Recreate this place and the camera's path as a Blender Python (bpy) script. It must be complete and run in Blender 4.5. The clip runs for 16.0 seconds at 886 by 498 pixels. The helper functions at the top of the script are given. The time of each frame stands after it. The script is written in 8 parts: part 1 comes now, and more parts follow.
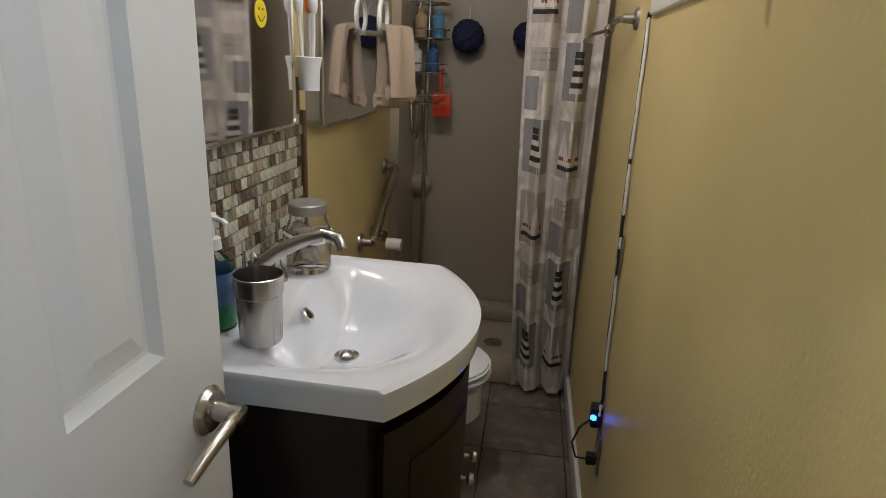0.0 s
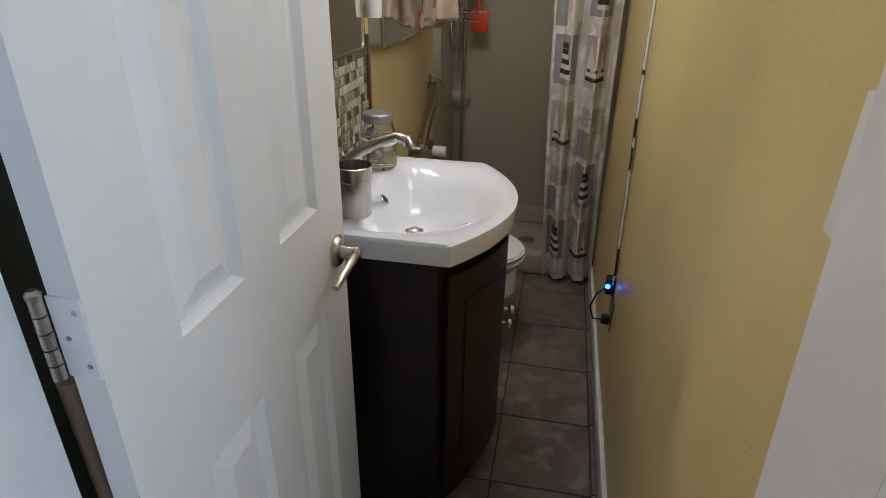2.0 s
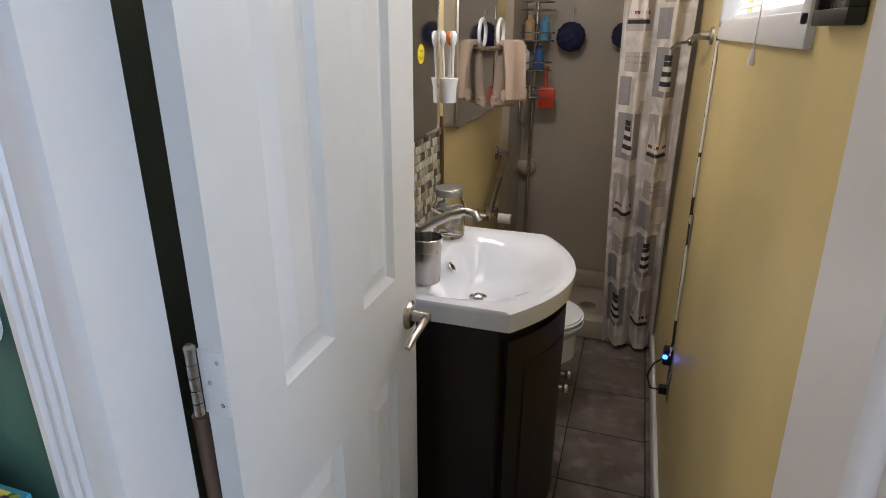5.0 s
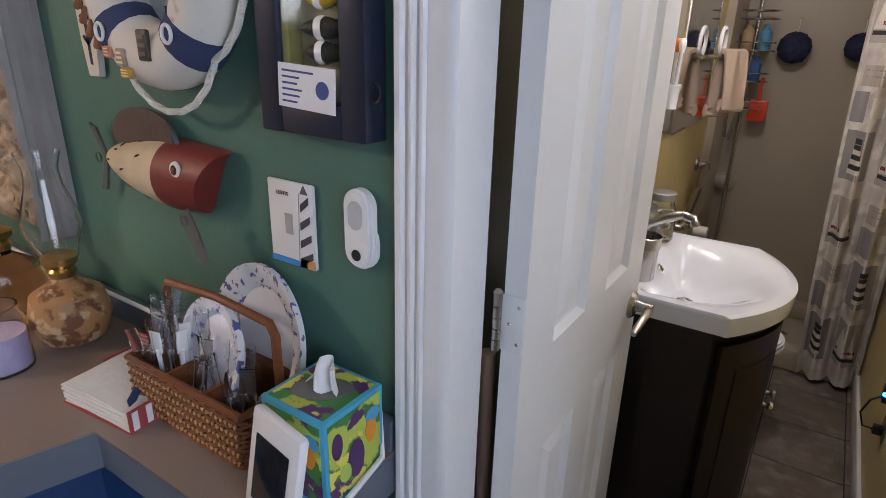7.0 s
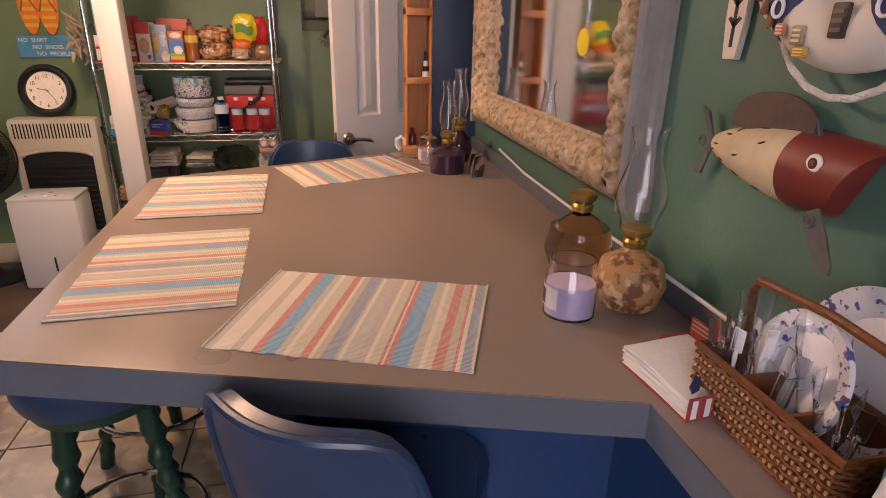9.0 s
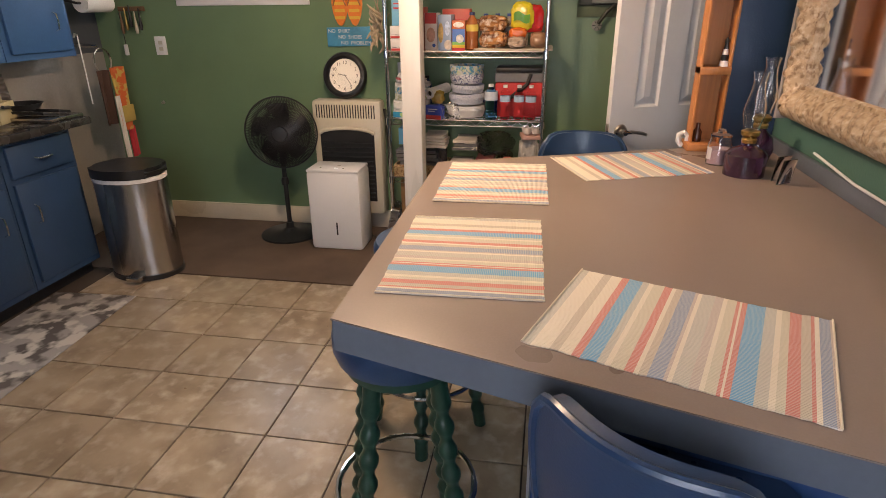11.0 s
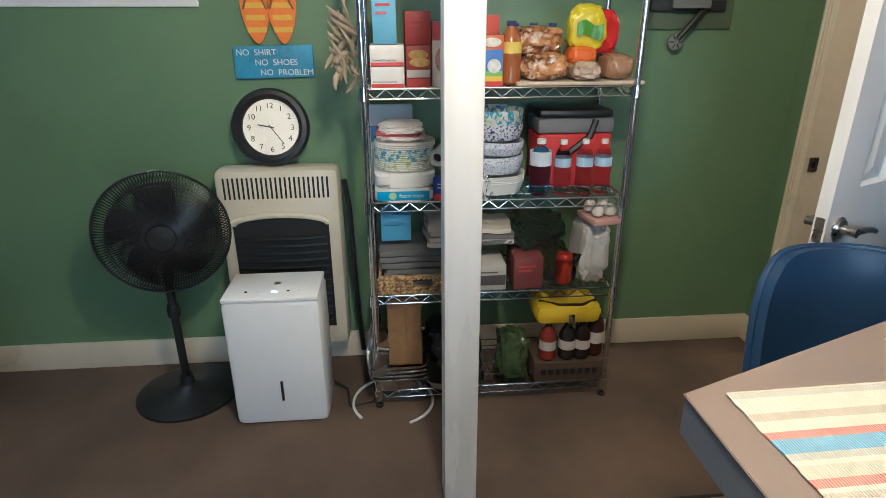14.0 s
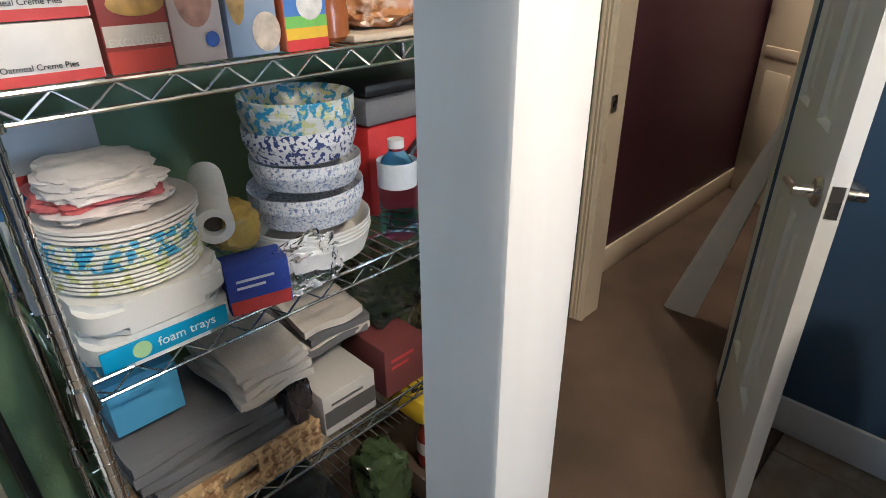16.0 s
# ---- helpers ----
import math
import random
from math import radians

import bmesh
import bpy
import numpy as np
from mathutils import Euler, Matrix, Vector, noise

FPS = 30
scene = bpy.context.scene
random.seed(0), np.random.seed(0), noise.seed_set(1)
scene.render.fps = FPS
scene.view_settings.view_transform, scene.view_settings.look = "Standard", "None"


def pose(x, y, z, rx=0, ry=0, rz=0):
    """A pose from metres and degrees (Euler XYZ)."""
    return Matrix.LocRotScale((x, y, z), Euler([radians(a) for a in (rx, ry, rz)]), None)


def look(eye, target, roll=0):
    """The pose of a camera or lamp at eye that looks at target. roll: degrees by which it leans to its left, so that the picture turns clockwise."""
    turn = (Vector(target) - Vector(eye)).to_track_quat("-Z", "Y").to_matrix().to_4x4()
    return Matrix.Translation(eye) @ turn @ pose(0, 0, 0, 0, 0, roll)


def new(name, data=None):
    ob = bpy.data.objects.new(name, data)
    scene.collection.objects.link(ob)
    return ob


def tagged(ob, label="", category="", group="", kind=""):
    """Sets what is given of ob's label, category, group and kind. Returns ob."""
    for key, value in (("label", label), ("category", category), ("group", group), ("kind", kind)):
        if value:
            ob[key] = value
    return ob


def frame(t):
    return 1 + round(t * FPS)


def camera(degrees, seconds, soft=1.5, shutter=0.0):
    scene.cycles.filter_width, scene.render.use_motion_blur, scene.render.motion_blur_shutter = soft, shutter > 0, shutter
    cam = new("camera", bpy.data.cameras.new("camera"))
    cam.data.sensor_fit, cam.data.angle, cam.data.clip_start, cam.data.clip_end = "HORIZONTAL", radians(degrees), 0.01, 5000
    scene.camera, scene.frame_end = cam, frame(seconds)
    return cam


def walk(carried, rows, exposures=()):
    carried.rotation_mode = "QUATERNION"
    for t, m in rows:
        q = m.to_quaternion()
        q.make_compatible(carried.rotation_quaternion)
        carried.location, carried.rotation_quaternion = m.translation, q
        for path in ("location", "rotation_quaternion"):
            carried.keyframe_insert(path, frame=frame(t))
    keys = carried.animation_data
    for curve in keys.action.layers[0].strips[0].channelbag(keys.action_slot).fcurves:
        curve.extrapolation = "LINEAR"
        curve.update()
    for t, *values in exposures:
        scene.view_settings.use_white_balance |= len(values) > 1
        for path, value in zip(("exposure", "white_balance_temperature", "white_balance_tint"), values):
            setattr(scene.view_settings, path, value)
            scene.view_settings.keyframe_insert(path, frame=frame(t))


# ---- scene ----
cam = camera(74.4, 16.0, 0.8)
PATH = [
    (0, (0.141, 0.224, 1.36), (-0.12, 2.109, 0.744), 2.8),
    (0.5, (0.106, 0.099, 1.387), (-0.107, 1.954, 0.67), 3.2),
    (1, (0.097, -0.055, 1.423), (-0.085, 1.777, 0.642), 3.4),
    (1.5, (0.142, -0.115, 1.446), (-0.083, 1.698, 0.633), 3.0),
    (2, (0.159, -0.137, 1.423), (-0.184, 1.626, 0.543), 1.0),
    (2.5, (0.146, -0.214, 1.48), (-0.282, 1.544, 0.628), -0.1),
    (3, (0.152, -0.294, 1.509), (-0.315, 1.489, 0.733), 1.3),
    (3.2, (0.16, -0.295, 1.511), (-0.317, 1.5, 0.771), 1.7),
    (5.3, (0.185, -0.248, 1.503), (-0.423, 1.527, 0.81), 0.2),
    (5.5, (0.162, -0.268, 1.498), (-0.483, 1.496, 0.814), 0.5),
    (6, (0.123, -0.325, 1.501), (-0.613, 1.402, 0.811), 0.9),
    (6.5, (0.11, -0.388, 1.51), (-0.698, 1.313, 0.836), 1.1),
    (7, (0.066, -0.452, 1.499), (-0.962, 1.116, 0.803), 1.5),
    (7.5, (0.008, -0.469, 1.494), (-1.277, 0.891, 0.786), 1.5),
    (8, (-0.028, -0.469, 1.49), (-1.545, 0.636, 0.799), 0.6),
    (8.5, (-0.07, -0.519, 1.47), (-1.769, 0.274, 0.774), 0.7),
    (9, (-0.099, -0.608, 1.459), (-1.923, -0.214, 0.739), 1.1),
    (9.5, (-0.091, -0.653, 1.46), (-1.948, -0.516, 0.731), 0.9),
    (9.7, (-0.086, -0.666, 1.456), (-1.945, -0.614, 0.72), 0.7),
    (11.8, (-0.411, -0.957, 1.471), (-2.206, -1.41, 0.713), -1.1),
    (12, (-0.515, -0.999, 1.458), (-2.304, -1.481, 0.705), -1.2),
    (12.5, (-0.816, -1.126, 1.443), (-2.59, -1.664, 0.693), -1.1),
    (13, (-1.084, -1.31, 1.437), (-2.885, -1.772, 0.7), -1.1),
    (13.5, (-1.336, -1.524, 1.45), (-3.189, -1.684, 0.715), -0.4),
    (14, (-1.639, -1.651, 1.449), (-3.493, -1.497, 0.713), -0.2),
    (14.5, (-1.936, -1.807, 1.422), (-3.714, -1.326, 0.643), -0.2),
    (15, (-2.215, -1.948, 1.412), (-3.853, -1.156, 0.582), -0.2),
    (15.5, (-2.515, -1.929, 1.383), (-3.971, -0.871, 0.513), -0.6),
    (16, (-2.823, -1.838, 1.369), (-4.076, -0.571, 0.46), -0.4),
]
walk(cam, [(t, look(eye, target, roll)) for t, eye, target, roll in PATH],
     [(0, -0.3, 6050, 12), (3, -0.04, 6000, 14), (6, -0.02, 6150, 17), (8, -0.16, 6600, 27), (9.2, 0.16, 7700, 38), (9.8, 0.24, 7500, 34), (11.8, 0.38, 6600, 15), (12.5, 0.26, 6500, 13), (13, 0.14, 6300, 10), (14, 0.52, 5150, 2), (15.5, 0.84, 5250, 5), (16, 0.68, 5200, 6)])
# ---- light ----
world = bpy.data.worlds.new("daylight")
scene.world = world
world.use_nodes = True
wn = world.node_tree.nodes
sky = wn.new("ShaderNodeTexSky")
sky.sky_type, sky.sun_disc, sky.sun_elevation, sky.sun_rotation = "NISHITA", False, radians(40), radians(200)
wn["Background"].inputs["Strength"].default_value = 0.12
world.node_tree.links.new(sky.outputs[0], wn["Background"].inputs[0])


def area(name, m, sx, sy, watts, colour, spread=180):
    d = bpy.data.lights.new(name, "AREA")
    d.shape, d.size, d.size_y, d.energy, d.color, d.spread = "RECTANGLE", sx, sy, watts, colour, radians(spread)
    ob = new(name, d)
    ob.matrix_world = m
    return ob


def bulb(name, x, y, z, watts, colour, radius):
    d = bpy.data.lights.new(name, "POINT")
    d.energy, d.color, d.shadow_soft_size = watts, colour, radius
    ob = new(name, d)
    ob.location = (x, y, z)
    return ob


# daylight in the openings: east patio window, west window, bathroom window
area("east_window_light", look((1.22, -1.0, 1.55), (-1.5, -0.8, 1.0)), 1.3, 1.2, 13.6, (0.62, 0.79, 1.0))
area("west_window_light", look((-4.02, -2.8, 1.8), (-3.0, -2.6, 1.2)), 0.85, 0.55, 5, (0.85, 0.93, 1.0))
area("bath_window_light", look((0.45, 1.2, 1.76), (-0.4, 1.25, 1.2)), 0.98, 0.5, 3.5, (0.95, 0.97, 1.0))
# unseen ceiling lamps; the hall one is a fill added for floor and door
bulb("ceiling_bulb", -2.25, -1.45, 2.14, 58, (1.0, 0.74, 0.48), 0.07)
bulb("vanity_bulb", -0.2, 1.6, 2.17, 19.0, (1.0, 0.94, 0.88), 0.08)
bulb("hall_fill", -3.6, 1.2, 2.15, 32, (1.0, 0.72, 0.45), 0.08)


# ---- materials ----
def nodes_of(name):
    m = bpy.data.materials.new(name)
    m.use_nodes = True
    return m, m.node_tree.nodes, m.node_tree.links, m.node_tree.nodes["Principled BSDF"]


def mixed(n, l, fac, a, b):
    x = n.new("ShaderNodeMix")
    x.data_type = "RGBA"
    for socket, v in ((x.inputs[0], fac), (x.inputs[6], a), (x.inputs[7], b)):
        if isinstance(v, (int, float)):
            socket.default_value = v
        elif isinstance(v, tuple):
            socket.default_value = (*v, 1)
        else:
            l.new(v, socket)
    return x.outputs[2]


def noise_of(n, l, scale, detail=3, stretch=None):
    tc = n.new("ShaderNodeTexCoord")
    t = n.new("ShaderNodeTexNoise")
    t.inputs["Scale"].default_value, t.inputs["Detail"].default_value = scale, detail
    if stretch:
        mp = n.new("ShaderNodeMapping")
        mp.inputs["Scale"].default_value = stretch
        l.new(tc.outputs["Object"], mp.inputs[0])
        l.new(mp.outputs[0], t.inputs["Vector"])
    else:
        l.new(tc.outputs["Object"], t.inputs["Vector"])
    return t.outputs["Fac"]


def ramp(n, l, src, lo, hi):
    r = n.new("ShaderNodeMapRange")
    r.inputs["From Min"].default_value, r.inputs["From Max"].default_value = lo, hi
    l.new(src, r.inputs["Value"])
    return r.outputs["Result"]


def bumped(n, l, p, src, strength, distance=0.002):
    b = n.new("ShaderNodeBump")
    b.inputs["Strength"].default_value, b.inputs["Distance"].default_value = strength, distance
    l.new(src, b.inputs["Height"])
    l.new(b.outputs[0], p.inputs["Normal"])


def plain(name, col, rough=0.5, metal=0.0, var=0.12, big=2.5, fine=70, bump=0.15, stretch=None, random_tone=0.0, coat=0.0, rvar=1.0):
    """A surface with wide stains and fine grain."""
    m, n, l, p = nodes_of(name)
    dark = tuple(c * (1 - var * 1.6) for c in col)
    lite = tuple(min(1, c * (1 + var)) for c in col)
    wide = ramp(n, l, noise_of(n, l, big, 4, stretch), 0.3, 0.7)
    grain = noise_of(n, l, fine, 2, stretch)
    c = mixed(n, l, wide, dark, lite)
    c = mixed(n, l, ramp(n, l, grain, 0.35, 0.75), c, mixed(n, l, 0.5, c, tuple(min(1, v * (1 + var)) for v in col)))
    if random_tone:
        oi = n.new("ShaderNodeObjectInfo")
        c = mixed(n, l, ramp(n, l, oi.outputs["Random"], 0, 1), c, mixed(n, l, random_tone, c, (0.02, 0.02, 0.02)))
    l.new(c, p.inputs["Base Color"])
    rr = n.new("ShaderNodeMapRange")
    rr.inputs["To Min"].default_value, rr.inputs["To Max"].default_value = max(0.015, rough - 0.08 * rvar), min(1, rough + 0.1 * rvar)
    l.new(wide, rr.inputs["Value"])
    l.new(rr.outputs["Result"], p.inputs["Roughness"])
    p.inputs["Metallic"].default_value = metal
    p.inputs["Coat Weight"].default_value = coat
    if bump:
        bumped(n, l, p, grain, bump)
    return m


def glassy(name, col=(1, 1, 1), rough=0.02, ior=1.45):
    m, n, l, p = nodes_of(name)
    p.inputs["Base Color"].default_value = (*col, 1)
    p.inputs["Transmission Weight"].default_value = 1
    p.inputs["Roughness"].default_value = rough
    p.inputs["IOR"].default_value = ior
    return m


def glow(name, col, strength):
    m, n, l, p = nodes_of(name)
    p.inputs["Base Color"].default_value = (*col, 1)
    p.inputs["Emission Color"].default_value = (*col, 1)
    p.inputs["Emission Strength"].default_value = strength
    return m


def walled(name, col, pits=0.3):
    """Painted plaster: roller texture, faint stains, a few dents."""
    m, n, l, p = nodes_of(name)
    wide = ramp(n, l, noise_of(n, l, 1.6, 5), 0.3, 0.7)
    c = mixed(n, l, wide, tuple(v * 0.86 for v in col), tuple(min(1, v * 1.08) for v in col))
    roll = noise_of(n, l, 130, 2)
    dent = ramp(n, l, noise_of(n, l, 17, 3), 0.68, 0.8)
    h = n.new("ShaderNodeMath")
    h.operation = "MULTIPLY_ADD"
    l.new(dent, h.inputs[0])
    h.inputs[1].default_value = -pits * 4
    l.new(roll, h.inputs[2])
    l.new(c, p.inputs["Base Color"])
    p.inputs["Roughness"].default_value = 0.42
    bumped(n, l, p, h.outputs[0], 0.4, 0.0015)
    return m


def striped(name):
    """Woven cloth with stripes across local x."""
    m, n, l, p = nodes_of(name)
    tc = n.new("ShaderNodeTexCoord")
    sx = n.new("ShaderNodeSeparateXYZ")
    l.new(tc.outputs["Object"], sx.inputs[0])
    r = n.new("ShaderNodeValToRGB")
    r.color_ramp.interpolation = "CONSTANT"
    cream, tan, red, blue, teal, grey = (0.78, 0.7, 0.58), (0.52, 0.44, 0.35), (0.6, 0.12, 0.1), (0.2, 0.27, 0.42), (0.03, 0.34, 0.63), (0.5, 0.48, 0.43)
    mauve, beige = (0.5, 0.41, 0.38), (0.6, 0.55, 0.43)
    seq = [(0, mauve), (0.012, blue), (0.05, cream), (0.065, red), (0.075, tan), (0.108, red), (0.145, beige), (0.175, cream), (0.195, grey), (0.232, teal), (0.3, red), (0.318, cream), (0.327, red), (0.338, beige), (0.375, cream),
           (0.39, mauve), (0.42, grey), (0.47, cream), (0.485, mauve), (0.5, blue), (0.55, tan), (0.575, cream), (0.59, red), (0.625, beige), (0.67, cream), (0.69, grey), (0.715, teal), (0.775, red), (0.805, cream), (0.855, tan), (0.888, cream), (0.96, grey)]
    while len(r.color_ramp.elements) < 32:
        r.color_ramp.elements.new(0.5)
    for e, (at, c) in zip(r.color_ramp.elements, seq):
        c = tuple(0.9 * a + 0.1 * b for a, b in zip(c, cream))
        e.position, e.color = at, (*c, 1)
    mr = n.new("ShaderNodeMapRange")
    mr.inputs["From Min"].default_value, mr.inputs["From Max"].default_value = -0.245, 0.245
    l.new(sx.outputs[0], mr.inputs["Value"])
    l.new(mr.outputs["Result"], r.inputs[0])
    w = n.new("ShaderNodeTexWave")
    w.wave_type, w.bands_direction = "BANDS", "Y"
    w.inputs["Scale"].default_value, w.inputs["Distortion"].default_value = 75, 1.5
    l.new(tc.outputs["Object"], w.inputs["Vector"])
    c = mixed(n, l, w.outputs["Fac"], r.outputs[0], mixed(n, l, 0.45, r.outputs[0], (0.8, 0.73, 0.62)))
    l.new(c, p.inputs["Base Color"])
    p.inputs["Roughness"].default_value = 0.9
    bumped(n, l, p, w.outputs["Fac"], 0.6, 0.002)
    return m


def speckled(name, base, spots, scale, lo=0.5, hi=0.55, rough=0.6):
    m, n, l, p = nodes_of(name)
    c = base
    for k, (col, shift) in enumerate(spots):
        f = ramp(n, l, noise_of(n, l, scale * (1 + 0.37 * k), 3), lo + shift, hi + shift)
        c = mixed(n, l, f, c, col)
    if isinstance(c, tuple):
        p.inputs["Base Color"].default_value = (*c, 1)
    else:
        l.new(c, p.inputs["Base Color"])
    p.inputs["Roughness"].default_value = rough
    return m


YELLOW = walled("yellow_wall_paint", (0.62, 0.5, 0.23), 0.5)
GREEN = walled("sea_green_wall_paint", (0.078, 0.175, 0.14), 0.2)
OLIVE = walled("green_wall_paint", (0.145, 0.235, 0.13), 0.2)
NAVY = walled("navy_wall_paint", (0.034, 0.07, 0.14), 0.1)
PURPLE = walled("purple_wall_paint", (0.055, 0.018, 0.03), 0.1)
CEIL = walled("ceiling_paint", (0.56, 0.55, 0.52), 0.1)
TRIM = plain("white_trim_paint", (0.74, 0.74, 0.75), 0.32, var=0.025, bump=0.1, rvar=0.2)
DOORP = plain("white_door_paint", (0.72, 0.72, 0.71), 0.34, var=0.025, rvar=0.2, fine=40, bump=0.12)
CREAMP = plain("cream_trim_paint", (0.68, 0.6, 0.47), 0.35, var=0.06, bump=0.1)
CARPET = plain("brown_carpet", (0.105, 0.072, 0.052), 0.95, var=0.3, big=3, fine=260, bump=1.0)
GROUT = plain("dark_grout", (0.06, 0.045, 0.035), 0.9)
COUNTER = plain("taupe_laminate", (0.245, 0.188, 0.162), 0.33, var=0.08, fine=220, bump=0.03)
EDGEL = plain("grey_blue_laminate_edge", (0.115, 0.135, 0.17), 0.4, var=0.08)
BLUEP = plain("royal_blue_cabinet_paint", (0.014, 0.055, 0.17), 0.4, var=0.15, bump=0.15)
# Shaded copy of the cabinet blue: the worktop's shade is put into its colour.
SHADEB = plain("shaded_blue_cabinet_paint", (0.02, 0.05, 0.11), 0.4, var=0.12, bump=0.12)
CABBLUE = plain("blue_cabinet_paint", (0.034, 0.105, 0.25), 0.38, var=0.1, bump=0.12)
VINYL = plain("navy_vinyl", (0.018, 0.045, 0.105), 0.3, var=0.15, fine=180, bump=0.15)
DKGREEN = plain("dark_green_paint", (0.01, 0.045, 0.03), 0.35, var=0.2)
CHROME = plain("chrome", (0.72, 0.72, 0.72), 0.12, 1.0, var=0.04, bump=0.02)
NICKEL = plain("brushed_nickel", (0.5, 0.47, 0.43), 0.28, 1.0, var=0.05, bump=0.03)
STEEL = plain("brushed_steel", (0.5, 0.48, 0.46), 0.25, 1.0, var=0.06, big=2, fine=60, bump=0.06, stretch=(1, 1, 0.03))
BLACK = plain("black_plastic", (0.012, 0.012, 0.013), 0.4, var=0.2)
WHITEP = plain("white_plastic", (0.76, 0.76, 0.77), 0.35, var=0.03, bump=0.03)
CERAM = plain("white_ceramic", (0.8, 0.83, 0.89), 0.07, var=0.02, bump=0.0, coat=0.5)
ESPRESSO = plain("espresso_wood", (0.012, 0.006, 0.0045), 0.42, var=0.35, big=4, fine=50, stretch=(1, 1, 0.08))
CREAM = plain("cream_enamel", (0.62, 0.56, 0.44), 0.35, var=0.05)
ORANGEW = plain("honey_pine", (0.5, 0.2, 0.06), 0.42, var=0.25, big=3, fine=40, stretch=(1, 1, 0.1))
MIRROR = plain("mirror_silver", (0.86, 0.86, 0.86), 0.015, 1.0, var=0.0, bump=0.0)
GLASS = glassy("clear_glass")


def stone_tile(name, base, dark, lite, rough):
    """Stone-look floor tile whose clouds differ from piece to piece."""
    m, n, l, p = nodes_of(name)
    oi = n.new("ShaderNodeObjectInfo")
    tc = n.new("ShaderNodeTexCoord")
    add = n.new("ShaderNodeVectorMath")
    add.operation = "MULTIPLY_ADD"
    cmb = n.new("ShaderNodeCombineXYZ")
    for k in range(3):
        l.new(oi.outputs["Random"], cmb.inputs[k])
    l.new(cmb.outputs[0], add.inputs[0])
    add.inputs[1].default_value = (37, 53, 11)
    l.new(tc.outputs["Object"], add.inputs[2])
    fs = []
    for scale, det in ((5.5, 6), (14, 5), (90, 2)):
        t = n.new("ShaderNodeTexNoise")
        t.inputs["Scale"].default_value, t.inputs["Detail"].default_value = scale, det
        l.new(add.outputs[0], t.inputs["Vector"])
        fs.append(t.outputs["Fac"])
    c = mixed(n, l, ramp(n, l, fs[0], 0.35, 0.68), base, dark)
    c = mixed(n, l, ramp(n, l, fs[1], 0.5, 0.72), c, lite)
    c = mixed(n, l, ramp(n, l, oi.outputs["Random"], 0, 2.2), c, dark)
    l.new(c, p.inputs["Base Color"])
    rr = n.new("ShaderNodeMapRange")
    rr.inputs["To Min"].default_value, rr.inputs["To Max"].default_value = rough - 0.07, rough + 0.12
    l.new(fs[1], rr.inputs["Value"])
    l.new(rr.outputs["Result"], p.inputs["Roughness"])
    bumped(n, l, p, fs[1], 0.15, 0.002)
    return m


KTILE_R = stone_tile("beige_floor_tile", (0.41, 0.33, 0.235), (0.2, 0.15, 0.1), (0.5, 0.43, 0.34), 0.3)
BTILE_R = stone_tile("grey_brown_floor_tile", (0.19, 0.155, 0.135), (0.1, 0.078, 0.066), (0.28, 0.245, 0.215), 0.35)
MOSAIC = [plain("mosaic_cream", (0.6, 0.57, 0.43), 0.15, var=0.2, big=60, random_tone=0.3), plain("mosaic_tan", (0.32, 0.25, 0.16), 0.35, var=0.25, big=60, random_tone=0.3),
          plain("mosaic_brown", (0.16, 0.11, 0.07), 0.12, var=0.3, big=60, random_tone=0.3), plain("mosaic_stone", (0.5, 0.48, 0.38), 0.4, var=0.2, big=60, random_tone=0.3), plain("mosaic_grey", (0.24, 0.22, 0.17), 0.15, var=0.25, big=60, random_tone=0.3)]


# ---- builders ----
def box(bm, x0, x1, y0, y1, z0, z1, bevel=0.0, m=None):
    r = bmesh.ops.create_cube(bm, size=1)
    vs = r["verts"]
    bmesh.ops.scale(bm, vec=(x1 - x0, y1 - y0, z1 - z0), verts=vs)
    bmesh.ops.translate(bm, vec=((x0 + x1) / 2, (y0 + y1) / 2, (z0 + z1) / 2), verts=vs)
    if m is not None:
        bmesh.ops.transform(bm, matrix=m, verts=vs)
    if bevel:
        es = list({e for v in vs for e in v.link_edges})
        bmesh.ops.bevel(bm, geom=es, offset=bevel, segments=2, affect="EDGES", profile=0.5)
    return bm


def B(x0, x1, y0, y1, z0, z1, bevel=0.0, m=None):
    return box(bmesh.new(), x0, x1, y0, y1, z0, z1, bevel, m)


def lathe(profile, seg=24, m=None, bm=None, cap=True):
    """Turned body round z: profile of (radius, height), upwards."""
    bm = bm or bmesh.new()
    rings = []
    for r, z in profile:
        rings.append([bm.verts.new((r * math.cos(2 * math.pi * k / seg), r * math.sin(2 * math.pi * k / seg), z)) for k in range(seg)])
    for a, b in zip(rings, rings[1:]):
        for k in range(seg):
            bm.faces.new((a[k], a[(k + 1) % seg], b[(k + 1) % seg], b[k]))
    if cap:
        bm.faces.new(list(reversed(rings[0])))
        bm.faces.new(rings[-1])
    if m is not None:
        bmesh.ops.transform(bm, matrix=m, verts=[v for r in rings for v in r])
    return bm


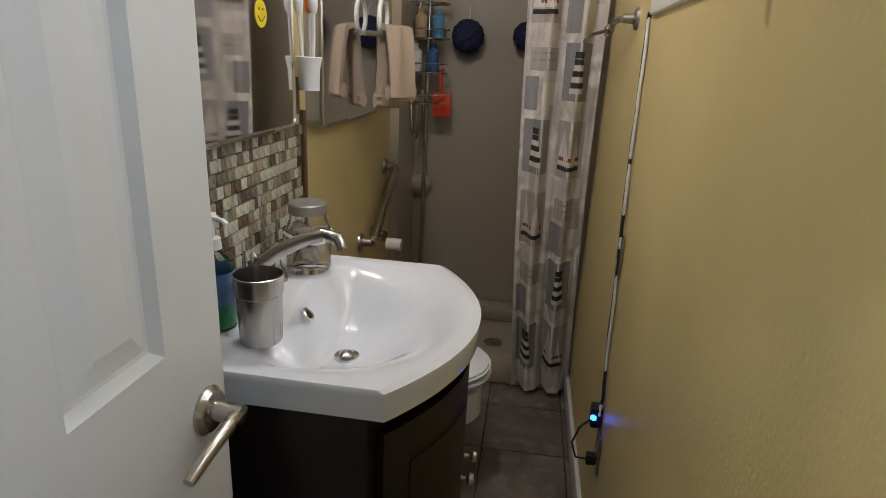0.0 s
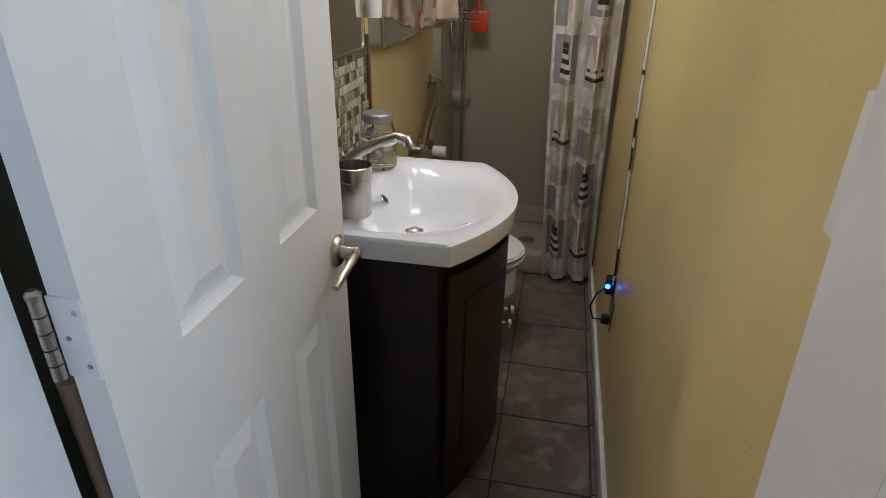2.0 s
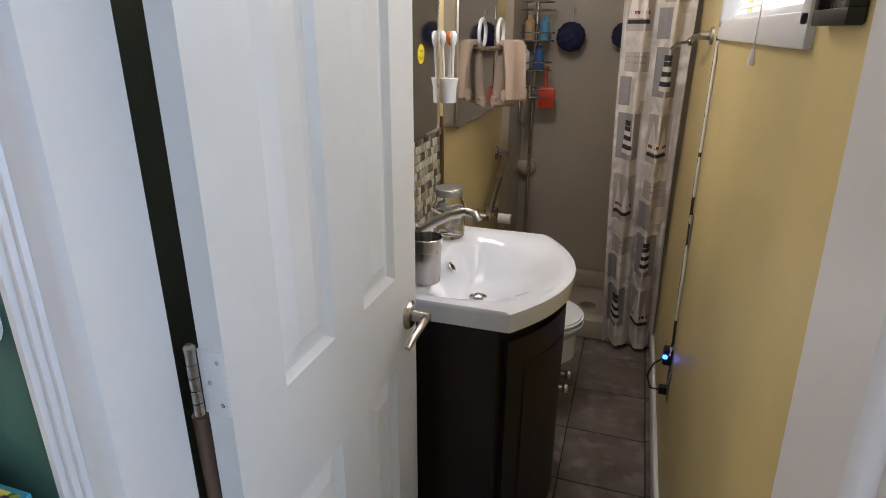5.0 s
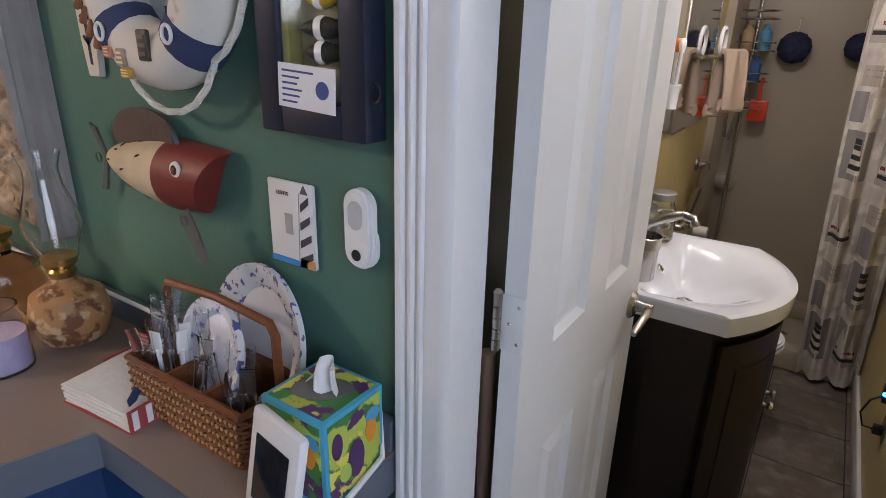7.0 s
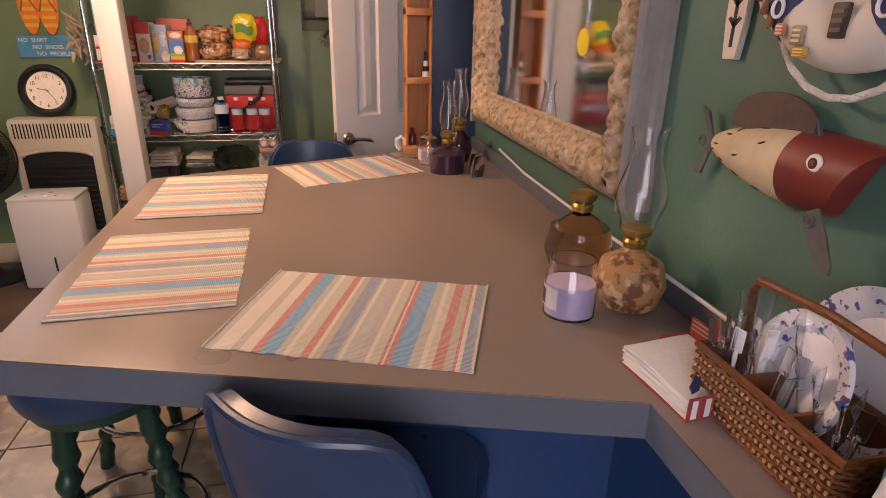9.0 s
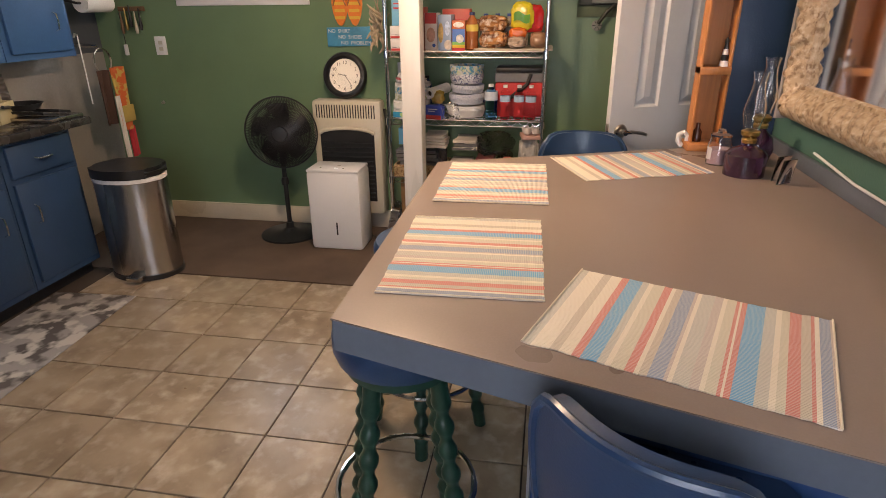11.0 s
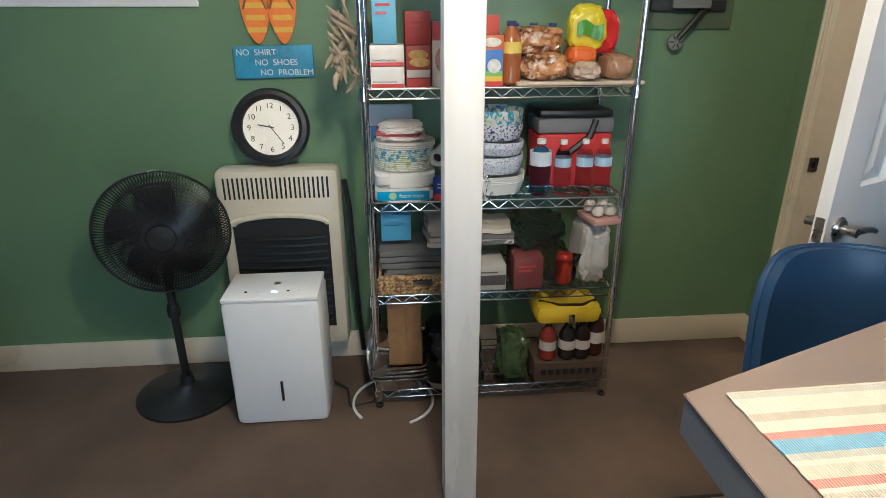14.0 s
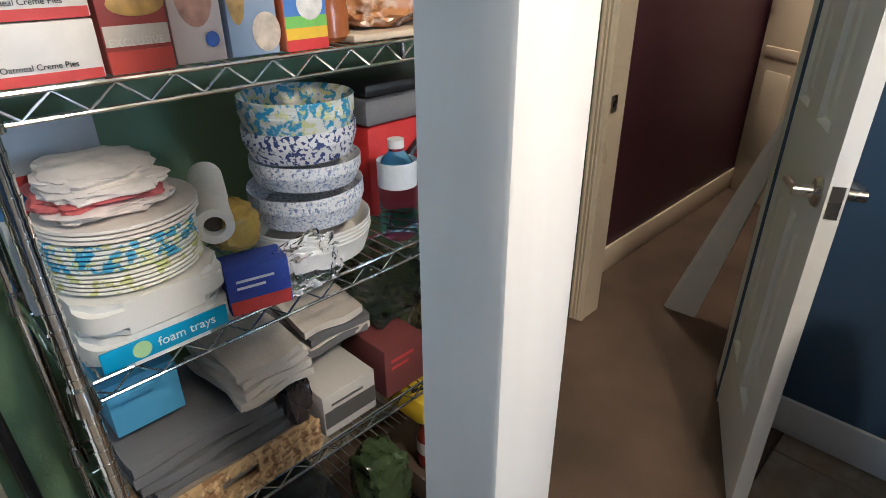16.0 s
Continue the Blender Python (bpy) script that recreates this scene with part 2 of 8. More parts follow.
def tube(points, r, seg=8, bm=None, closed=False, taper=None):
    """A round bar along points."""
    bm = bm or bmesh.new()
    pts = [Vector(p) for p in points]
    n = len(pts)
    rings = []
    side = None
    for i, p in enumerate(pts):
        a = pts[(i - 1) % n] if (i or closed) else p
        b = pts[(i + 1) % n] if (i < n - 1 or closed) else p
        d = (b - a).normalized()
        if side is None:
            side = d.orthogonal().normalized()
        side = (side - d * side.dot(d)).normalized()
        up = d.cross(side)
        rr = r * (taper[i] if taper else 1)
        rings.append([bm.verts.new(p + rr * (math.cos(2 * math.pi * k / seg) * side + math.sin(2 * math.pi * k / seg) * up)) for k in range(seg)])
    pairs = list(zip(rings, rings[1:])) + ([(rings[-1], rings[0])] if closed else [])
    for a, b in pairs:
        for k in range(seg):
            bm.faces.new((a[k], a[(k + 1) % seg], b[(k + 1) % seg], b[k]))
    if not closed:
        bm.faces.new(list(reversed(rings[0])))
        bm.faces.new(rings[-1])
    return bm


def prism(outline, z0, z1, bevel=0.0, m=None, bm=None):
    """An upright body over an outline in x and y."""
    bm = bm or bmesh.new()
    lo = [bm.verts.new((x, y, z0)) for x, y in outline]
    hi = [bm.verts.new((x, y, z1)) for x, y in outline]
    k = len(lo)
    fs = [bm.faces.new(list(reversed(lo))), bm.faces.new(hi)]
    for i in range(k):
        fs.append(bm.faces.new((lo[i], lo[(i + 1) % k], hi[(i + 1) % k], hi[i])))
    if m is not None:
        bmesh.ops.transform(bm, matrix=m, verts=lo + hi)
    if bevel:
        bmesh.ops.bevel(bm, geom=list(fs[1].edges) + list(fs[0].edges), offset=bevel, segments=2, affect="EDGES")
    return bm


def sheet(fn, nu, nv, thick=0.0, bm=None):
    """A curved sheet: fn(u, v) for u, v from 0 to 1; with thickness along its normal if given."""
    bm = bm or bmesh.new()
    g = [[bm.verts.new(fn(i / nu, j / nv)) for j in range(nv + 1)] for i in range(nu + 1)]
    fs = [bm.faces.new((g[i][j], g[i + 1][j], g[i + 1][j + 1], g[i][j + 1])) for i in range(nu) for j in range(nv)]
    if thick:
        bmesh.ops.recalc_face_normals(bm, faces=fs)
        bmesh.ops.solidify(bm, geom=fs, thickness=thick)
    return bm


def plate(points, thick):
    """A flat body from a closed outline in space."""
    bm = bmesh.new()
    f = bm.faces.new([bm.verts.new(p) for p in points])
    bm.normal_update()
    bmesh.ops.solidify(bm, geom=[f], thickness=thick)
    return bm


def linked(name, bm, mat, smooth=40):
    me = bpy.data.meshes.new(name)
    bmesh.ops.recalc_face_normals(bm, faces=bm.faces)
    for f in bm.faces:
        f.smooth = True
    for e in bm.edges:
        if len(e.link_faces) == 2 and e.calc_face_angle(0) > radians(smooth):
            e.smooth = False
    bm.to_mesh(me)
    bm.free()
    me.materials.append(mat)
    return new(name, me)


def part(name, bm, mat, parent, label=""):
    ob = linked(name, bm, mat)
    ob.parent = parent
    return tagged(ob, label) if label else ob


def structure(name, bm, mat, label, category="wall"):
    return tagged(linked(name, bm, mat), label, category, kind="structure")


def thing(name, label, category, m=None, group=""):
    ob = new(name)
    ob.empty_display_size = 0.05
    if m is not None:
        ob.matrix_basis = m
    return tagged(ob, label, category, group)


def single(name, bm, mat, label, category, m=None, group=""):
    ob = linked(name, bm, mat)
    if m is not None:
        ob.matrix_basis = m
    return tagged(ob, label, category, group)


def writing(text, size, mat, parent, m, name="lettering", align="LEFT", depth=0.0006):
    """Raised letters in the local xy plane."""
    cu = bpy.data.curves.new(name, "FONT")
    cu.body, cu.size, cu.extrude, cu.align_x = text, size, depth, align
    ob = new(name, cu)
    deps = bpy.context.evaluated_depsgraph_get()
    me = bpy.data.meshes.new_from_object(ob.evaluated_get(deps))
    bpy.data.objects.remove(ob)
    me.materials.clear()
    me.materials.append(mat)
    o = new(name, me)
    o.parent, o.matrix_basis = parent, m
    return o


# ---- structure ----
H = 2.3
structure("floor", B(-4.1, 1.35, -4.0, 3.4, -0.12, -0.008), GROUT, "dark grout bed under the floor tiles", "floor")
structure("carpet", B(-4.02, -3.035, -3.92, 2.9, -0.008, 0.004), CARPET, "worn dark brown low-pile carpet in pantry and hall", "floor")
structure("ceiling", B(-4.1, 1.35, -4.0, 3.4, H, H + 0.1), CEIL, "plain off-white painted ceiling", "ceiling")
# fish wall between counter and bathroom door, main room side at y 0.12
structure("wall_north", B(-2.8, -0.335, 0.12, 0.225, 0, H), GREEN, "sea green painted wall above the counter")
structure("wall_north_head", B(-0.33, 0.37, 0.12, 0.23, 2.03, H), GREEN, "sea green wall over the bathroom door")
structure("wall_north_east", B(0.37, 1.25, 0.12, 0.23, 0, H), GREEN, "sea green wall beside the bathroom door")
structure("wall_stub", B(-3.25, -2.8, -0.09, 0.23, 0, H), NAVY, "navy blue stub wall beside the hall door")
structure("wall_hall_head", B(-3.9, -3.25, 0.0, 0.1, 2.05, H), OLIVE, "green wall over the hall doorway")
structure("wall_return", B(-4.0, -3.9, 0.0, 0.1, 0, H), OLIVE, "narrow green wall beside the hall doorway")
# west wall with its window opening
WY0, WY1, WZ0, WZ1 = -3.25, -2.36, 1.52, 2.05
for nm, y0, y1, z0, z1 in (("a", -3.92, WY0, 0, H), ("b", WY1, 0.1, 0, H), ("c", WY0, WY1, 0, WZ0), ("d", WY0, WY1, WZ1, H)):
    structure("wall_west_" + nm, B(-4.1, -4.0, y0, y1, z0, z1), OLIVE, "green painted pantry wall")
structure("wall_hall_west", B(-4.1, -4.0, 0.1, 2.9, 0, H), PURPLE, "dark purple painted hall wall")
structure("wall_hall_east", B(-3.25, -3.15, 0.23, 2.9, 0, H), PURPLE, "dark purple hall wall")
structure("wall_hall_end", B(-4.1, -2.95, 2.9, 3.0, 0, H), PURPLE, "dark purple wall at the hall's end")
structure("wall_south", B(-4.1, 1.25, -4.0, -3.9, 1.2, H), plain("slate_wall_paint", (0.07, 0.08, 0.1), 0.5), "slate painted kitchen wall")
structure("wall_south_low", B(-4.1, 1.25, -4.0, -3.9, 0, 1.2), plain("off_white_panel", (0.27, 0.255, 0.24), 0.5), "off-white kitchen backsplash wall")
# east wall with a wide window behind the walker
for nm, y0, y1, z0, z1 in (("a", -4.0, -1.7, 0, H), ("b", -0.3, 0.23, 0, H), ("c", -1.7, -0.3, 0, 0.9), ("d", -1.7, -0.3, 2.15, H)):
    structure("wall_east_" + nm, B(1.25, 1.35, y0, y1, z0, z1), GREEN, "sea green wall by the wide window")
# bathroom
# Behind the open door the gap's shade is put into the wall's dark tone.
structure("wall_bath_entry", B(-0.58, -0.48, 0.225, 0.9, 0, H), walled("shaded_dark_green_wall", (0.06, 0.068, 0.045), 0.1), "dark green wall behind the open door, shade put in its tone")
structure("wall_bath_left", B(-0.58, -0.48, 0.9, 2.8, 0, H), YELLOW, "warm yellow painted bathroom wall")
BY0, BY1, BZ0, BZ1 = 0.71, 1.72, 1.512, 2.02
for nm, y0, y1, z0, z1 in (("a", 0.23, BY0, 0, H), ("b", BY1, 2.55, 0, H), ("c", BY0, BY1, 0, BZ0), ("d", BY0, BY1, BZ1, H)):
    structure("wall_bath_right_" + nm, B(0.40, 0.5, y0, y1, z0, z1), YELLOW, "dented warm yellow painted bathroom wall")
FIBRE = plain("beige_fibreglass", (0.4, 0.35, 0.28), 0.35, var=0.02, bump=0.02)
structure("shower_wall_left", B(-0.58, -0.44, 2.8, 3.3, 0, H), FIBRE, "beige fibreglass shower wall")
structure("shower_wall_right", B(0.40, 0.5, 2.55, 3.3, 0, H), FIBRE, "beige fibreglass shower wall")
structure("shower_wall_back", B(-0.58, 0.5, 3.18, 3.3, 0, H), FIBRE, "beige fibreglass shower back wall")
tray = thing("shower_tray", "beige fibreglass shower tray with raised curb", "shower tray")
part("basin_floor", B(-0.44, 0.4, 2.62, 3.18, 0.0, 0.04), FIBRE, tray)
part("curb", B(-0.44, 0.4, 2.53, 2.63, 0.0, 0.11, 0.015), FIBRE, tray)
part("back_ledge", B(-0.44, 0.4, 3.1, 3.18, 0.04, 0.13, 0.015), FIBRE, tray)
part("drain", lathe([(0.045, 0.04), (0.045, 0.044), (0.0, 0.045)], 20, pose(0.05, 2.85, 0)), NICKEL, tray, "round metal drain")
# baseboards
for nm, b in (("west", (-4.0, -3.985, -3.9, 0.0)), ("return", (-3.985, -3.9, -0.015, 0.0)), ("hall", (-4.0, -3.985, 0.1, 2.9)), ("stub", (-3.24, -2.4, -0.105, -0.09))):
    structure("baseboard_" + nm, B(b[0], b[1], b[2], b[3], 0.004, 0.13, 0.004), CREAMP if nm != "stub" else TRIM, "painted wooden baseboard", "baseboard")
structure("baseboard_bath", B(0.385, 0.40, 0.23, 2.53, 0, 0.09, 0.004), TRIM, "white painted baseboard with chips", "baseboard")


def leaned(bm):
    """The latch side of the old door frame stands out of plumb."""
    for v in bm.verts:
        v.co.x += (1.3 - v.co.z) * 0.032
    return bm


def casing(name, x, y0, w, z1, mat, label, mirror=1):
    """Upright door casing with a moulded face, at wall face y0 facing -y."""
    ob = thing(name, label, "door trim")
    ob["kind"] = "structure"
    prof = [(0, 0), (0, -0.012), (0.004, -0.02), (0.012, -0.02), (0.016, -0.014), (0.02, -0.014), (0.024, -0.0185), (0.028, -0.0185), (0.031, -0.013), (0.035, -0.013), (0.038, -0.0165), (0.042, -0.0165), (0.045, -0.012), (w * 0.82, -0.0105), (w - 0.006, -0.009), (w, -0.004), (w, 0)]
    out = [(x + mirror * a, y0 + b) for a, b in prof]
    part("board", leaned(prism(out, 0, z1)) if name == "trim_bath_right" else prism(out, 0, z1), mat, ob)
    return ob


casing("trim_bath_left", -0.374, 0.12, 0.082, 2.09, TRIM, "white moulded door casing beside green wall")
casing("trim_bath_right", 0.399, 0.12, 0.062, 2.09, TRIM, "white moulded door casing", -1)
structure("jamb_bath_left", B(-0.335, -0.304, 0.122, 0.226, 0, 2.03), TRIM, "white door jamb with hinge", "door frame")
structure("jamb_bath_right", leaned(B(0.338, 0.362, 0.122, 0.246, 0, 2.03)), TRIM, "white door jamb", "door frame")
structure("jamb_bath_top", B(-0.288, 0.331, 0.122, 0.232, 2.0, 2.03), TRIM, "white door head jamb", "door frame")
casing("trim_hall_left", -3.89, 0.0, 0.06, 2.1, CREAMP, "cream painted hall door casing")
structure("jamb_hall_left", B(-3.9, -3.835, 0.002, 0.12, 0, 2.05), CREAMP, "cream hall door jamb with strike plate", "door frame")


def six_panel(name, w, h, mat, label, m, thick=0.035):
    """Moulded six-panel door: local x from hinge to latch, faces at y -thick/2 and +thick/2."""
    d = thing(name, label, "door", m)
    d["kind"] = "structure"
    st, mu = 0.118, 0.11
    pw = (w - 2 * st - mu) / 2
    rows = ((0.24, 0.805), (1.013, 1.62), (1.72, 1.92))
    cols = ((st, st + pw), (st + pw + mu, w - st))
    t = thick / 2
    for a, b in ((0, st), (st + pw, st + pw + mu), (w - st, w)):
        part("stile", B(a, b, -t, t, 0, h), mat, d)
    zs = [0] + [z for r in rows for z in r] + [h]
    for a, b in zip(zs[::2], zs[1::2]):
        for c0, c1 in cols:
            part("rail", B(c0, c1, -t, t, a, b), mat, d)
    for z0, z1 in rows:
        for c0, c1 in cols:
            p = bmesh.new()
            for s in (-1, 1):
                # sunk field with sloped borders
                steps = ((0.0, t), (0.003, t - 0.004), (0.009, t - 0.0135), (0.014, t - 0.0145), (0.044, t - 0.004), (0.047, t - 0.003))
                rings = [[p.verts.new((x, s * dy, z)) for x, z in ((c0 + i, z0 + i), (c1 - i, z0 + i), (c1 - i, z1 - i), (c0 + i, z1 - i))] for i, dy in steps]
                for ra, rb in zip(rings, rings[1:]):
                    for k in range(4):
                        p.faces.new((ra[k], ra[(k + 1) % 4], rb[(k + 1) % 4], rb[k]))
                p.faces.new(rings[-1])
            field = linked("panel", p, mat, 9)
            field.parent = d
    return d


def lever(parent, x, z, side, direction, mat, t=0.0175):
    """Lever handle on a door face; side: the face, direction: where the lever points along local x."""
    rot = pose(x, side * t, z, -90 * side)
    rose = part("rose", lathe([(0.033, 0), (0.033, 0.004), (0.027, 0.011), (0.014, 0.013), (0.012, 0.03), (0.013, 0.05), (0.0, 0.052)], 24, rot), mat, parent, "metal handle rose")
    pts = [(x + direction * a, side * (t + b), z + c) for a, b, c in ((0, 0.042, 0), (0.03, 0.046, 0.002), (0.06, 0.046, -0.001), (0.09, 0.044, -0.007), (0.115, 0.042, -0.016))]
    part("lever", tube(pts, 0.0085, 10, taper=(1.2, 1.1, 1, 1, 0.8)), mat, rose, "curved metal lever")


# bathroom door, swung in against the left wall
bath_door = six_panel("door_bath", 0.64, 2.0, DOORP, "white moulded six-panel bathroom door standing open", pose(-0.2625, 0.241, 0.012, 0, 0, 90))
lever(bath_door, 0.594, 0.898, -1, -1, NICKEL)
lever(bath_door, 0.594, 0.898, 1, -1, NICKEL)
for hz in (0.28, 1.045, 1.75):
    hb = part("hinge", B(-0.0025, 0.0, -0.017, 0.019, hz, hz + 0.09, 0.0008), TRIM, bath_door, "painted steel hinge")
    for k in range(5):
        part("knuckle", lathe([(0.0065, 0), (0.0065, 0.0165)], 12, pose(-0.009, 0.023, hz + 0.001 + k * 0.018)), NICKEL, hb)
    part("pin", lathe([(0.007, 0), (0.0075, 0.005), (0.004, 0.009)], 12, pose(-0.009, 0.023, hz + 0.09)), NICKEL, hb)
    for sx, sz in ((-0.008, 0.015), (0.006, 0.045), (-0.008, 0.075)):
        part("screw", lathe([(0.0032, 0), (0.002, 0.0012)], 8, pose(-0.0025, sx, hz + sz, 0, -90)), NICKEL, hb)
hall_door = six_panel("door_hall", 0.6, 2.0, DOORP, "white six-panel hall door standing open", pose(-3.272, 0.02, 0.012, 0, 0, -65.5))
lever(hall_door, 0.54, 0.905, 1, -1, NICKEL)
lever(hall_door, 0.54, 0.905, -1, -1, NICKEL)
part("latch_plate", B(0.6, 0.6015, -0.012, 0.012, 0.87, 0.94), NICKEL, hall_door, "metal latch plate")


def window(name, axis_x, y0, y1, z0, z1, face, label, blinds=True):
    """White window in a wall of constant x; face: which way the room lies."""
    wdw = thing(name, label, "window")
    wdw["kind"] = "structure"
    fx = sorted((axis_x - face * 0.05, axis_x + face * 0.012))
    for nm, a, b, c, d in (("side", y0 - 0.02, y0 + 0.025, z0, z1), ("side", y1 - 0.025, y1 + 0.02, z0, z1), ("head", y0 - 0.02, y1 + 0.02, z1 - 0.02, z1 + 0.03), ("sill", y0 - 0.02, y1 + 0.02, z0 - 0.03, z0 + 0.02)):
        part("window_" + nm, B(fx[0], fx[1], a, b, c, d, 0.003), TRIM, wdw)
    pane = part("pane", B(axis_x - face * 0.06 - 0.002, axis_x - face * 0.06 + 0.002, y0, y1, z0, z1), GLASS, wdw)
    pane.visible_shadow = False
    part("sky_beyond", B(axis_x - face * 0.3 - 0.002, axis_x - face * 0.3 + 0.002, y0 - 0.6, y1 + 0.6, z0 - 0.5, z1 + 0.5), glow("bright_outdoors", (0.9, 0.95, 1.0), 3.0), wdw).visible_shadow = False
    if blinds:
        k = 0
        z = z0 + 0.03
        while z < z1 - 0.03:
            part("slat", B(-0.012, 0.012, y0 + 0.03, y1 - 0.03, -0.0008, 0.0008, 0, pose(axis_x - face * 0.03, 0, z, 0, 35 * face)), WHITEP, wdw)
            z += 0.024
        part("blind_rail", B(axis_x - face * 0.03 - 0.012, axis_x - face * 0.03 + 0.012, y0 + 0.03, y1 - 0.03, z0 + 0.022, z0 + 0.036, 0.003), WHITEP, wdw)
    return wdw


window("window_west", -4.0, WY0, WY1, WZ0, WZ1, 1, "white framed window with lowered blinds in green wall")
bath_window = window("window_bath", 0.40, BY0, BY1, BZ0, BZ1, -1, "white framed bathroom window with white blinds")
part("blind_cord", tube([(0.382, 1.02, 1.62), (0.38, 1.02, 1.47)], 0.0015, 5), WHITEP, bath_window)
part("cord_tassel", lathe([(0.003, 0.03), (0.007, 0.008), (0.006, 0.0)], 10, pose(0.38, 1.02, 1.445)), WHITEP, bath_window, "white blind pull")
frame_d = thing("picture_frame", "small dark framed picture on the yellow wall", "picture", pose(0.398, 0.565, 1.512))
part("frame_rail", B(-0.018, 0, -0.07, 0.07, 0, 0.018, 0.002), BLACK, frame_d)
part("frame_rail", B(-0.018, 0, -0.07, 0.07, 0.222, 0.24, 0.002), BLACK, frame_d)
for y in (-0.07, 0.052):
    part("frame_side", B(-0.018, 0, y, y + 0.018, 0.018, 0.222, 0.002), BLACK, frame_d)
part("picture", B(-0.008, 0, -0.052, 0.052, 0.018, 0.222), STEEL, frame_d)
window("window_east", 1.25, -1.7, -0.3, 0.9, 2.15, -1, "wide white window to the outdoors", False)


# ---- dining counter ----
TOP = 0.91
dining = thing("dining_counter", "taupe laminate counter table on a blue panelled base", "table")
outline = [(-0.377, 0.118), (-0.377, -0.122), (-0.783, -0.122), (-1.105, -1.205), (-2.36, -1.22), (-2.73, -0.26), (-2.798, -0.115), (-2.798, 0.118)]
part("worktop", prism(outline, TOP - 0.004, TOP, 0.0015), COUNTER, dining)
inner = [(-0.377, 0.116), (-0.379, -0.120), (-0.785, -0.1195), (-1.107, -1.202), (-2.358, -1.217), (-2.727, -0.26), (-2.796, -0.115), (-2.796, 0.116)]
part("edge_band", prism(inner, TOP - 0.072, TOP - 0.004), EDGEL, dining, "grey blue laminate edge")
part("backsplash", B(-2.79, -0.38, 0.1, 0.118, TOP, TOP + 0.055, 0.003), EDGEL, dining, "low grey laminate upstand along the wall")
base = [(-0.5, 0.118), (-0.5, 0.0), (-0.98, -0.05), (-1.17, -0.8), (-2.3, -0.8), (-2.52, -0.2), (-2.6, 0.118)]
part("base_panel", prism(base, 0.0, TOP - 0.072), BLUEP, dining, "royal blue painted base")
part("kick_board", prism([(x * 1.0 - 0.008 * (1 if x < -1.5 else -1), y - 0.008) for x, y in base[1:6]] + [(-1.4, 0.1)], 0.0, 0.1), TRIM, dining, "white baseboard round the base")


def placemat(x, y, rz, w=0.49, d=0.355, flip=1):
    rnd = random.Random(int(abs(x * 100)))
    nu, nv = 40, 24

    def fn(u, v):
        e = 0.0015 * rnd.random()
        return ((u - 0.5) * w * flip + (e if 0 < u < 1 else 0.004 * (rnd.random() - 0.5)), (v - 0.5) * d + (0.004 * (rnd.random() - 0.5) if v in (0, 1) else 0), 0.001 + 0.001 * rnd.random() + 0.0015 * math.sin(u * 9 + x * 5) ** 2 * v)
    mat_ob = thing("placemat", "striped woven cotton placemat in cream, red and teal on the counter", "placemat", pose(x, y, TOP, 0, 0, rz), "placemats on the counter")
    part("cloth", sheet(fn, nu, nv, 0.002), STRIPE, mat_ob)
    for s in (-1, 1):
        part("hem", tube([(s * w / 2, -d / 2 + d * k / 20, 0.003 + 0.0008 * (k % 2)) for k in range(21)], 0.0022, 6), plain("cotton_hem", (0.7, 0.62, 0.5), 0.95, fine=300, bump=0.6) if not HEM else HEM[0], mat_ob)
    return mat_ob


STRIPE = striped("striped_weave")
HEM = [plain("cotton_hem", (0.7, 0.62, 0.5), 0.95, fine=300, bump=0.6)]
placemat(-1.16, -0.545, 250, 0.485, 0.355)
placemat(-1.475, -0.98, 182, 0.485, 0.355)
placemat(-2.11, -0.975, 181.5, 0.485, 0.355)
placemat(-2.405, -0.5, -69.5, 0.485, 0.345, -1)


# ---- seats ----
def swivel_chair(m, label):
    ch = thing("counter_chair", label, "chair", m, "blue vinyl counter chairs")

    def back(u, v):
        a = (u - 0.5) * 2
        wd = 0.2 * (1 - 0.12 * v ** 3)
        z = 0.625 + 0.32 * v - (0.05 * a ** 8 * v ** 2)
        return (-0.19 + 0.07 * a * a - 0.06 * v, a * wd, z)
    part("backrest", sheet(back, 16, 12, 0.03), VINYL, ch, "curved navy vinyl back")
    edge = [back(0, k / 8) for k in range(9)] + [back(k / 14, 1) for k in range(1, 14)] + [back(1, 1 - k / 8) for k in range(9)]
    part("piping", tube(edge, 0.009, 8), VINYL, ch)
    part("seat", prism([(0.21 * math.copysign(abs(math.cos(a)) ** 0.6, math.cos(a)), 0.21 * math.copysign(abs(math.sin(a)) ** 0.6, math.sin(a))) for a in [2 * math.pi * k / 28 for k in range(28)]], 0.6, 0.68, 0.02), VINYL, ch, "padded navy vinyl seat")
    part("hub", lathe([(0.09, 0.55), (0.1, 0.57), (0.1, 0.6)], 20), BLACK, ch)
    for k in range(4):
        a = math.pi / 4 + k * math.pi / 2
        spiral_leg(ch, a, 0.09, 0.2, 0.56)
    part("foot_ring", tube([(0.185 * math.cos(2 * math.pi * k / 28), 0.185 * math.sin(2 * math.pi * k / 28), 0.2) for k in range(28)], 0.01, 8, closed=True), CHROME, ch, "chrome foot ring")
    return ch


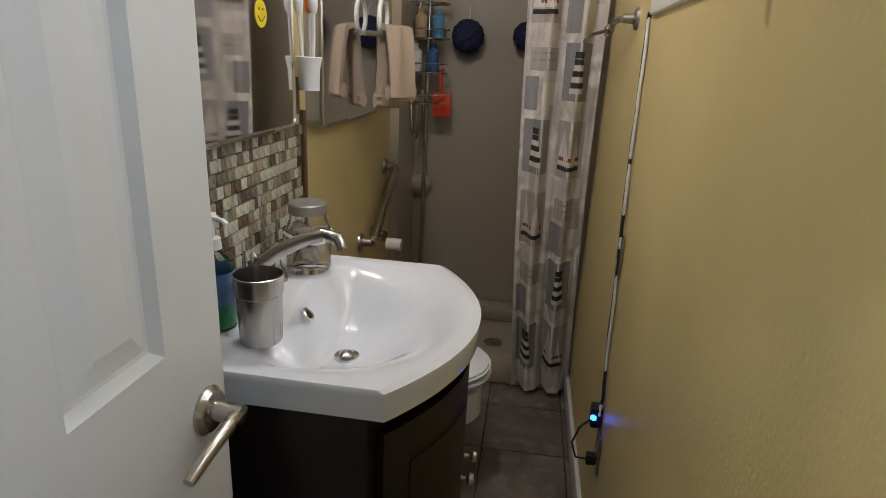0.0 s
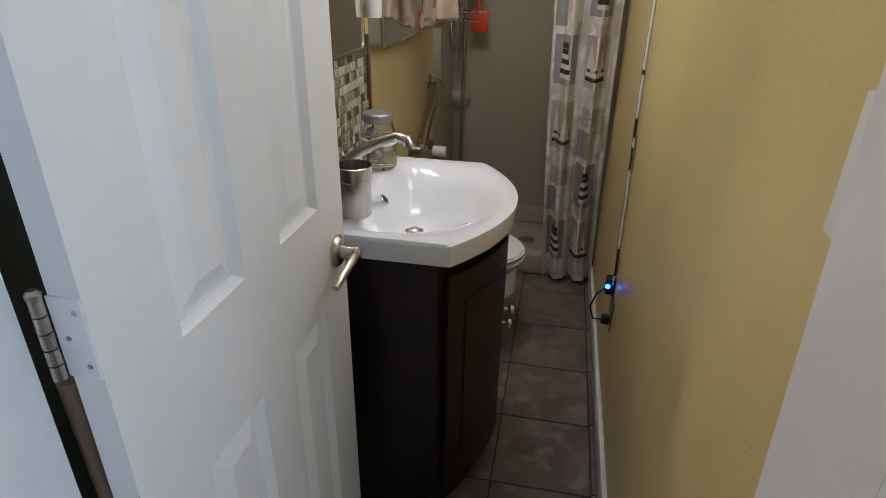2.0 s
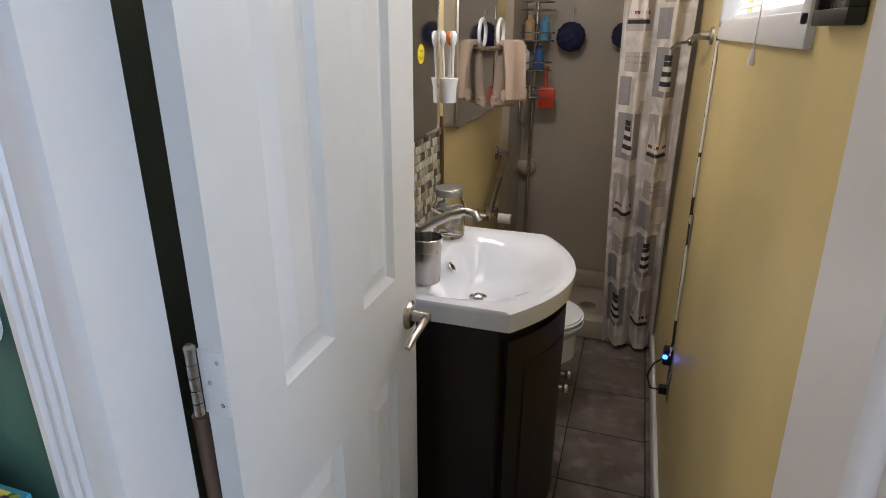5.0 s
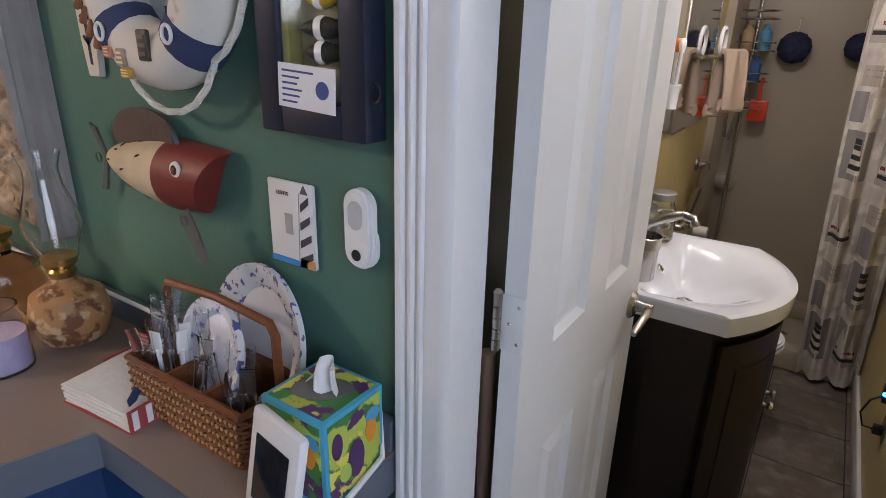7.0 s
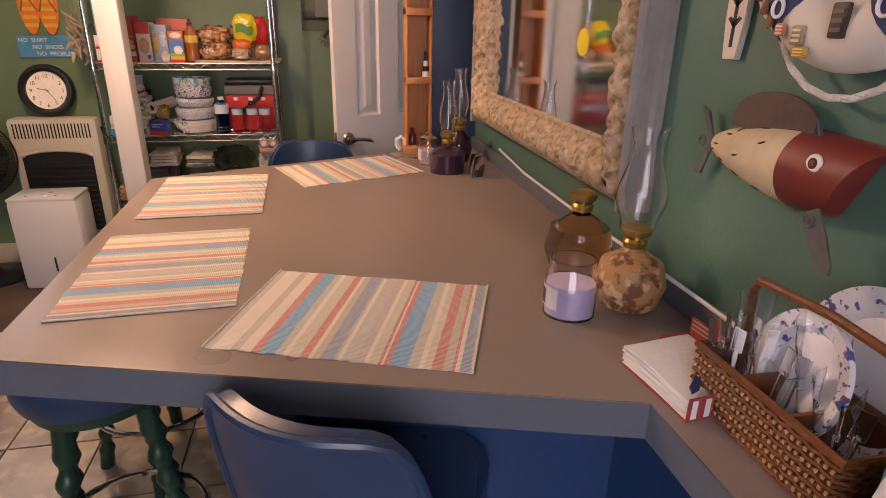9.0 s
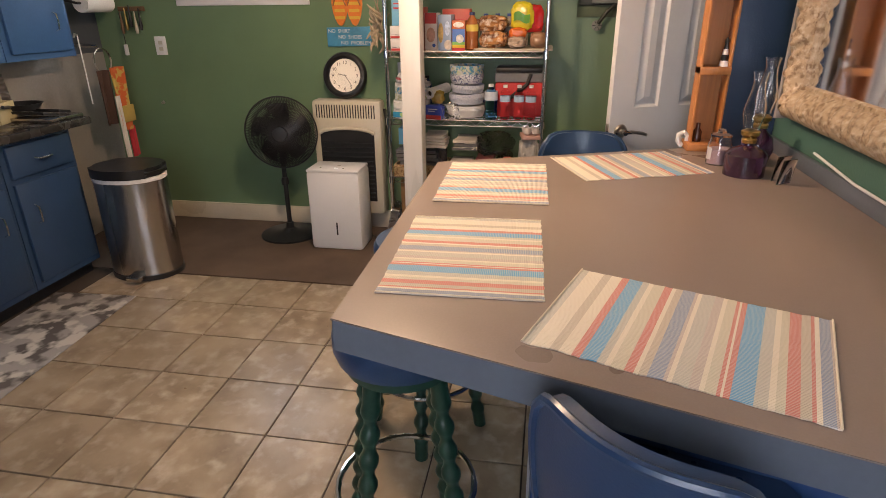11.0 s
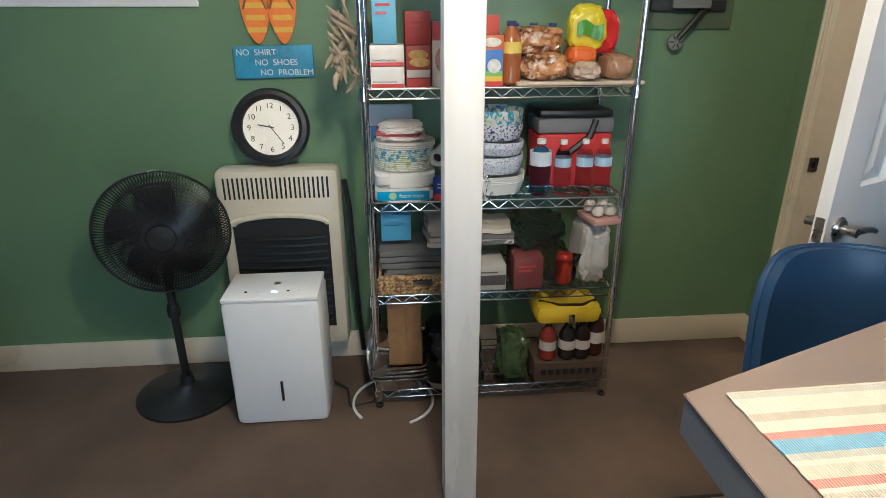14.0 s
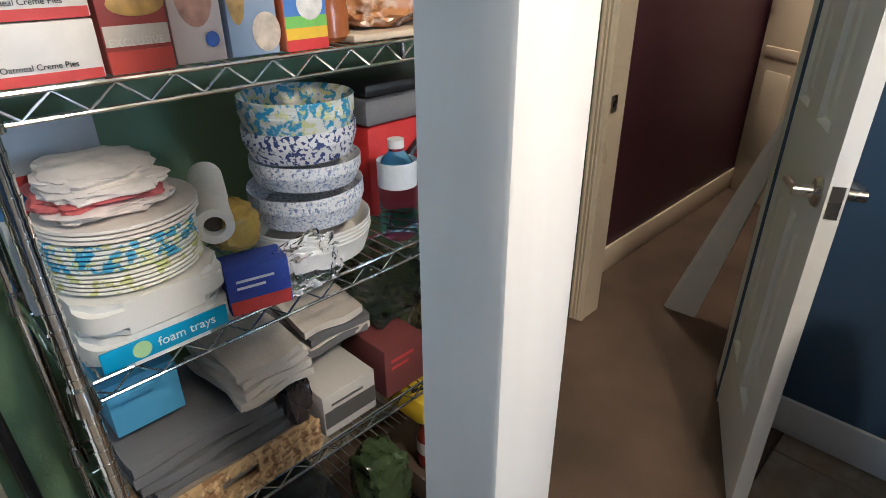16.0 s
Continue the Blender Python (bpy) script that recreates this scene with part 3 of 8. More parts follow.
def spiral_leg(parent, a, r0, r1, top):
    """Barley-twist leg leaning outwards."""
    n, seg = 56, 12
    bm = bmesh.new()
    rings = []
    for i in range(n + 1):
        s = i / n
        z = top * (1 - s)
        r = r0 + (r1 - r0) * s
        cx, cy = r * math.cos(a), r * math.sin(a)
        rr = 0.021 + (0.0055 * math.sin(s * 58) if 0.12 < s < 0.9 else 0.002)
        rings.append([bm.verts.new((cx + rr * math.cos(2 * math.pi * k / seg), cy + rr * math.sin(2 * math.pi * k / seg), z)) for k in range(seg)])
    for p, q in zip(rings, rings[1:]):
        for k in range(seg):
            bm.faces.new((p[k], q[k], q[(k + 1) % seg], p[(k + 1) % seg]))
    bm.faces.new(rings[-1])
    part("leg", bm, DKGREEN, parent, "dark green turned leg")


def bar_stool(x, y, rz):
    st = thing("bar_stool", "round navy vinyl stool with dark green turned legs", "stool", pose(x, y, 0, 0, 0, rz), "round bar stools")
    part("seat", lathe([(0.14, 0.665), (0.16, 0.675), (0.168, 0.7), (0.168, 0.735), (0.158, 0.752), (0.1, 0.76), (0.0, 0.762)], 36, cap=False), VINYL, st, "round padded navy vinyl seat")
    part("seat_board", lathe([(0.14, 0.64), (0.145, 0.67)], 30), DKGREEN, st)
    for k in range(4):
        spiral_leg(st, math.pi / 4 + k * math.pi / 2, 0.11, 0.2, 0.655)
    part("foot_ring", tube([(0.19 * math.cos(2 * math.pi * k / 32), 0.19 * math.sin(2 * math.pi * k / 32), 0.24) for k in range(32)], 0.009, 8, closed=True), CHROME, st, "chrome foot ring")
    return st


bar_stool(-1.385, -1.14, 20)
bar_stool(-1.945, -1.195, 50)
swivel_chair(pose(-0.972, -0.555, 0, 0, 0, 146), "navy vinyl counter chair with rounded back by the table")
swivel_chair(pose(-2.595, -0.66, 0, 0, 0, -5), "navy vinyl counter chair tucked under the far table edge")

# ---- post between kitchen and pantry ----
post = thing("support_post", "square post with thick brushed white paint", "post")
pb = B(-3.16, -3.06, -1.53, -1.43, 0.0, H, 0.006)
part("shaft", pb, plain("thick_white_paint", (0.7, 0.69, 0.67), 0.3, var=0.06, big=6, fine=25, bump=0.6, stretch=(1, 1, 0.15)), post)


# ---- wire shelf ----
SX0, SX1, SY0, SY1 = -3.955, -3.6, -1.745, -0.835
SHELF = [0.075, 0.49, 0.85, 1.235, 1.66]
rack = thing("wire_shelf", "chrome wire shelving unit full of pantry goods", "shelf")
for px_, py_ in ((SX0, SY0), (SX0, SY1), (SX1, SY0), (SX1, SY1)):
    bm = tube([(px_, py_, 0.03), (px_, py_, 1.85)], 0.0115, 12)
    for k in range(70):
        lathe([(0.0124, 0.05 + k * 0.0255), (0.0124, 0.056 + k * 0.0255)], 12, pose(px_, py_, 0), bm)
    pst = part("post", bm, CHROME, rack, "grooved chrome post")
    part("foot", lathe([(0.016, 0.004), (0.016, 0.012), (0.008, 0.016), (0.008, 0.03)], 12, pose(px_, py_, 0)), BLACK, pst, "black levelling foot")
for z in SHELF:
    bm = bmesh.new()
    for k in range(1, 34):
        y = SY0 + (SY1 - SY0) * k / 34
        tube([(SX0, y, z), (SX1, y, z)], 0.002, 5, bm)
    for x in (SX0 + 0.09, SX0 + 0.18, SX0 + 0.27):
        tube([(x, SY0, z - 0.004), (x, SY1, z - 0.004)], 0.003, 6, bm)
    deck = part("wire_deck", bm, CHROME, rack, "chrome wire deck")
    for x in (SX0, SX1):
        t = tube([(x, SY0, z), (x, SY1, z)], 0.0034, 8)
        tube([(x, SY0, z - 0.032), (x, SY1, z - 0.032)], 0.003, 8, t)
        n = 26
        tube([(x, SY0 + (SY1 - SY0) * k / n, z - (0.03 if k % 2 else 0.002)) for k in range(n + 1)], 0.0022, 6, t)
        part("truss", t, CHROME, deck)
    for y in (SY0, SY1):
        t = tube([(SX0, y, z), (SX1, y, z)], 0.0034, 8)
        tube([(SX0, y, z - 0.032), (SX1, y, z - 0.032)], 0.003, 8, t)
        tube([(SX0 + (SX1 - SX0) * k / 10, y, z - (0.03 if k % 2 else 0.002)) for k in range(11)], 0.0022, 6, t)
        part("truss", t, CHROME, deck)
    for px_, py_ in ((SX0, SY0), (SX0, SY1), (SX1, SY0), (SX1, SY1)):
        part("collar", lathe([(0.019, z - 0.037), (0.016, z + 0.004)], 14, pose(px_, py_, 0)), CHROME, deck)

# ---- heater, clock, signs, dehumidifier, fan ----
heater = thing("wall_heater", "cream enamel wall gas heater with black grille", "heater")
HX = -3.985
part("body", B(HX, -3.86, -2.345, -1.87, 0.14, 0.915, 0.03), CREAM, heater)
DARK = plain("dark_recess", (0.008, 0.008, 0.008), 0.6)
for k in range(23):
    part("slot", B(-3.862, -3.858, -2.31 + k * 0.0178, -2.3025 + k * 0.0178, 0.80, 0.885, 0.002), DARK, heater)
arch = [(-2.29 + 0.37 * k / 20, 0.69 + 0.035 * math.sin(math.pi * k / 20) ** 0.5) for k in range(21)]
bm = plate([(-3.856, y, z) for y, z in arch] + [(-3.856, -1.92, 0.24), (-3.856, -2.29, 0.24)], 0.004)
part("grille_back", bm, DARK, heater, "black firebox opening")
for k in range(13):
    part("grille_bar", tube([(-3.852, -2.28, 0.27 + k * 0.031), (-3.838, -2.19, 0.27 + k * 0.031), (-3.838, -2.02, 0.27 + k * 0.031), (-3.852, -1.93, 0.27 + k * 0.031)], 0.0045, 6), BLACK, heater)
part("brow", tube([(-3.852, y, z + 0.012) for y, z in arch], 0.013, 8), CREAM, heater)
part("gas_hose", tube([(-3.9, -1.855, 0.86), (-3.9, -1.84, 0.75), (-3.9, -1.835, 0.5), (-3.93, -1.83, 0.25), (-3.95, -1.82, 0.06)], 0.011, 8), BLACK, heater, "black hose beside the heater")

clock = thing("wall_clock", "round black-rimmed clock leaning on the heater", "clock", pose(-3.925, -2.12, 0.917, 0, -10, 0))
facing = pose(0, 0, 0.145, 90, 0, 90)
part("rim", lathe([(0.146, 0), (0.146, 0.02), (0.138, 0.036), (0.122, 0.038), (0.107, 0.024), (0.105, 0.012)], 48, facing, cap=False), BLACK, clock, "wide black rim")
part("dial", lathe([(0.146, 0.0), (0.12, 0.001), (0.119, 0.012), (0.0, 0.012)], 48, facing, cap=False), plain("cream_dial", (0.72, 0.69, 0.62), 0.4, var=0.04), clock, "cream dial")
for hnum in range(1, 13):
    a = radians(90 - 30 * hnum)
    writing(str(hnum), 0.03, BLACK, clock, facing @ pose(0.082 * math.cos(a), 0.082 * math.sin(a) - 0.011, 0.0125), "numeral", "CENTER")
for nm, ang, ln, wd in (("hour_hand", 90 - 30 * 9.4, 0.05, 0.004), ("minute_hand", 90 - 6 * 24, 0.075, 0.003)):
    part(nm, B(-0.012, ln, -wd / 2, wd / 2, 0.0135, 0.0145, 0, facing @ pose(0, 0, 0, 0, 0, ang)), BLACK, clock)
pane = part("clock_glass", lathe([(0.0, 0.022), (0.106, 0.022), (0.106, 0.024), (0.0, 0.0245)], 40, facing, cap=False), GLASS, clock)
pane.visible_shadow = False

sign = thing("wooden_sign", "weathered turquoise board with white hand lettering", "sign")
bm = B(-3.998, -3.984, -2.238, -1.945, 1.24, 1.356, 0.003)
for vtx in bm.verts:
    vtx.co.z += 0.004 * math.sin(vtx.co.y * 60)
part("board", bm, plain("turquoise_wood_paint", (0.06, 0.3, 0.5), 0.6, var=0.2, big=8), sign)
SIGNW = plain("white_sign_paint", (0.75, 0.75, 0.72), 0.6)
for txt, y, z in (("NO  SHIRT", -2.228, 1.322), ("NO  SHOES", -2.162, 1.286), ("NO  PROBLEM", -2.146, 1.25)):
    writing(txt, 0.031, SIGNW, sign, pose(-3.983, y, z, 90, 0, 90))

deh = thing("dehumidifier", "white plastic dehumidifier with a slot in front", "dehumidifier")
part("body", B(-3.76, -3.52, -2.283, -1.935, 0.004, 0.525, 0.025), WHITEP, deh)
part("lid", B(-3.755, -3.523, -2.279, -1.939, 0.518, 0.537, 0.008), WHITEP, deh)
part("level_slot", B(-3.521, -3.5185, -2.104, -2.094, 0.11, 0.195), BLACK, deh, "black water level slot")
for k, yy in enumerate((-2.2, -2.16, -2.13, -2.09, -2.05, -2.01)):
    part("button", lathe([(0.006, 0), (0.005, 0.002)], 12, pose(-3.58, yy, 0.537)), BLACK if k in (0, 4) else WHITEP, deh)
part("display", B(-3.585, -3.572, -2.11, -2.085, 0.537, 0.5378), glow("display_white", (0.8, 0.9, 1.0), 1.5), deh)
part("badge", lathe([(0.013, 0), (0.012, 0.001)], 16, pose(-3.65, -2.1, 0.537)), NICKEL, deh)
part("power_cord", tube([(-3.76, -1.97, 0.05), (-3.72, -1.88, 0.012), (-3.6, -1.86, 0.01), (-3.62, -1.78, 0.01), (-3.75, -1.7, 0.01), (-3.93, -1.72, 0.02)], 0.004, 6), BLACK, deh)

fan = thing("pedestal_fan", "black plastic pedestal fan at rest", "fan", pose(-3.76, -2.535, 0.004))
part("base", lathe([(0.2, 0), (0.2, 0.012), (0.17, 0.022), (0.06, 0.032), (0.03, 0.05), (0.024, 0.09)], 40), BLACK, fan)
part("pole", tube([(0, 0, 0.06), (0, 0, 0.52)], 0.016, 14), BLACK, fan)
part("collar", lathe([(0.024, 0.36), (0.026, 0.39), (0.02, 0.41)], 16), BLACK, fan)
headm = pose(0.05, 0.035, 0.72, 0, 0, 14) @ pose(0, 0, 0, 90, 0, 90)
part("motor", lathe([(0.03, -0.16), (0.055, -0.13), (0.06, -0.06), (0.05, -0.04)], 24, headm), BLACK, fan)
part("neck", tube([(0, 0, 0.5), (-0.02, 0.005, 0.6), (-0.03, 0.01, 0.68)], 0.022, 12), BLACK, fan)
bm = bmesh.new()
RF = 0.23
for k in range(130):
    a = 2 * math.pi * k / 130
    for s in (-1, 1):
        pts = [headm @ Vector((RF * r * math.cos(a + 0.35 * r * s), RF * r * math.sin(a + 0.35 * r * s), s * 0.055 * (1 - r ** 3))) for r in (0.22, 0.5, 0.75, 0.92, 1.0)]
        tube(pts, 0.0021, 4, bm)
part("cage", bm, BLACK, fan, "black wire cage")
for s in (-1, 0, 1):
    rr = RF * (1.0 if s == 0 else 0.8)
    part("cage_ring", tube([headm @ Vector((rr * math.cos(2 * math.pi * k / 48), rr * math.sin(2 * math.pi * k / 48), s * 0.027)) for k in range(48)], 0.005 if s == 0 else 0.002, 6, closed=True), BLACK, fan)
part("cage_cap", lathe([(0.05, 0.05), (0.048, 0.06), (0.0, 0.063)], 24, headm, cap=False), BLACK, fan)
for k in range(5):
    def blade(u, v, k=k):
        r = 0.04 + 0.15 * u
        a = 2 * math.pi * k / 5 + (v - 0.5) * (0.9 - 0.2 * u) + 0.4 * u
        return headm @ Vector((r * math.cos(a), r * math.sin(a), (v - 0.5) * 0.05))
    part("blade", sheet(blade, 6, 6, 0.002), BLACK, fan)

# ---- kitchen run ----
DARKTOP = plain("dark_counter_laminate", (0.034, 0.03, 0.028), 0.25, var=0.15, big=10)


def base_unit(x0, x1, drawer=True):
    u = thing("base_cabinet", "blue kitchen base cabinet, shade put into its darker paint", "cabinet", None, "blue kitchen base cabinets")
    part("body", B(x0, x1, -3.88, -3.42, 0.09, 0.875), SHADEB, u)
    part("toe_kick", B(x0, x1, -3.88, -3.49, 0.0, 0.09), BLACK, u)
    d = part("door", B(x0 + 0.03, x1 - 0.03, -3.42, -3.4, 0.13, 0.66 if drawer else 0.84, 0.005), SHADEB, u)
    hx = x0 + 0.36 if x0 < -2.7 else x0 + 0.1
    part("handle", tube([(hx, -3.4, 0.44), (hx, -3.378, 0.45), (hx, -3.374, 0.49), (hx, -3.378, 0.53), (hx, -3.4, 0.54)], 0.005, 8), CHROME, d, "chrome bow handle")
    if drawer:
        dr = part("drawer_front", B(x0 + 0.03, x1 - 0.03, -3.42, -3.4, 0.69, 0.85, 0.005), SHADEB, u)
        c = (x0 + x1) / 2
        part("handle", tube([(c - 0.05, -3.4, 0.77), (c - 0.04, -3.378, 0.765), (c, -3.374, 0.763), (c + 0.04, -3.378, 0.765), (c + 0.05, -3.4, 0.77)], 0.005, 8), CHROME, dr, "chrome bow handle")
    return u


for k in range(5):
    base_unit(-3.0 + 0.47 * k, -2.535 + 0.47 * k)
single("kitchen_worktop", B(-3.1, -0.6, -3.9, -3.345, 0.877, 0.917, 0.006), DARKTOP, "dark laminate kitchen worktop", "worktop")
for k in range(4):
    u = thing("wall_cabinet", "bright blue painted kitchen wall cabinet", "cabinet", None, "blue kitchen wall cabinets")
    x0, x1 = -3.445 + 0.5 * k, -2.95 + 0.5 * k
    part("body", B(x0, x1, -3.9, -3.64, 1.215, 2.0), CABBLUE, u)
    d = part("door", B(x0 + 0.035, x1 - 0.035, -3.64, -3.62, 1.25, 1.96, 0.006), CABBLUE, u)
    part("handle", tube([(x0 + 0.13, -3.62, 1.36), (x0 + 0.13, -3.598, 1.37), (x0 + 0.13, -3.594, 1.41), (x0 + 0.13, -3.598, 1.45), (x0 + 0.13, -3.62, 1.46)], 0.005, 8), CHROME, d, "chrome bow handle")

can = thing("trash_can", "brushed steel pedal bin with black lid", "bin", pose(-3.05, -3.14, 0.0))
oval = [(0.165 * math.cos(2 * math.pi * k / 40), 0.205 * math.sin(2 * math.pi * k / 40)) for k in range(40)]
part("body", prism(oval, 0.03, 0.60), STEEL, can)
part("base_ring", prism([(x * 1.03, y * 1.03) for x, y in oval], 0.004, 0.035, 0.004), BLACK, can)
part("bin_liner", prism([(x * 1.02, y * 1.02) for x, y in oval], 0.585, 0.607, 0.003), plain("white_bag", (0.75, 0.75, 0.76), 0.45), can, "white bag folded over the rim")
part("lid", prism([(x * 1.04, y * 1.04) for x, y in oval], 0.608, 0.66, 0.02), BLACK, can, "domed black lid")
part("pedal", B(0.14, 0.215, 0.0, 0.085, 0.02, 0.05, 0.008), STEEL, can)

rug = thing("floor_mat", "worn grey patterned kitchen mat", "rug", pose(-1.95, -3.19, 0.002, 0, 0, 3))
part("mat", B(-0.75, 0.75, -0.24, 0.24, 0.0, 0.006, 0.002), speckled("distressed_grey", (0.3, 0.29, 0.29), [((0.08, 0.075, 0.075), 0.0), ((0.5, 0.48, 0.46), 0.03)], 6, 0.48, 0.56, 0.9), rug)


# ---- bathroom ----
vanity = thing("vanity_cabinet", "dark espresso wood bow-front vanity cabinet", "cabinet")
VC = 1.288


def bow(s, k=1.0):
    """Front line of the basin over its width, s from -1 to 1."""
    return -0.045 + 0.118 * (1 - s * s) * k


def bow_outline(half, inset, x0=-0.465, n=16):
    return [(x0, VC - half)] + [(bow(s) - inset, VC + s * half) for s in [-1 + 2 * i / n for i in range(n + 1)]] + [(x0, VC + half)]


part("body", prism(bow_outline(0.285, 0.03), 0.09, 0.735), ESPRESSO, vanity)
rail = bow_outline(0.285, 0.03)
part("apron", sheet(lambda u, v: (*rail[round(u * (len(rail) - 1))], 0.735 + 0.073 * v), len(rail) - 1, 1, 0.012), ESPRESSO, vanity)
part("plinth", prism(bow_outline(0.275, 0.06), 0.0, 0.09), ESPRESSO, vanity)
for s0, s1 in ((-0.95, -0.02), (0.02, 0.95)):
    def leaf(u, v, s0=s0, s1=s1, off=0.0, a=0.0):
        s = s0 + (s1 - s0) * (a + (1 - 2 * a) * u)
        return (bow(s) - 0.028 + off, VC + s * 0.285, 0.12 + a * 0.5 + (0.66 - a) * v)
    dleaf = part("door", sheet(lambda u, v: leaf(u, v), 8, 2, 0.016), ESPRESSO, vanity)
    part("raised_field", sheet(lambda u, v: leaf(u, v, s0, s1, 0.012, 0.16), 8, 2, 0.008), ESPRESSO, dleaf)
    s = s0 + (s1 - s0) * (0.88 if s0 < -0.5 else 0.12)
    part("knob", lathe([(0.006, 0), (0.005, 0.012), (0.014, 0.02), (0.012, 0.028), (0, 0.03)], 16, pose(bow(s) - 0.012, VC + s * 0.285, 0.52, 0, 90), cap=False), NICKEL, dleaf, "round nickel knob")

def ease(a):
    """A soft ramp from 0 to 1, nearly straight in between."""
    a = max(0.0, min(1.0, a))
    return 0.45 * a + 0.55 * a * a * (3 - 2 * a)


sink = thing("vanity_sink", "glossy white ceramic bow-front basin on the vanity", "sink")
bm = bmesh.new()
NU, NV = 56, 52
SH = 0.298
grid = []
for i in range(NU + 1):
    s = -1 + 2 * i / NU
    row = []
    for j in range(NV + 1):
        v = j / NV
        x = -0.47 + (bow(s) + 0.47) * v
        y = VC + s * SH
        dish = ease((x + 0.318) / 0.075) * ease((bow(s) - 0.03 - x) / 0.235) * ease((0.272 - abs(s) * SH) / 0.17)
        z = 0.872 - 0.119 * dish - 0.004 * (v > 0.985)
        row.append(bm.verts.new((x, y, z)))
    grid.append(row)
for i in range(NU):
    for j in range(NV):
        bm.faces.new((grid[i][j], grid[i + 1][j], grid[i + 1][j + 1], grid[i][j + 1]))
rim = [grid[0][j] for j in range(NV + 1)] + [grid[i][NV] for i in range(1, NU + 1)] + [grid[NU][j] for j in range(NV - 1, -1, -1)]
prev = rim
for out, dz in ((0.003, -0.004), (0.004, -0.012), (0.0, -0.056), (-0.012, -0.062)):
    ring = []
    for v0 in rim:
        dx, dy = v0.co.x + 0.2, v0.co.y - VC
        ln = math.hypot(dx, dy) or 1
        ring.append(bm.verts.new((v0.co.x + out * dx / ln, v0.co.y + out * dy / ln, 0.872 + dz)))
    for a in range(len(rim) - 1):
        bm.faces.new((prev[a], prev[a + 1], ring[a + 1], ring[a]))
    prev = ring
part("basin", bm, CERAM, sink)
part("drain_flange", lathe([(0.027, 0.0), (0.026, 0.004), (0.016, 0.002)], 24, pose(-0.2, VC, 0.7545), cap=False), CHROME, sink, "chrome drain flange")
part("stopper", lathe([(0.014, 0.0), (0.016, 0.008), (0.008, 0.012), (0.0, 0.0125)], 20, pose(-0.2, VC, 0.7565), cap=False), CHROME, sink, "chrome pop-up stopper")
part("overflow", lathe([(0.016, 0), (0.016, 0.003), (0.012, 0.005), (0.011, 0.003)], 24, pose(-0.2835, VC, 0.842, 0, 52), cap=False), CHROME, sink, "chrome overflow ring")
part("overflow_hole", lathe([(0.011, 0.0025), (0.0, 0.003)], 20, pose(-0.2835, VC, 0.842, 0, 52), cap=False), BLACK, sink)

tap = thing("faucet", "brushed nickel faucet with two lever handles", "faucet", pose(-0.395, 1.285, 0.872))
part("spout_base", lathe([(0.03, 0), (0.028, 0.012), (0.018, 0.03), (0.016, 0.055)], 20), NICKEL, tap)
part("spout", tube([(0, 0, 0.04), (0.015, 0, 0.075), (0.06, 0, 0.108), (0.11, 0, 0.135), (0.15, 0, 0.148), (0.178, 0, 0.143), (0.188, 0, 0.122)], 0.0145, 14, taper=(1.1, 1.1, 1, 0.95, 0.9, 0.95, 1.0)), NICKEL, tap, "arched spout")
part("lift_rod", tube([(-0.022, 0, 0.03), (-0.022, 0, 0.10)], 0.003, 8), NICKEL, tap)
part("finial", lathe([(0.004, 0.055), (0.012, 0.068), (0.006, 0.08), (0.009, 0.09), (0.0, 0.1)], 14, cap=False), NICKEL, tap)
for s in (-1, 1):
    hb = part("handle_base", lathe([(0.027, 0), (0.025, 0.012), (0.014, 0.035), (0.012, 0.05), (0.016, 0.058), (0.0, 0.07)], 18, pose(0, s * 0.1, 0), cap=False), NICKEL, tap)
    part("lever", tube([(0, s * 0.1, 0.06), (0.02, s * 0.125, 0.066), (0.045, s * 0.155, 0.078)], 0.007, 10, taper=(1.2, 0.9, 0.8)), NICKEL, hb)

cup = single("steel_tumbler", lathe([(0.0, 0.0), (0.034, 0.0), (0.037, 0.004), (0.039, 0.09), (0.042, 0.093), (0.043, 0.125), (0.041, 0.126), (0.038, 0.094), (0.033, 0.006), (0.0, 0.006)], 32, cap=False), STEEL, "brushed steel tumbler on the basin", "cup", pose(-0.298, 1.105, 0.872))
jar = thing("glass_jar", "clear mason jar with shells and cotton balls", "jar", pose(-0.352, 1.475, 0.872))
part("glass", lathe([(0.0, 0.002), (0.046, 0.0), (0.052, 0.01), (0.052, 0.1), (0.042, 0.125), (0.041, 0.14), (0.038, 0.14), (0.039, 0.124), (0.048, 0.099), (0.048, 0.012), (0.0, 0.006)], 28, cap=False), GLASS, jar)
part("lid", lathe([(0.044, 0.138), (0.045, 0.16), (0.042, 0.163), (0.0, 0.163)], 28, cap=False), plain("zinc_lid", (0.36, 0.35, 0.33), 0.45, 0.8), jar, "ribbed zinc lid")
rj = random.Random(3)
COTTON = plain("cotton_white", (0.72, 0.68, 0.63), 0.95, fine=120, bump=0.8)
for k in range(9):
    a, r = rj.random() * 6.28, 0.026 * rj.random() ** 0.5
    part("cotton_ball", lathe([(0.0, -0.015), (0.012, -0.01), (0.016, 0.0), (0.012, 0.01), (0.0, 0.015)], 10, pose(r * math.cos(a), r * math.sin(a), 0.024 + 0.0105 * k), cap=False), COTTON, jar)
part("rope_tie", tube([(0.0545 * math.cos(a), 0.0545 * math.sin(a), 0.085 + 0.008 * math.sin(2 * a)) for a in [6.283 * k / 30 for k in range(30)]], 0.004, 6, closed=True), COTTON, jar, "twine round the jar")
soap = thing("soap_bottle", "clear pump bottle half full of green soap", "soap bottle", pose(-0.4, 1.14, 0.872))
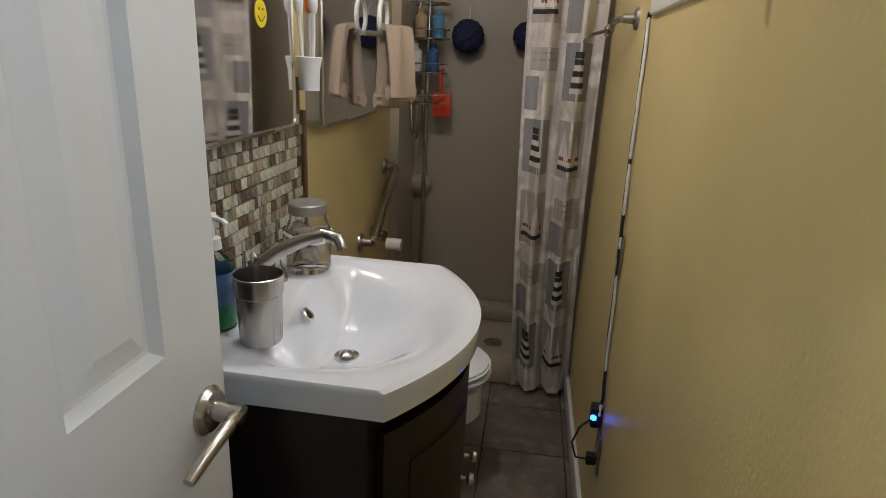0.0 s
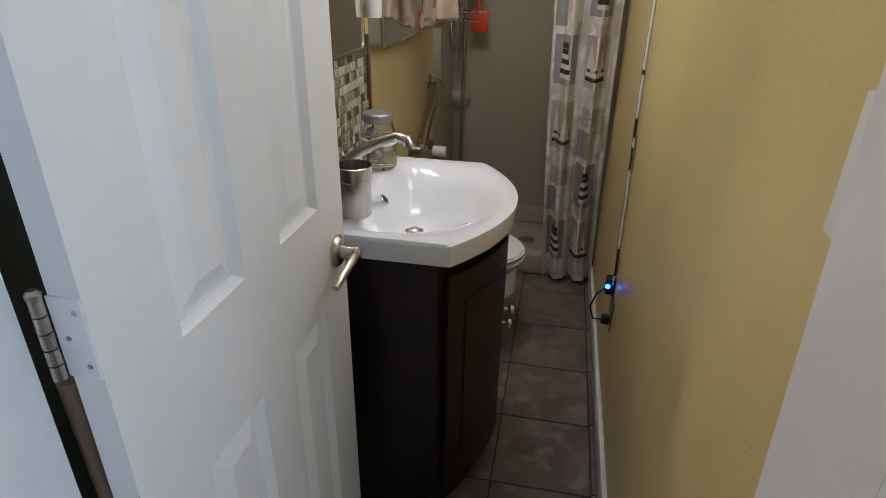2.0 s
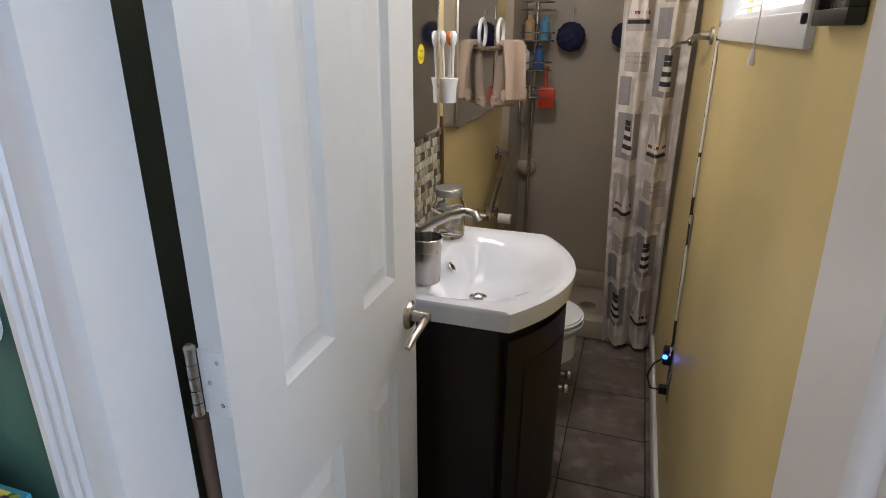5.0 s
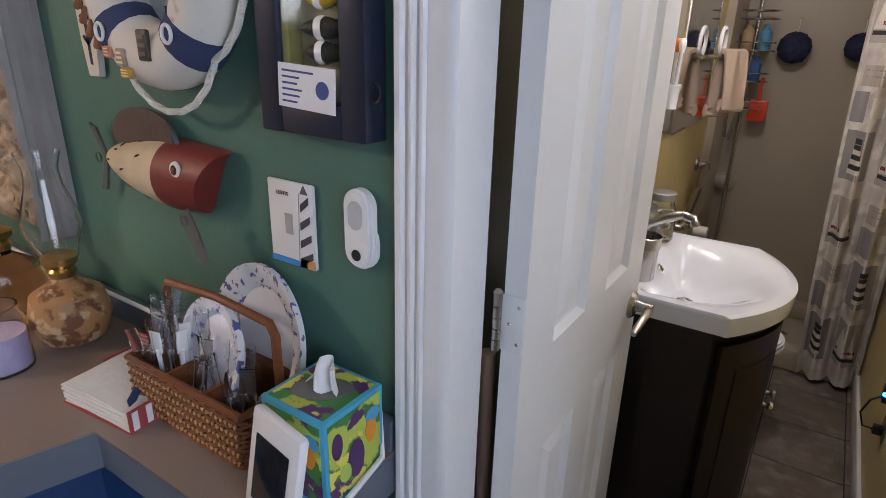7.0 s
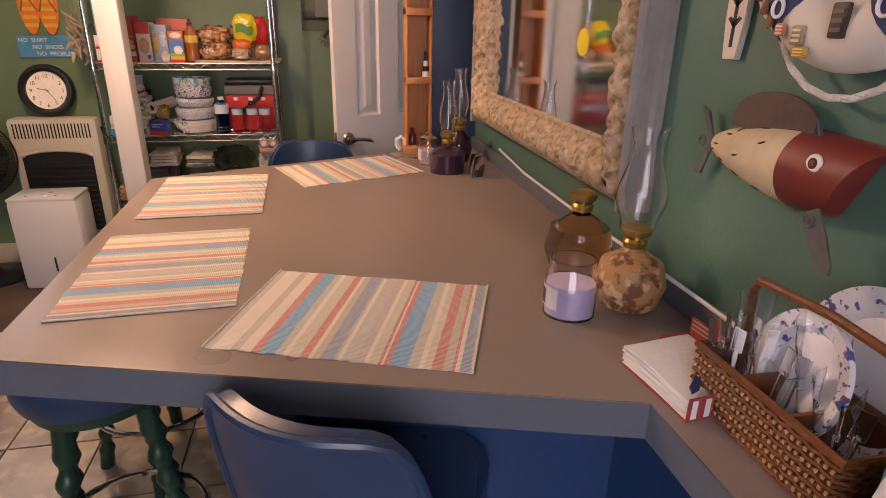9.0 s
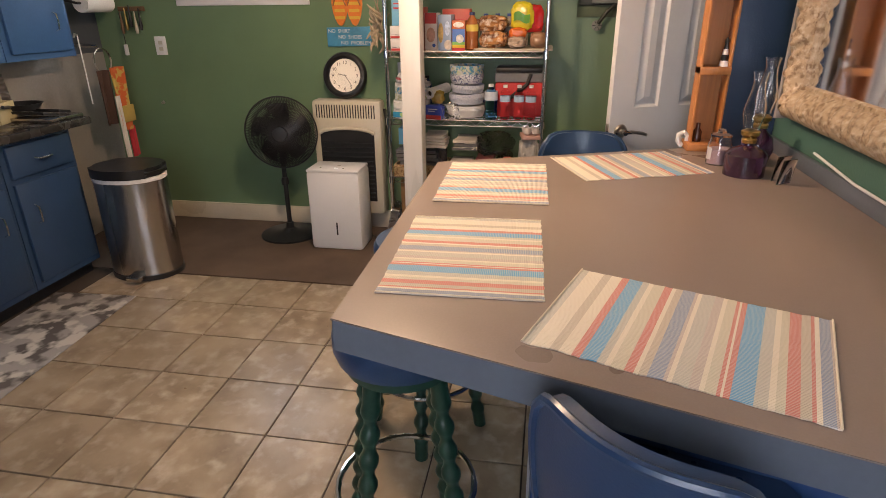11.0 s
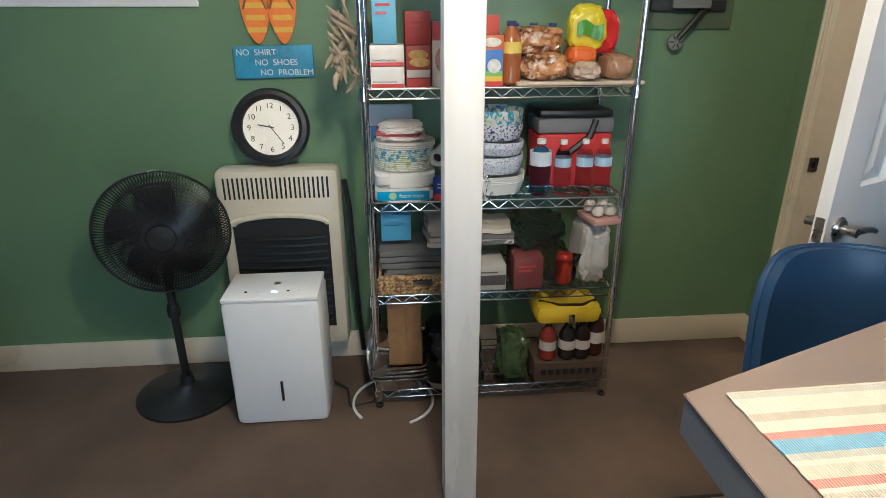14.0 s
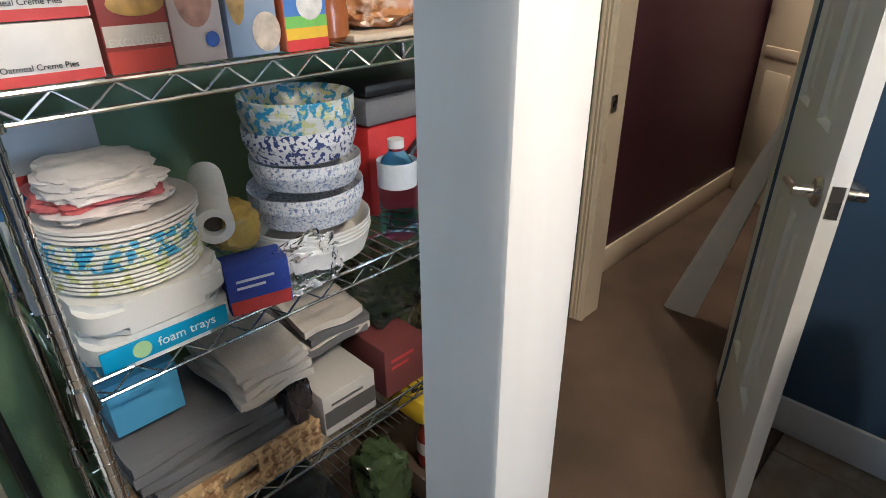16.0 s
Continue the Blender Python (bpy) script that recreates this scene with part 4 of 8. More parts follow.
part("liquid", lathe([(0.0, 0.003), (0.03, 0.003), (0.031, 0.06), (0.0, 0.06)], 20, cap=False), plain("green_soap", (0.05, 0.3, 0.12), 0.25), soap, "green liquid soap")
part("bottle", lathe([(0.0, 0.0), (0.034, 0.0), (0.035, 0.1), (0.028, 0.13), (0.014, 0.145), (0.014, 0.155)], 20, cap=False), glassy("clear_plastic", (0.85, 0.95, 0.95), 0.08, 1.2), soap)
part("bottle_label", lathe([(0.0356, 0.05), (0.0356, 0.11)], 20, cap=False), plain("blue_label", (0.08, 0.16, 0.3), 0.4), soap, "dark blue wrap label")
part("pump", lathe([(0.017, 0.15), (0.016, 0.17), (0.007, 0.172), (0.006, 0.2), (0.013, 0.202), (0.011, 0.215)], 16), WHITEP, soap, "white pump head")
part("nozzle", tube([(0, 0, 0.208), (0.03, -0.01, 0.206), (0.038, -0.012, 0.2)], 0.005, 8), WHITEP, soap)
brush2 = thing("toothbrush", "white toothbrush leaning beside the tumbler", "toothbrush", pose(-0.385, 1.085, 0.874, 8, 6))
part("handle", tube([(0, 0, 0), (0.002, 0, 0.08), (0, 0.004, 0.14)], 0.005, 8), WHITEP, brush2)
part("bristles", B(0.002, 0.012, -0.004, 0.006, 0.115, 0.14, 0.002), WHITEP, brush2)
single("candle_tin", lathe([(0.0, 0), (0.03, 0), (0.031, 0.04), (0.029, 0.04), (0.028, 0.03), (0, 0.03)], 24, cap=False), NICKEL, "small metal tin beside the basin's edge", "tin", pose(-0.38, 1.04, 0.872))

toilet = thing("toilet", "white ceramic toilet with closed lid", "toilet")
oval = lambda sx, sy, n=32: [(-0.14 + sx * math.cos(6.2832 * k / n) * (1.0 if math.cos(6.2832 * k / n) > 0 else 0.8), 1.93 + sy * math.sin(6.2832 * k / n)) for k in range(n)]
part("bowl", prism(oval(0.2, 0.16), 0.22, 0.385, 0.03), CERAM, toilet)
part("pedestal", prism(oval(0.12, 0.1), 0.0, 0.24, 0.01), CERAM, toilet)
part("seat", prism(oval(0.225, 0.18), 0.387, 0.405, 0.006), CERAM, toilet)
part("lid", prism(oval(0.222, 0.178), 0.407, 0.428, 0.008), CERAM, toilet)
part("tank", B(-0.475, -0.33, 1.72, 2.1, 0.33, 0.62, 0.02), CERAM, toilet)
part("tank_lid", B(-0.478, -0.32, 1.71, 2.11, 0.622, 0.65, 0.01), CERAM, toilet)

WOODT = plain("brown_wood_trim", (0.16, 0.09, 0.045), 0.45, var=0.2, stretch=(1, 1, 0.1))
structure("trim_backsplash", B(-0.48, -0.462, 1.742, 1.765, 0.872, 1.215, 0.003), WOODT, "brown wooden edge strip of the mosaic", "trim")


def mirror_panel(name, y0, y1, z0, z1, x, label, depth=0.03):
    mr = thing(name, label, "mirror")
    r = 0.025
    def rounded(i):
        pts = []
        for cy, cz, a0 in ((y1 - r, z1 - r, 0), (y0 + r, z1 - r, 90), (y0 + r, z0 + r, 180), (y1 - r, z0 + r, 270)):
            for k in range(6):
                a = radians(a0 + 90 * k / 5)
                pts.append((cy + (r - i) * math.cos(a), cz + (r - i) * math.sin(a)))
        return pts
    bm = prism(rounded(0.002), 0, depth, 0, Matrix(((0, 0, 1, x - 0.004 - depth), (1, 0, 0, 0), (0, 1, 0, 0), (0, 0, 0, 1))))
    part("cabinet_body", bm, plain("mirror_back", (0.3, 0.28, 0.24), 0.4), mr)
    bm = bmesh.new()
    bm.faces.new([bm.verts.new((x + 0.003, a, b)) for a, b in rounded(0.006)])
    part("mirror_glass", bm, MIRROR, mr, "silvered mirror glass")
    part("rim", tube([(x + 0.001, a, b) for a, b in rounded(0.003)], 0.006, 8, closed=True), NICKEL, mr, "rounded metal rim")
    return mr


mirror_panel("vanity_mirror", 1.2, 1.64, 1.185, 1.85, -0.446, "metal-rimmed wall mirror over the mosaic")
mirror_panel("medicine_cabinet", 1.8, 2.37, 1.165, 1.9, -0.432, "mirrored medicine cabinet on yellow wall", 0.045)
smile = thing("sticker", "round yellow smiling sticker on the mirror", "sticker")
fm = pose(-0.4425, 1.47, 1.435, 90, 0, 90)
part("disc", lathe([(0.028, 0), (0.028, 0.0006), (0.0, 0.0007)], 28, fm, cap=False), plain("yellow_vinyl", (0.8, 0.62, 0.02), 0.4), smile)
for ex in (-0.009, 0.009):
    part("eye", lathe([(0.003, 0.0008), (0.003, 0.0012)], 10, fm @ pose(ex, 0.009, 0)), BLACK, smile)
part("mouth", tube([fm @ Vector((0.015 * math.cos(radians(a)), 0.015 * math.sin(radians(a)), 0.001)) for a in range(200, 345, 12)], 0.001, 5), BLACK, smile)

holder = thing("toothbrush_holder", "white plastic wall cup holding brushes", "holder", pose(-0.43, 1.705, 1.29))
part("cup", lathe([(0.0, -0.02), (0.026, -0.02), (0.028, 0.03), (0.034, 0.06), (0.032, 0.062), (0.025, 0.03), (0.022, -0.015), (0, -0.015)], 20, cap=False), WHITEP, holder)
for k, (dx, dy) in enumerate(((-0.012, -0.01), (0.0, 0.008), (0.012, -0.006))):
    br = part("brush", tube([(dx, dy, 0.0), (dx * 1.3, dy, 0.1), (dx * 1.5, dy * 1.4, 0.17)], 0.0055, 8), WHITEP, holder)
    part("brush_cap", lathe([(0.008, 0.165), (0.012, 0.18), (0.012, 0.2), (0.006, 0.21)], 12, pose(dx * 1.5, dy * 1.4, 0)), plain("orange_plastic", (0.8, 0.2, 0.03), 0.4) if k == 1 else WHITEP, br, "bright brush cap")

towel_ring = thing("towel_hook", "white wall hook above the towel", "hook", pose(-0.40, 2.3, 1.49))
part("ring", tube([(0.01, 0.055 * math.cos(a), 0.055 * math.sin(a)) for a in [6.283 * k / 28 for k in range(28)]], 0.008, 8, closed=True), WHITEP, towel_ring)
TOWEL = plain("tan_terry", (0.4, 0.31, 0.24), 0.95, var=0.12, fine=220, bump=1.0)
tw = thing("hand_towel", "tan terry hand towel draped over a bar", "towel", pose(-0.345, 2.29, 1.445, 0, 0, 52) @ Matrix.Diagonal((1.15, 1.15, 1.3, 1)))
part("bar", tube([(-0.11, 0.0, -0.01), (0.05, 0.0, -0.01)], 0.007, 10), NICKEL, tw)
for s in (-1, 1):
    part("fold", sheet(lambda u, v, s=s: (-0.048 + 0.096 * u + 0.005 * math.sin(7 * u + 2 * v), s * (0.01 + 0.026 * v ** 0.7 + 0.006 * math.sin(6 * u + 1 + s)), 0.006 - (0.185 + 0.012 * s) * v), 14, 18, 0.013), TOWEL, tw)
    part("cuff", sheet(lambda u, v, s=s: (-0.05 + 0.1 * u + 0.004 * math.sin(8 * u), s * (0.035 + 0.008 * math.sin(math.pi * v)), -0.145 - 0.012 * s - 0.042 * v), 12, 8, 0.02), TOWEL, tw, "thick terry cuff")
part("top_fold", sheet(lambda u, v: (-0.048 + 0.096 * u, 0.016 * math.cos(math.pi * v), 0.002 + 0.014 * math.sin(math.pi * v)), 8, 8, 0.012), TOWEL, tw)

grab = thing("grab_bar", "brushed nickel angled grab bar", "grab bar")
for y, z in ((2.70, 0.905), (2.325, 0.672)):
    part("flange", lathe([(0.036, 0), (0.034, 0.008), (0.02, 0.014), (0.016, 0.05)], 20, pose(-0.478, y, z, 0, 90)), NICKEL, grab)
part("bar", tube([(-0.43, 2.70, 0.905), (-0.425, 2.68, 0.893), (-0.425, 2.345, 0.684), (-0.43, 2.325, 0.672)], 0.017, 14), NICKEL, grab)
tp = thing("paper_holder", "nickel paper holder with an almost finished roll", "toilet paper holder")
part("flange", lathe([(0.03, 0), (0.02, 0.01), (0.012, 0.06)], 18, pose(-0.478, 2.5, 0.66, 0, 90)), NICKEL, tp)
part("arm", tube([(-0.42, 2.5, 0.66), (-0.41, 2.44, 0.655), (-0.36, 2.4, 0.655)], 0.011, 10), NICKEL, tp)
part("roll", lathe([(0.014, 0), (0.024, 0), (0.024, 0.06), (0.014, 0.06)], 20, pose(-0.385, 2.385, 0.655, 0, 90)), plain("paper_white", (0.78, 0.77, 0.74), 0.9), tp, "thin white paper roll")

# shower curtain: printed cloth with folds
cloth = speckled("printed_curtain", (0.6, 0.56, 0.53), [((0.46, 0.42, 0.4), 0.02), ((0.76, 0.73, 0.7), 0.06)], 9, 0.46, 0.6, 0.85)
curtain = thing("shower_curtain", "cream curtain printed with boats and lighthouses", "curtain")


def drape(u, v):
    """u across the cloth, v down it."""
    x = 0.085 + 0.07 * v * v + (0.30 - 0.06 * v) * u
    y = 2.485 + 0.038 * math.sin(u * 15 + 0.6 * math.sin(v * 3)) * (0.6 + 0.4 * v) + 0.012 * math.sin(u * 31 + v * 4)
    return Vector((x, y, 2.05 - 2.02 * v))


part("cloth", sheet(drape, 70, 60, 0.002), cloth, curtain)
part("rod", tube([(-0.46, 2.5, 2.08), (0.4, 2.5, 2.08)], 0.013, 12), CHROME, curtain)
PR = {"grey": plain("print_grey", (0.27, 0.26, 0.27), 0.85), "white": plain("print_white", (0.64, 0.61, 0.58), 0.85), "red": plain("print_red", (0.2, 0.035, 0.04), 0.85), "black": plain("print_black", (0.03, 0.03, 0.035), 0.85), "tan": plain("print_tan", (0.4, 0.36, 0.335), 0.85)}


def printed(u0, u1, v0, v1, col, shape="box", name="print"):
    """A printed patch that follows the folds."""
    def fn(a, b):
        if shape == "sail":
            a = 0.5 + (a - 0.5) * b
        u, v = u0 + (u1 - u0) * a, v0 + (v1 - v0) * b
        p = drape(u, v)
        d = (drape(u + 0.003, v) - drape(u - 0.003, v)).normalized()
        nrm = Vector((d.y, -d.x, 0))
        lift = {"grey": 0.0032, "tan": 0.0032}.get(col, 0.0045)
        return p + nrm * lift
    part(name, sheet(fn, 12, 6), PR[col], curtain)


for row in range(7):
    v = 0.03 + row * 0.136
    for side in range(2):
        u = 0.06 + 0.47 * side
        k = (row + side) % 3
        if k == 0:
            printed(u, u + 0.33, v, v + 0.1, "grey")
            printed(u + 0.13, u + 0.21, v + 0.015, v + 0.026, "black")
            for q in range(6):
                printed(u + 0.13 - 0.006 * q, u + 0.21 + 0.006 * q, v + 0.028 + 0.01 * q, v + 0.037 + 0.01 * q, "white" if q % 2 else "black")
        elif k == 1:
            printed(u, u + 0.36, v, v + 0.105, "tan")
            printed(u + 0.02, u + 0.17, v + 0.01, v + 0.08, "white", "sail")
            printed(u + 0.17, u + 0.29, v + 0.025, v + 0.08, "white", "sail")
            printed(u + 0.04, u + 0.3, v + 0.066, v + 0.073, "red")
            printed(u + 0.02, u + 0.31, v + 0.083, v + 0.091, "black")
        else:
            printed(u + 0.03, u + 0.38, v + 0.01, v + 0.05, "tan")
            printed(u + 0.06, u + 0.35, v + 0.018, v + 0.021, "grey")
            printed(u + 0.06, u + 0.35, v + 0.03, v + 0.033, "grey")
            printed(u - 0.02, u + 0.16, v + 0.06, v + 0.12, "grey")
            printed(u + 0.22, u + 0.4, v + 0.07, v + 0.11, "white")
            printed(u + 0.25, u + 0.37, v + 0.085, v + 0.092, "grey")

caddy = thing("shower_caddy", "chrome tension caddy with bottles and brushes", "shower caddy", pose(-0.37, 3.08, 0))
part("pole", tube([(0, 0, 0.13), (0, 0, 2.3)], 0.011, 10), CHROME, caddy)
for z in (1.16, 1.30, 1.45, 1.6):
    bm = tube([(0.1 * math.cos(a), -0.04 + 0.07 * math.sin(a), z) for a in [6.283 * k / 20 for k in range(20)]], 0.004, 6, closed=True)
    tube([(0.1 * math.cos(a), -0.04 + 0.07 * math.sin(a), z + 0.04) for a in [6.283 * k / 20 for k in range(20)]], 0.004, 6, bm, closed=True)
    for k in range(8):
        tube([(-0.1 + 0.026 * k, -0.1, z), (-0.1 + 0.026 * k, 0.02, z)], 0.002, 4, bm)
    part("basket", bm, CHROME, caddy)
for k, (x, z, c) in enumerate(((-0.05, 1.3, (0.7, 0.7, 0.7)), (0.03, 1.3, (0.05, 0.12, 0.3)), (-0.03, 1.45, (0.5, 0.35, 0.2)), (0.05, 1.45, (0.1, 0.3, 0.5)))):
    single("shampoo_bottle", lathe([(0.026, 0), (0.028, 0.01), (0.028, 0.09), (0.012, 0.105), (0.012, 0.125)], 16), plain("bottle_plastic", c, 0.35), "plastic shampoo bottle in the shower caddy", "bottle", pose(-0.37 + x, 3.04, z + 0.003), "bottles in the shower caddy")
squee = thing("bath_brush", "red plastic bath brush hanging from the caddy", "brush", pose(-0.29, 3.05, 1.1))
part("head", B(-0.045, 0.045, -0.015, 0.015, 0.0, 0.11, 0.012), plain("red_orange_plastic", (0.65, 0.06, 0.02), 0.4), squee)
part("handle", tube([(0, 0, 0.1), (-0.01, 0, 0.18), (0, 0, 0.22)], 0.009, 8), plain("red_orange_handle", (0.65, 0.06, 0.02), 0.4), squee)
single("shower_hose", tube([(-0.42, 3.1, 1.6), (-0.44, 3.04, 1.35), (-0.43, 3.0, 1.15), (-0.42, 3.0, 1.02), (-0.40, 3.0, 1.0), (-0.385, 3.0, 1.1), (-0.38, 3.02, 1.22)], 0.009, 8), CHROME, "looped chrome shower hose", "hose")
single("soap_dish", lathe([(0.0, 0), (0.035, 0.0), (0.06, 0.03), (0.062, 0.06), (0.045, 0.085), (0.0, 0.09)], 20, cap=False), FIBRE, "moulded beige soap dish of the shower", "soap dish", pose(-0.40, 3.16, 0.7))
PUFF = plain("navy_mesh", (0.012, 0.014, 0.05), 0.8, var=0.4, fine=90, bump=1.0)
for x, y, z, r in ((-0.19, 3.13, 1.47, 0.075), (0.085, 3.13, 1.48, 0.065)):
    rp = random.Random(int(r * 1000))
    bm = bmesh.new()
    bmesh.ops.create_icosphere(bm, subdivisions=4, radius=r)
    for vtx in bm.verts:
        vtx.co *= 1 + 0.12 * noise.noise(vtx.co * 70) + 0.04 * (rp.random() - 0.5)
    pf = thing("bath_puff", "dark navy mesh bath puff hanging on the shower wall", "bath sponge", pose(x, y - 0.02, z), "bath puffs")
    part("mesh_ball", bm, PUFF, pf)
    part("cord", tube([(0, 0, r * 0.9), (0.004, 0.01, r + 0.03), (0, 0.03, r + 0.06)], 0.002, 5), WHITEP, pf)
    part("suction_hook", lathe([(0.014, 0), (0.01, 0.008), (0.004, 0.012)], 12, pose(0, 0.068, r + 0.06, 90)), GLASS, pf)

hook = thing("robe_hook", "brushed nickel swing towel arm on yellow wall", "towel bar", pose(0.40, 1.98, 1.49))
part("flange", lathe([(0.03, 0), (0.028, 0.008), (0.014, 0.014), (0.012, 0.04)], 20, pose(0, 0, 0, 0, -90)), NICKEL, hook)
part("arm", tube([(-0.04, 0, 0), (-0.055, 0.05, -0.005), (-0.05, 0.16, -0.02), (-0.052, 0.24, -0.03)], 0.009, 10), NICKEL, hook)
part("end_ball", lathe([(0.0, -0.016), (0.013, -0.008), (0.016, 0), (0.013, 0.008), (0, 0.016)], 14, pose(-0.054, 0.17, -0.02), cap=False), NICKEL, hook)
part("second_arm", tube([(-0.05, 0.17, -0.02), (-0.09, 0.28, -0.03), (-0.11, 0.36, -0.05)], 0.006, 8), NICKEL, hook)
def wavy(points, n):
    """Points between the given ones, so that a cable can swing."""
    out = []
    for a, b in zip(points, points[1:]):
        out += [tuple(Vector(a).lerp(Vector(b), k / n)) for k in range(n)]
    return out + [points[-1]]


cord = thing("power_cord", "black and white cable taped down the yellow wall", "cable")
pts = [(0.396, 1.77, 1.49), (0.396, 1.765, 1.4), (0.395, 1.755, 1.19), (0.394, 1.72, 1.05), (0.395, 1.71, 0.93), (0.394, 1.68, 0.8), (0.395, 1.66, 0.65), (0.394, 1.63, 0.53), (0.39, 1.62, 0.48)]
pts = wavy(pts, 3)
part("black_wire", tube([(x - 0.002, y + 0.007 * math.sin(k * 0.83) + 0.004 * math.sin(k * 2.3), z) for k, (x, y, z) in enumerate(pts)], 0.0046, 6), BLACK, cord)
part("white_wire", tube([(x - 0.002, y - 0.004 + 0.006 * math.cos(k * 0.61) + 0.003 * math.sin(k * 1.9), z) for k, (x, y, z) in enumerate(pts)], 0.0042, 6), WHITEP, cord)
part("loop", tube([(0.37, 1.615, 0.47), (0.34, 1.6, 0.45), (0.325, 1.6, 0.40), (0.34, 1.6, 0.355), (0.38, 1.605, 0.35)], 0.003, 6), BLACK, cord)
plug = thing("usb_charger", "black charger with a glowing blue light in an outlet", "charger", pose(0.398, 1.635, 0.47))
part("body", B(-0.03, 0.0, -0.02, 0.02, -0.03, 0.03, 0.006), BLACK, plug)
part("lamp", lathe([(0.0, -0.009), (0.008, -0.004), (0.008, 0.004), (0.0, 0.009)], 12, pose(-0.024, -0.021, 0.004), cap=False), glow("blue_diode", (0.02, 0.1, 1.0), 14), plug, "blue light")
out1 = thing("outlet_plate", "metal outlet plate on yellow wall", "outlet", pose(0.398, 1.71, 0.9))
part("plate", B(-0.004, 0.0, -0.035, 0.035, -0.057, 0.057, 0.002), NICKEL, out1)
out2 = thing("outlet_plate", "metal outlet plate low on yellow wall", "outlet", pose(0.398, 1.61, 0.38))
part("plate", B(-0.004, 0.0, -0.035, 0.035, -0.057, 0.057, 0.002), NICKEL, out2)
part("plug", B(-0.03, -0.004, -0.012, 0.012, -0.045, -0.015, 0.004), BLACK, out2)
sw = thing("light_switch", "white triple switch plate on yellow wall", "switch", pose(0.398, 0.345, 1.28))
part("plate", B(-0.006, 0.0, -0.036, 0.036, -0.06, 0.06, 0.002), WHITEP, sw)
for k in (-1, 0, 1):
    rk = part("switch_frame", B(-0.0075, -0.006, -0.014, 0.014, k * 0.034 - 0.013, k * 0.034 + 0.013), WHITEP, sw)
    part("toggle", B(-0.015, -0.0075, -0.01, 0.002, k * 0.034 - 0.005, k * 0.034 + 0.005, 0.001), WHITEP, rk)
single("broom_handle", tube([(-0.31, 0.285, 0.01), (-0.312, 0.262, 1.03)], 0.0125, 12), plain("brown_stick", (0.16, 0.1, 0.07), 0.5, stretch=(1, 1, 0.1)), "brown wooden stick behind the open door", "broom")


# ---- wall pieces over the counter ----
def rgb(name, col, rough=0.5, **kw):
    return plain(name, col, rough, **kw)


WALLY = 0.118
GILT = speckled("carved_cream_gilt", (0.4, 0.3, 0.2), [((0.2, 0.13, 0.075), 0.0), ((0.5, 0.41, 0.31), 0.04)], 45, 0.45, 0.65, 0.6)
mir = thing("ornate_mirror", "large mirror in a carved cream frame", "mirror")
MX0, MX1, MZ0, MZ1, MW = -2.6, -1.27, 1.07, 1.98, 0.135


def carved(p0, p1, inner):
    """One mitred side of the frame with carved leaves; inner points into the opening."""
    p0, p1, inner = Vector(p0), Vector(p1), Vector(inner)
    ln = (p1 - p0).length
    along = (p1 - p0) / ln
    nu = int(ln * 110)

    def fn(u, v):
        w = MW * v
        t = w + (ln - 2 * w) * u
        prof = 0.035 + 0.04 * math.sin(math.pi * min(1, v * 1.15)) ** 0.8 if v > 0 else 0.0
        ph = t * 52
        leaf = 0.011 * max(0, math.sin(ph + 5 * abs(v - 0.45))) ** 1.5 * math.sin(math.pi * v) + 0.005 * math.sin(ph * 2.7 + 11 * v) * math.sin(math.pi * v)
        bead = 0.004 * abs(math.sin(t * 160)) if v > 0.88 else 0.0
        h = (prof + leaf + bead) * (0.55 if v > 0.97 else 1.0)
        q = p0 + along * t + inner * w
        return (q.x, WALLY - h - 0.005, q.z)
    return sheet(fn, nu, 22)


for a, b, i in (((MX0, 0, MZ0), (MX1, 0, MZ0), (0, 0, 1)), ((MX1, 0, MZ1), (MX0, 0, MZ1), (0, 0, -1)), ((MX0, 0, MZ1), (MX0, 0, MZ0), (1, 0, 0)), ((MX1, 0, MZ0), (MX1, 0, MZ1), (-1, 0, 0))):
    part("frame_side", carved(a, b, i), GILT, mir, "carved leafy frame side")
SILVER = plain("pale_silver_paint", (0.3, 0.28, 0.27), 0.38, var=0.08, big=8)
for x, d in ((MX1, 1), (MX0, -1)):
    side = [(x - 0.004 * d, WALLY), (x - 0.004 * d, 0.048), (x + 0.002 * d, 0.042), (x + 0.008 * d, 0.046), (x + 0.01 * d, 0.056), (x + 0.006 * d, 0.06), (x + 0.006 * d, 0.074), (x + 0.013 * d, 0.08), (x + 0.02 * d, 0.086), (x + 0.02 * d, 0.1), (x + 0.025 * d, 0.104), (x + 0.025 * d, WALLY)]
    part("outer_moulding", prism(side if d > 0 else side[::-1], MZ0 - 0.004, MZ1), SILVER, mir, "pale silver stepped outer moulding")
part("backing", B(MX0 + 0.004, MX1 - 0.004, 0.105, WALLY, MZ0 + 0.004, MZ1 - 0.004), WOODT, mir)
part("mirror_glass", B(MX0 + 0.11, MX1 - 0.11, 0.088, 0.094, MZ0 + 0.11, MZ1 - 0.11), MIRROR, mir, "silvered mirror glass")
st2 = thing("sticker", "round yellow sticker on the large mirror", "sticker")
part("disc", lathe([(0.035, 0), (0.035, 0.0006), (0.0, 0.0008)], 28, pose(-1.62, 0.0875, 1.42, 90), cap=False), rgb("yellow_vinyl_sticker", (0.75, 0.6, 0.03)), st2)

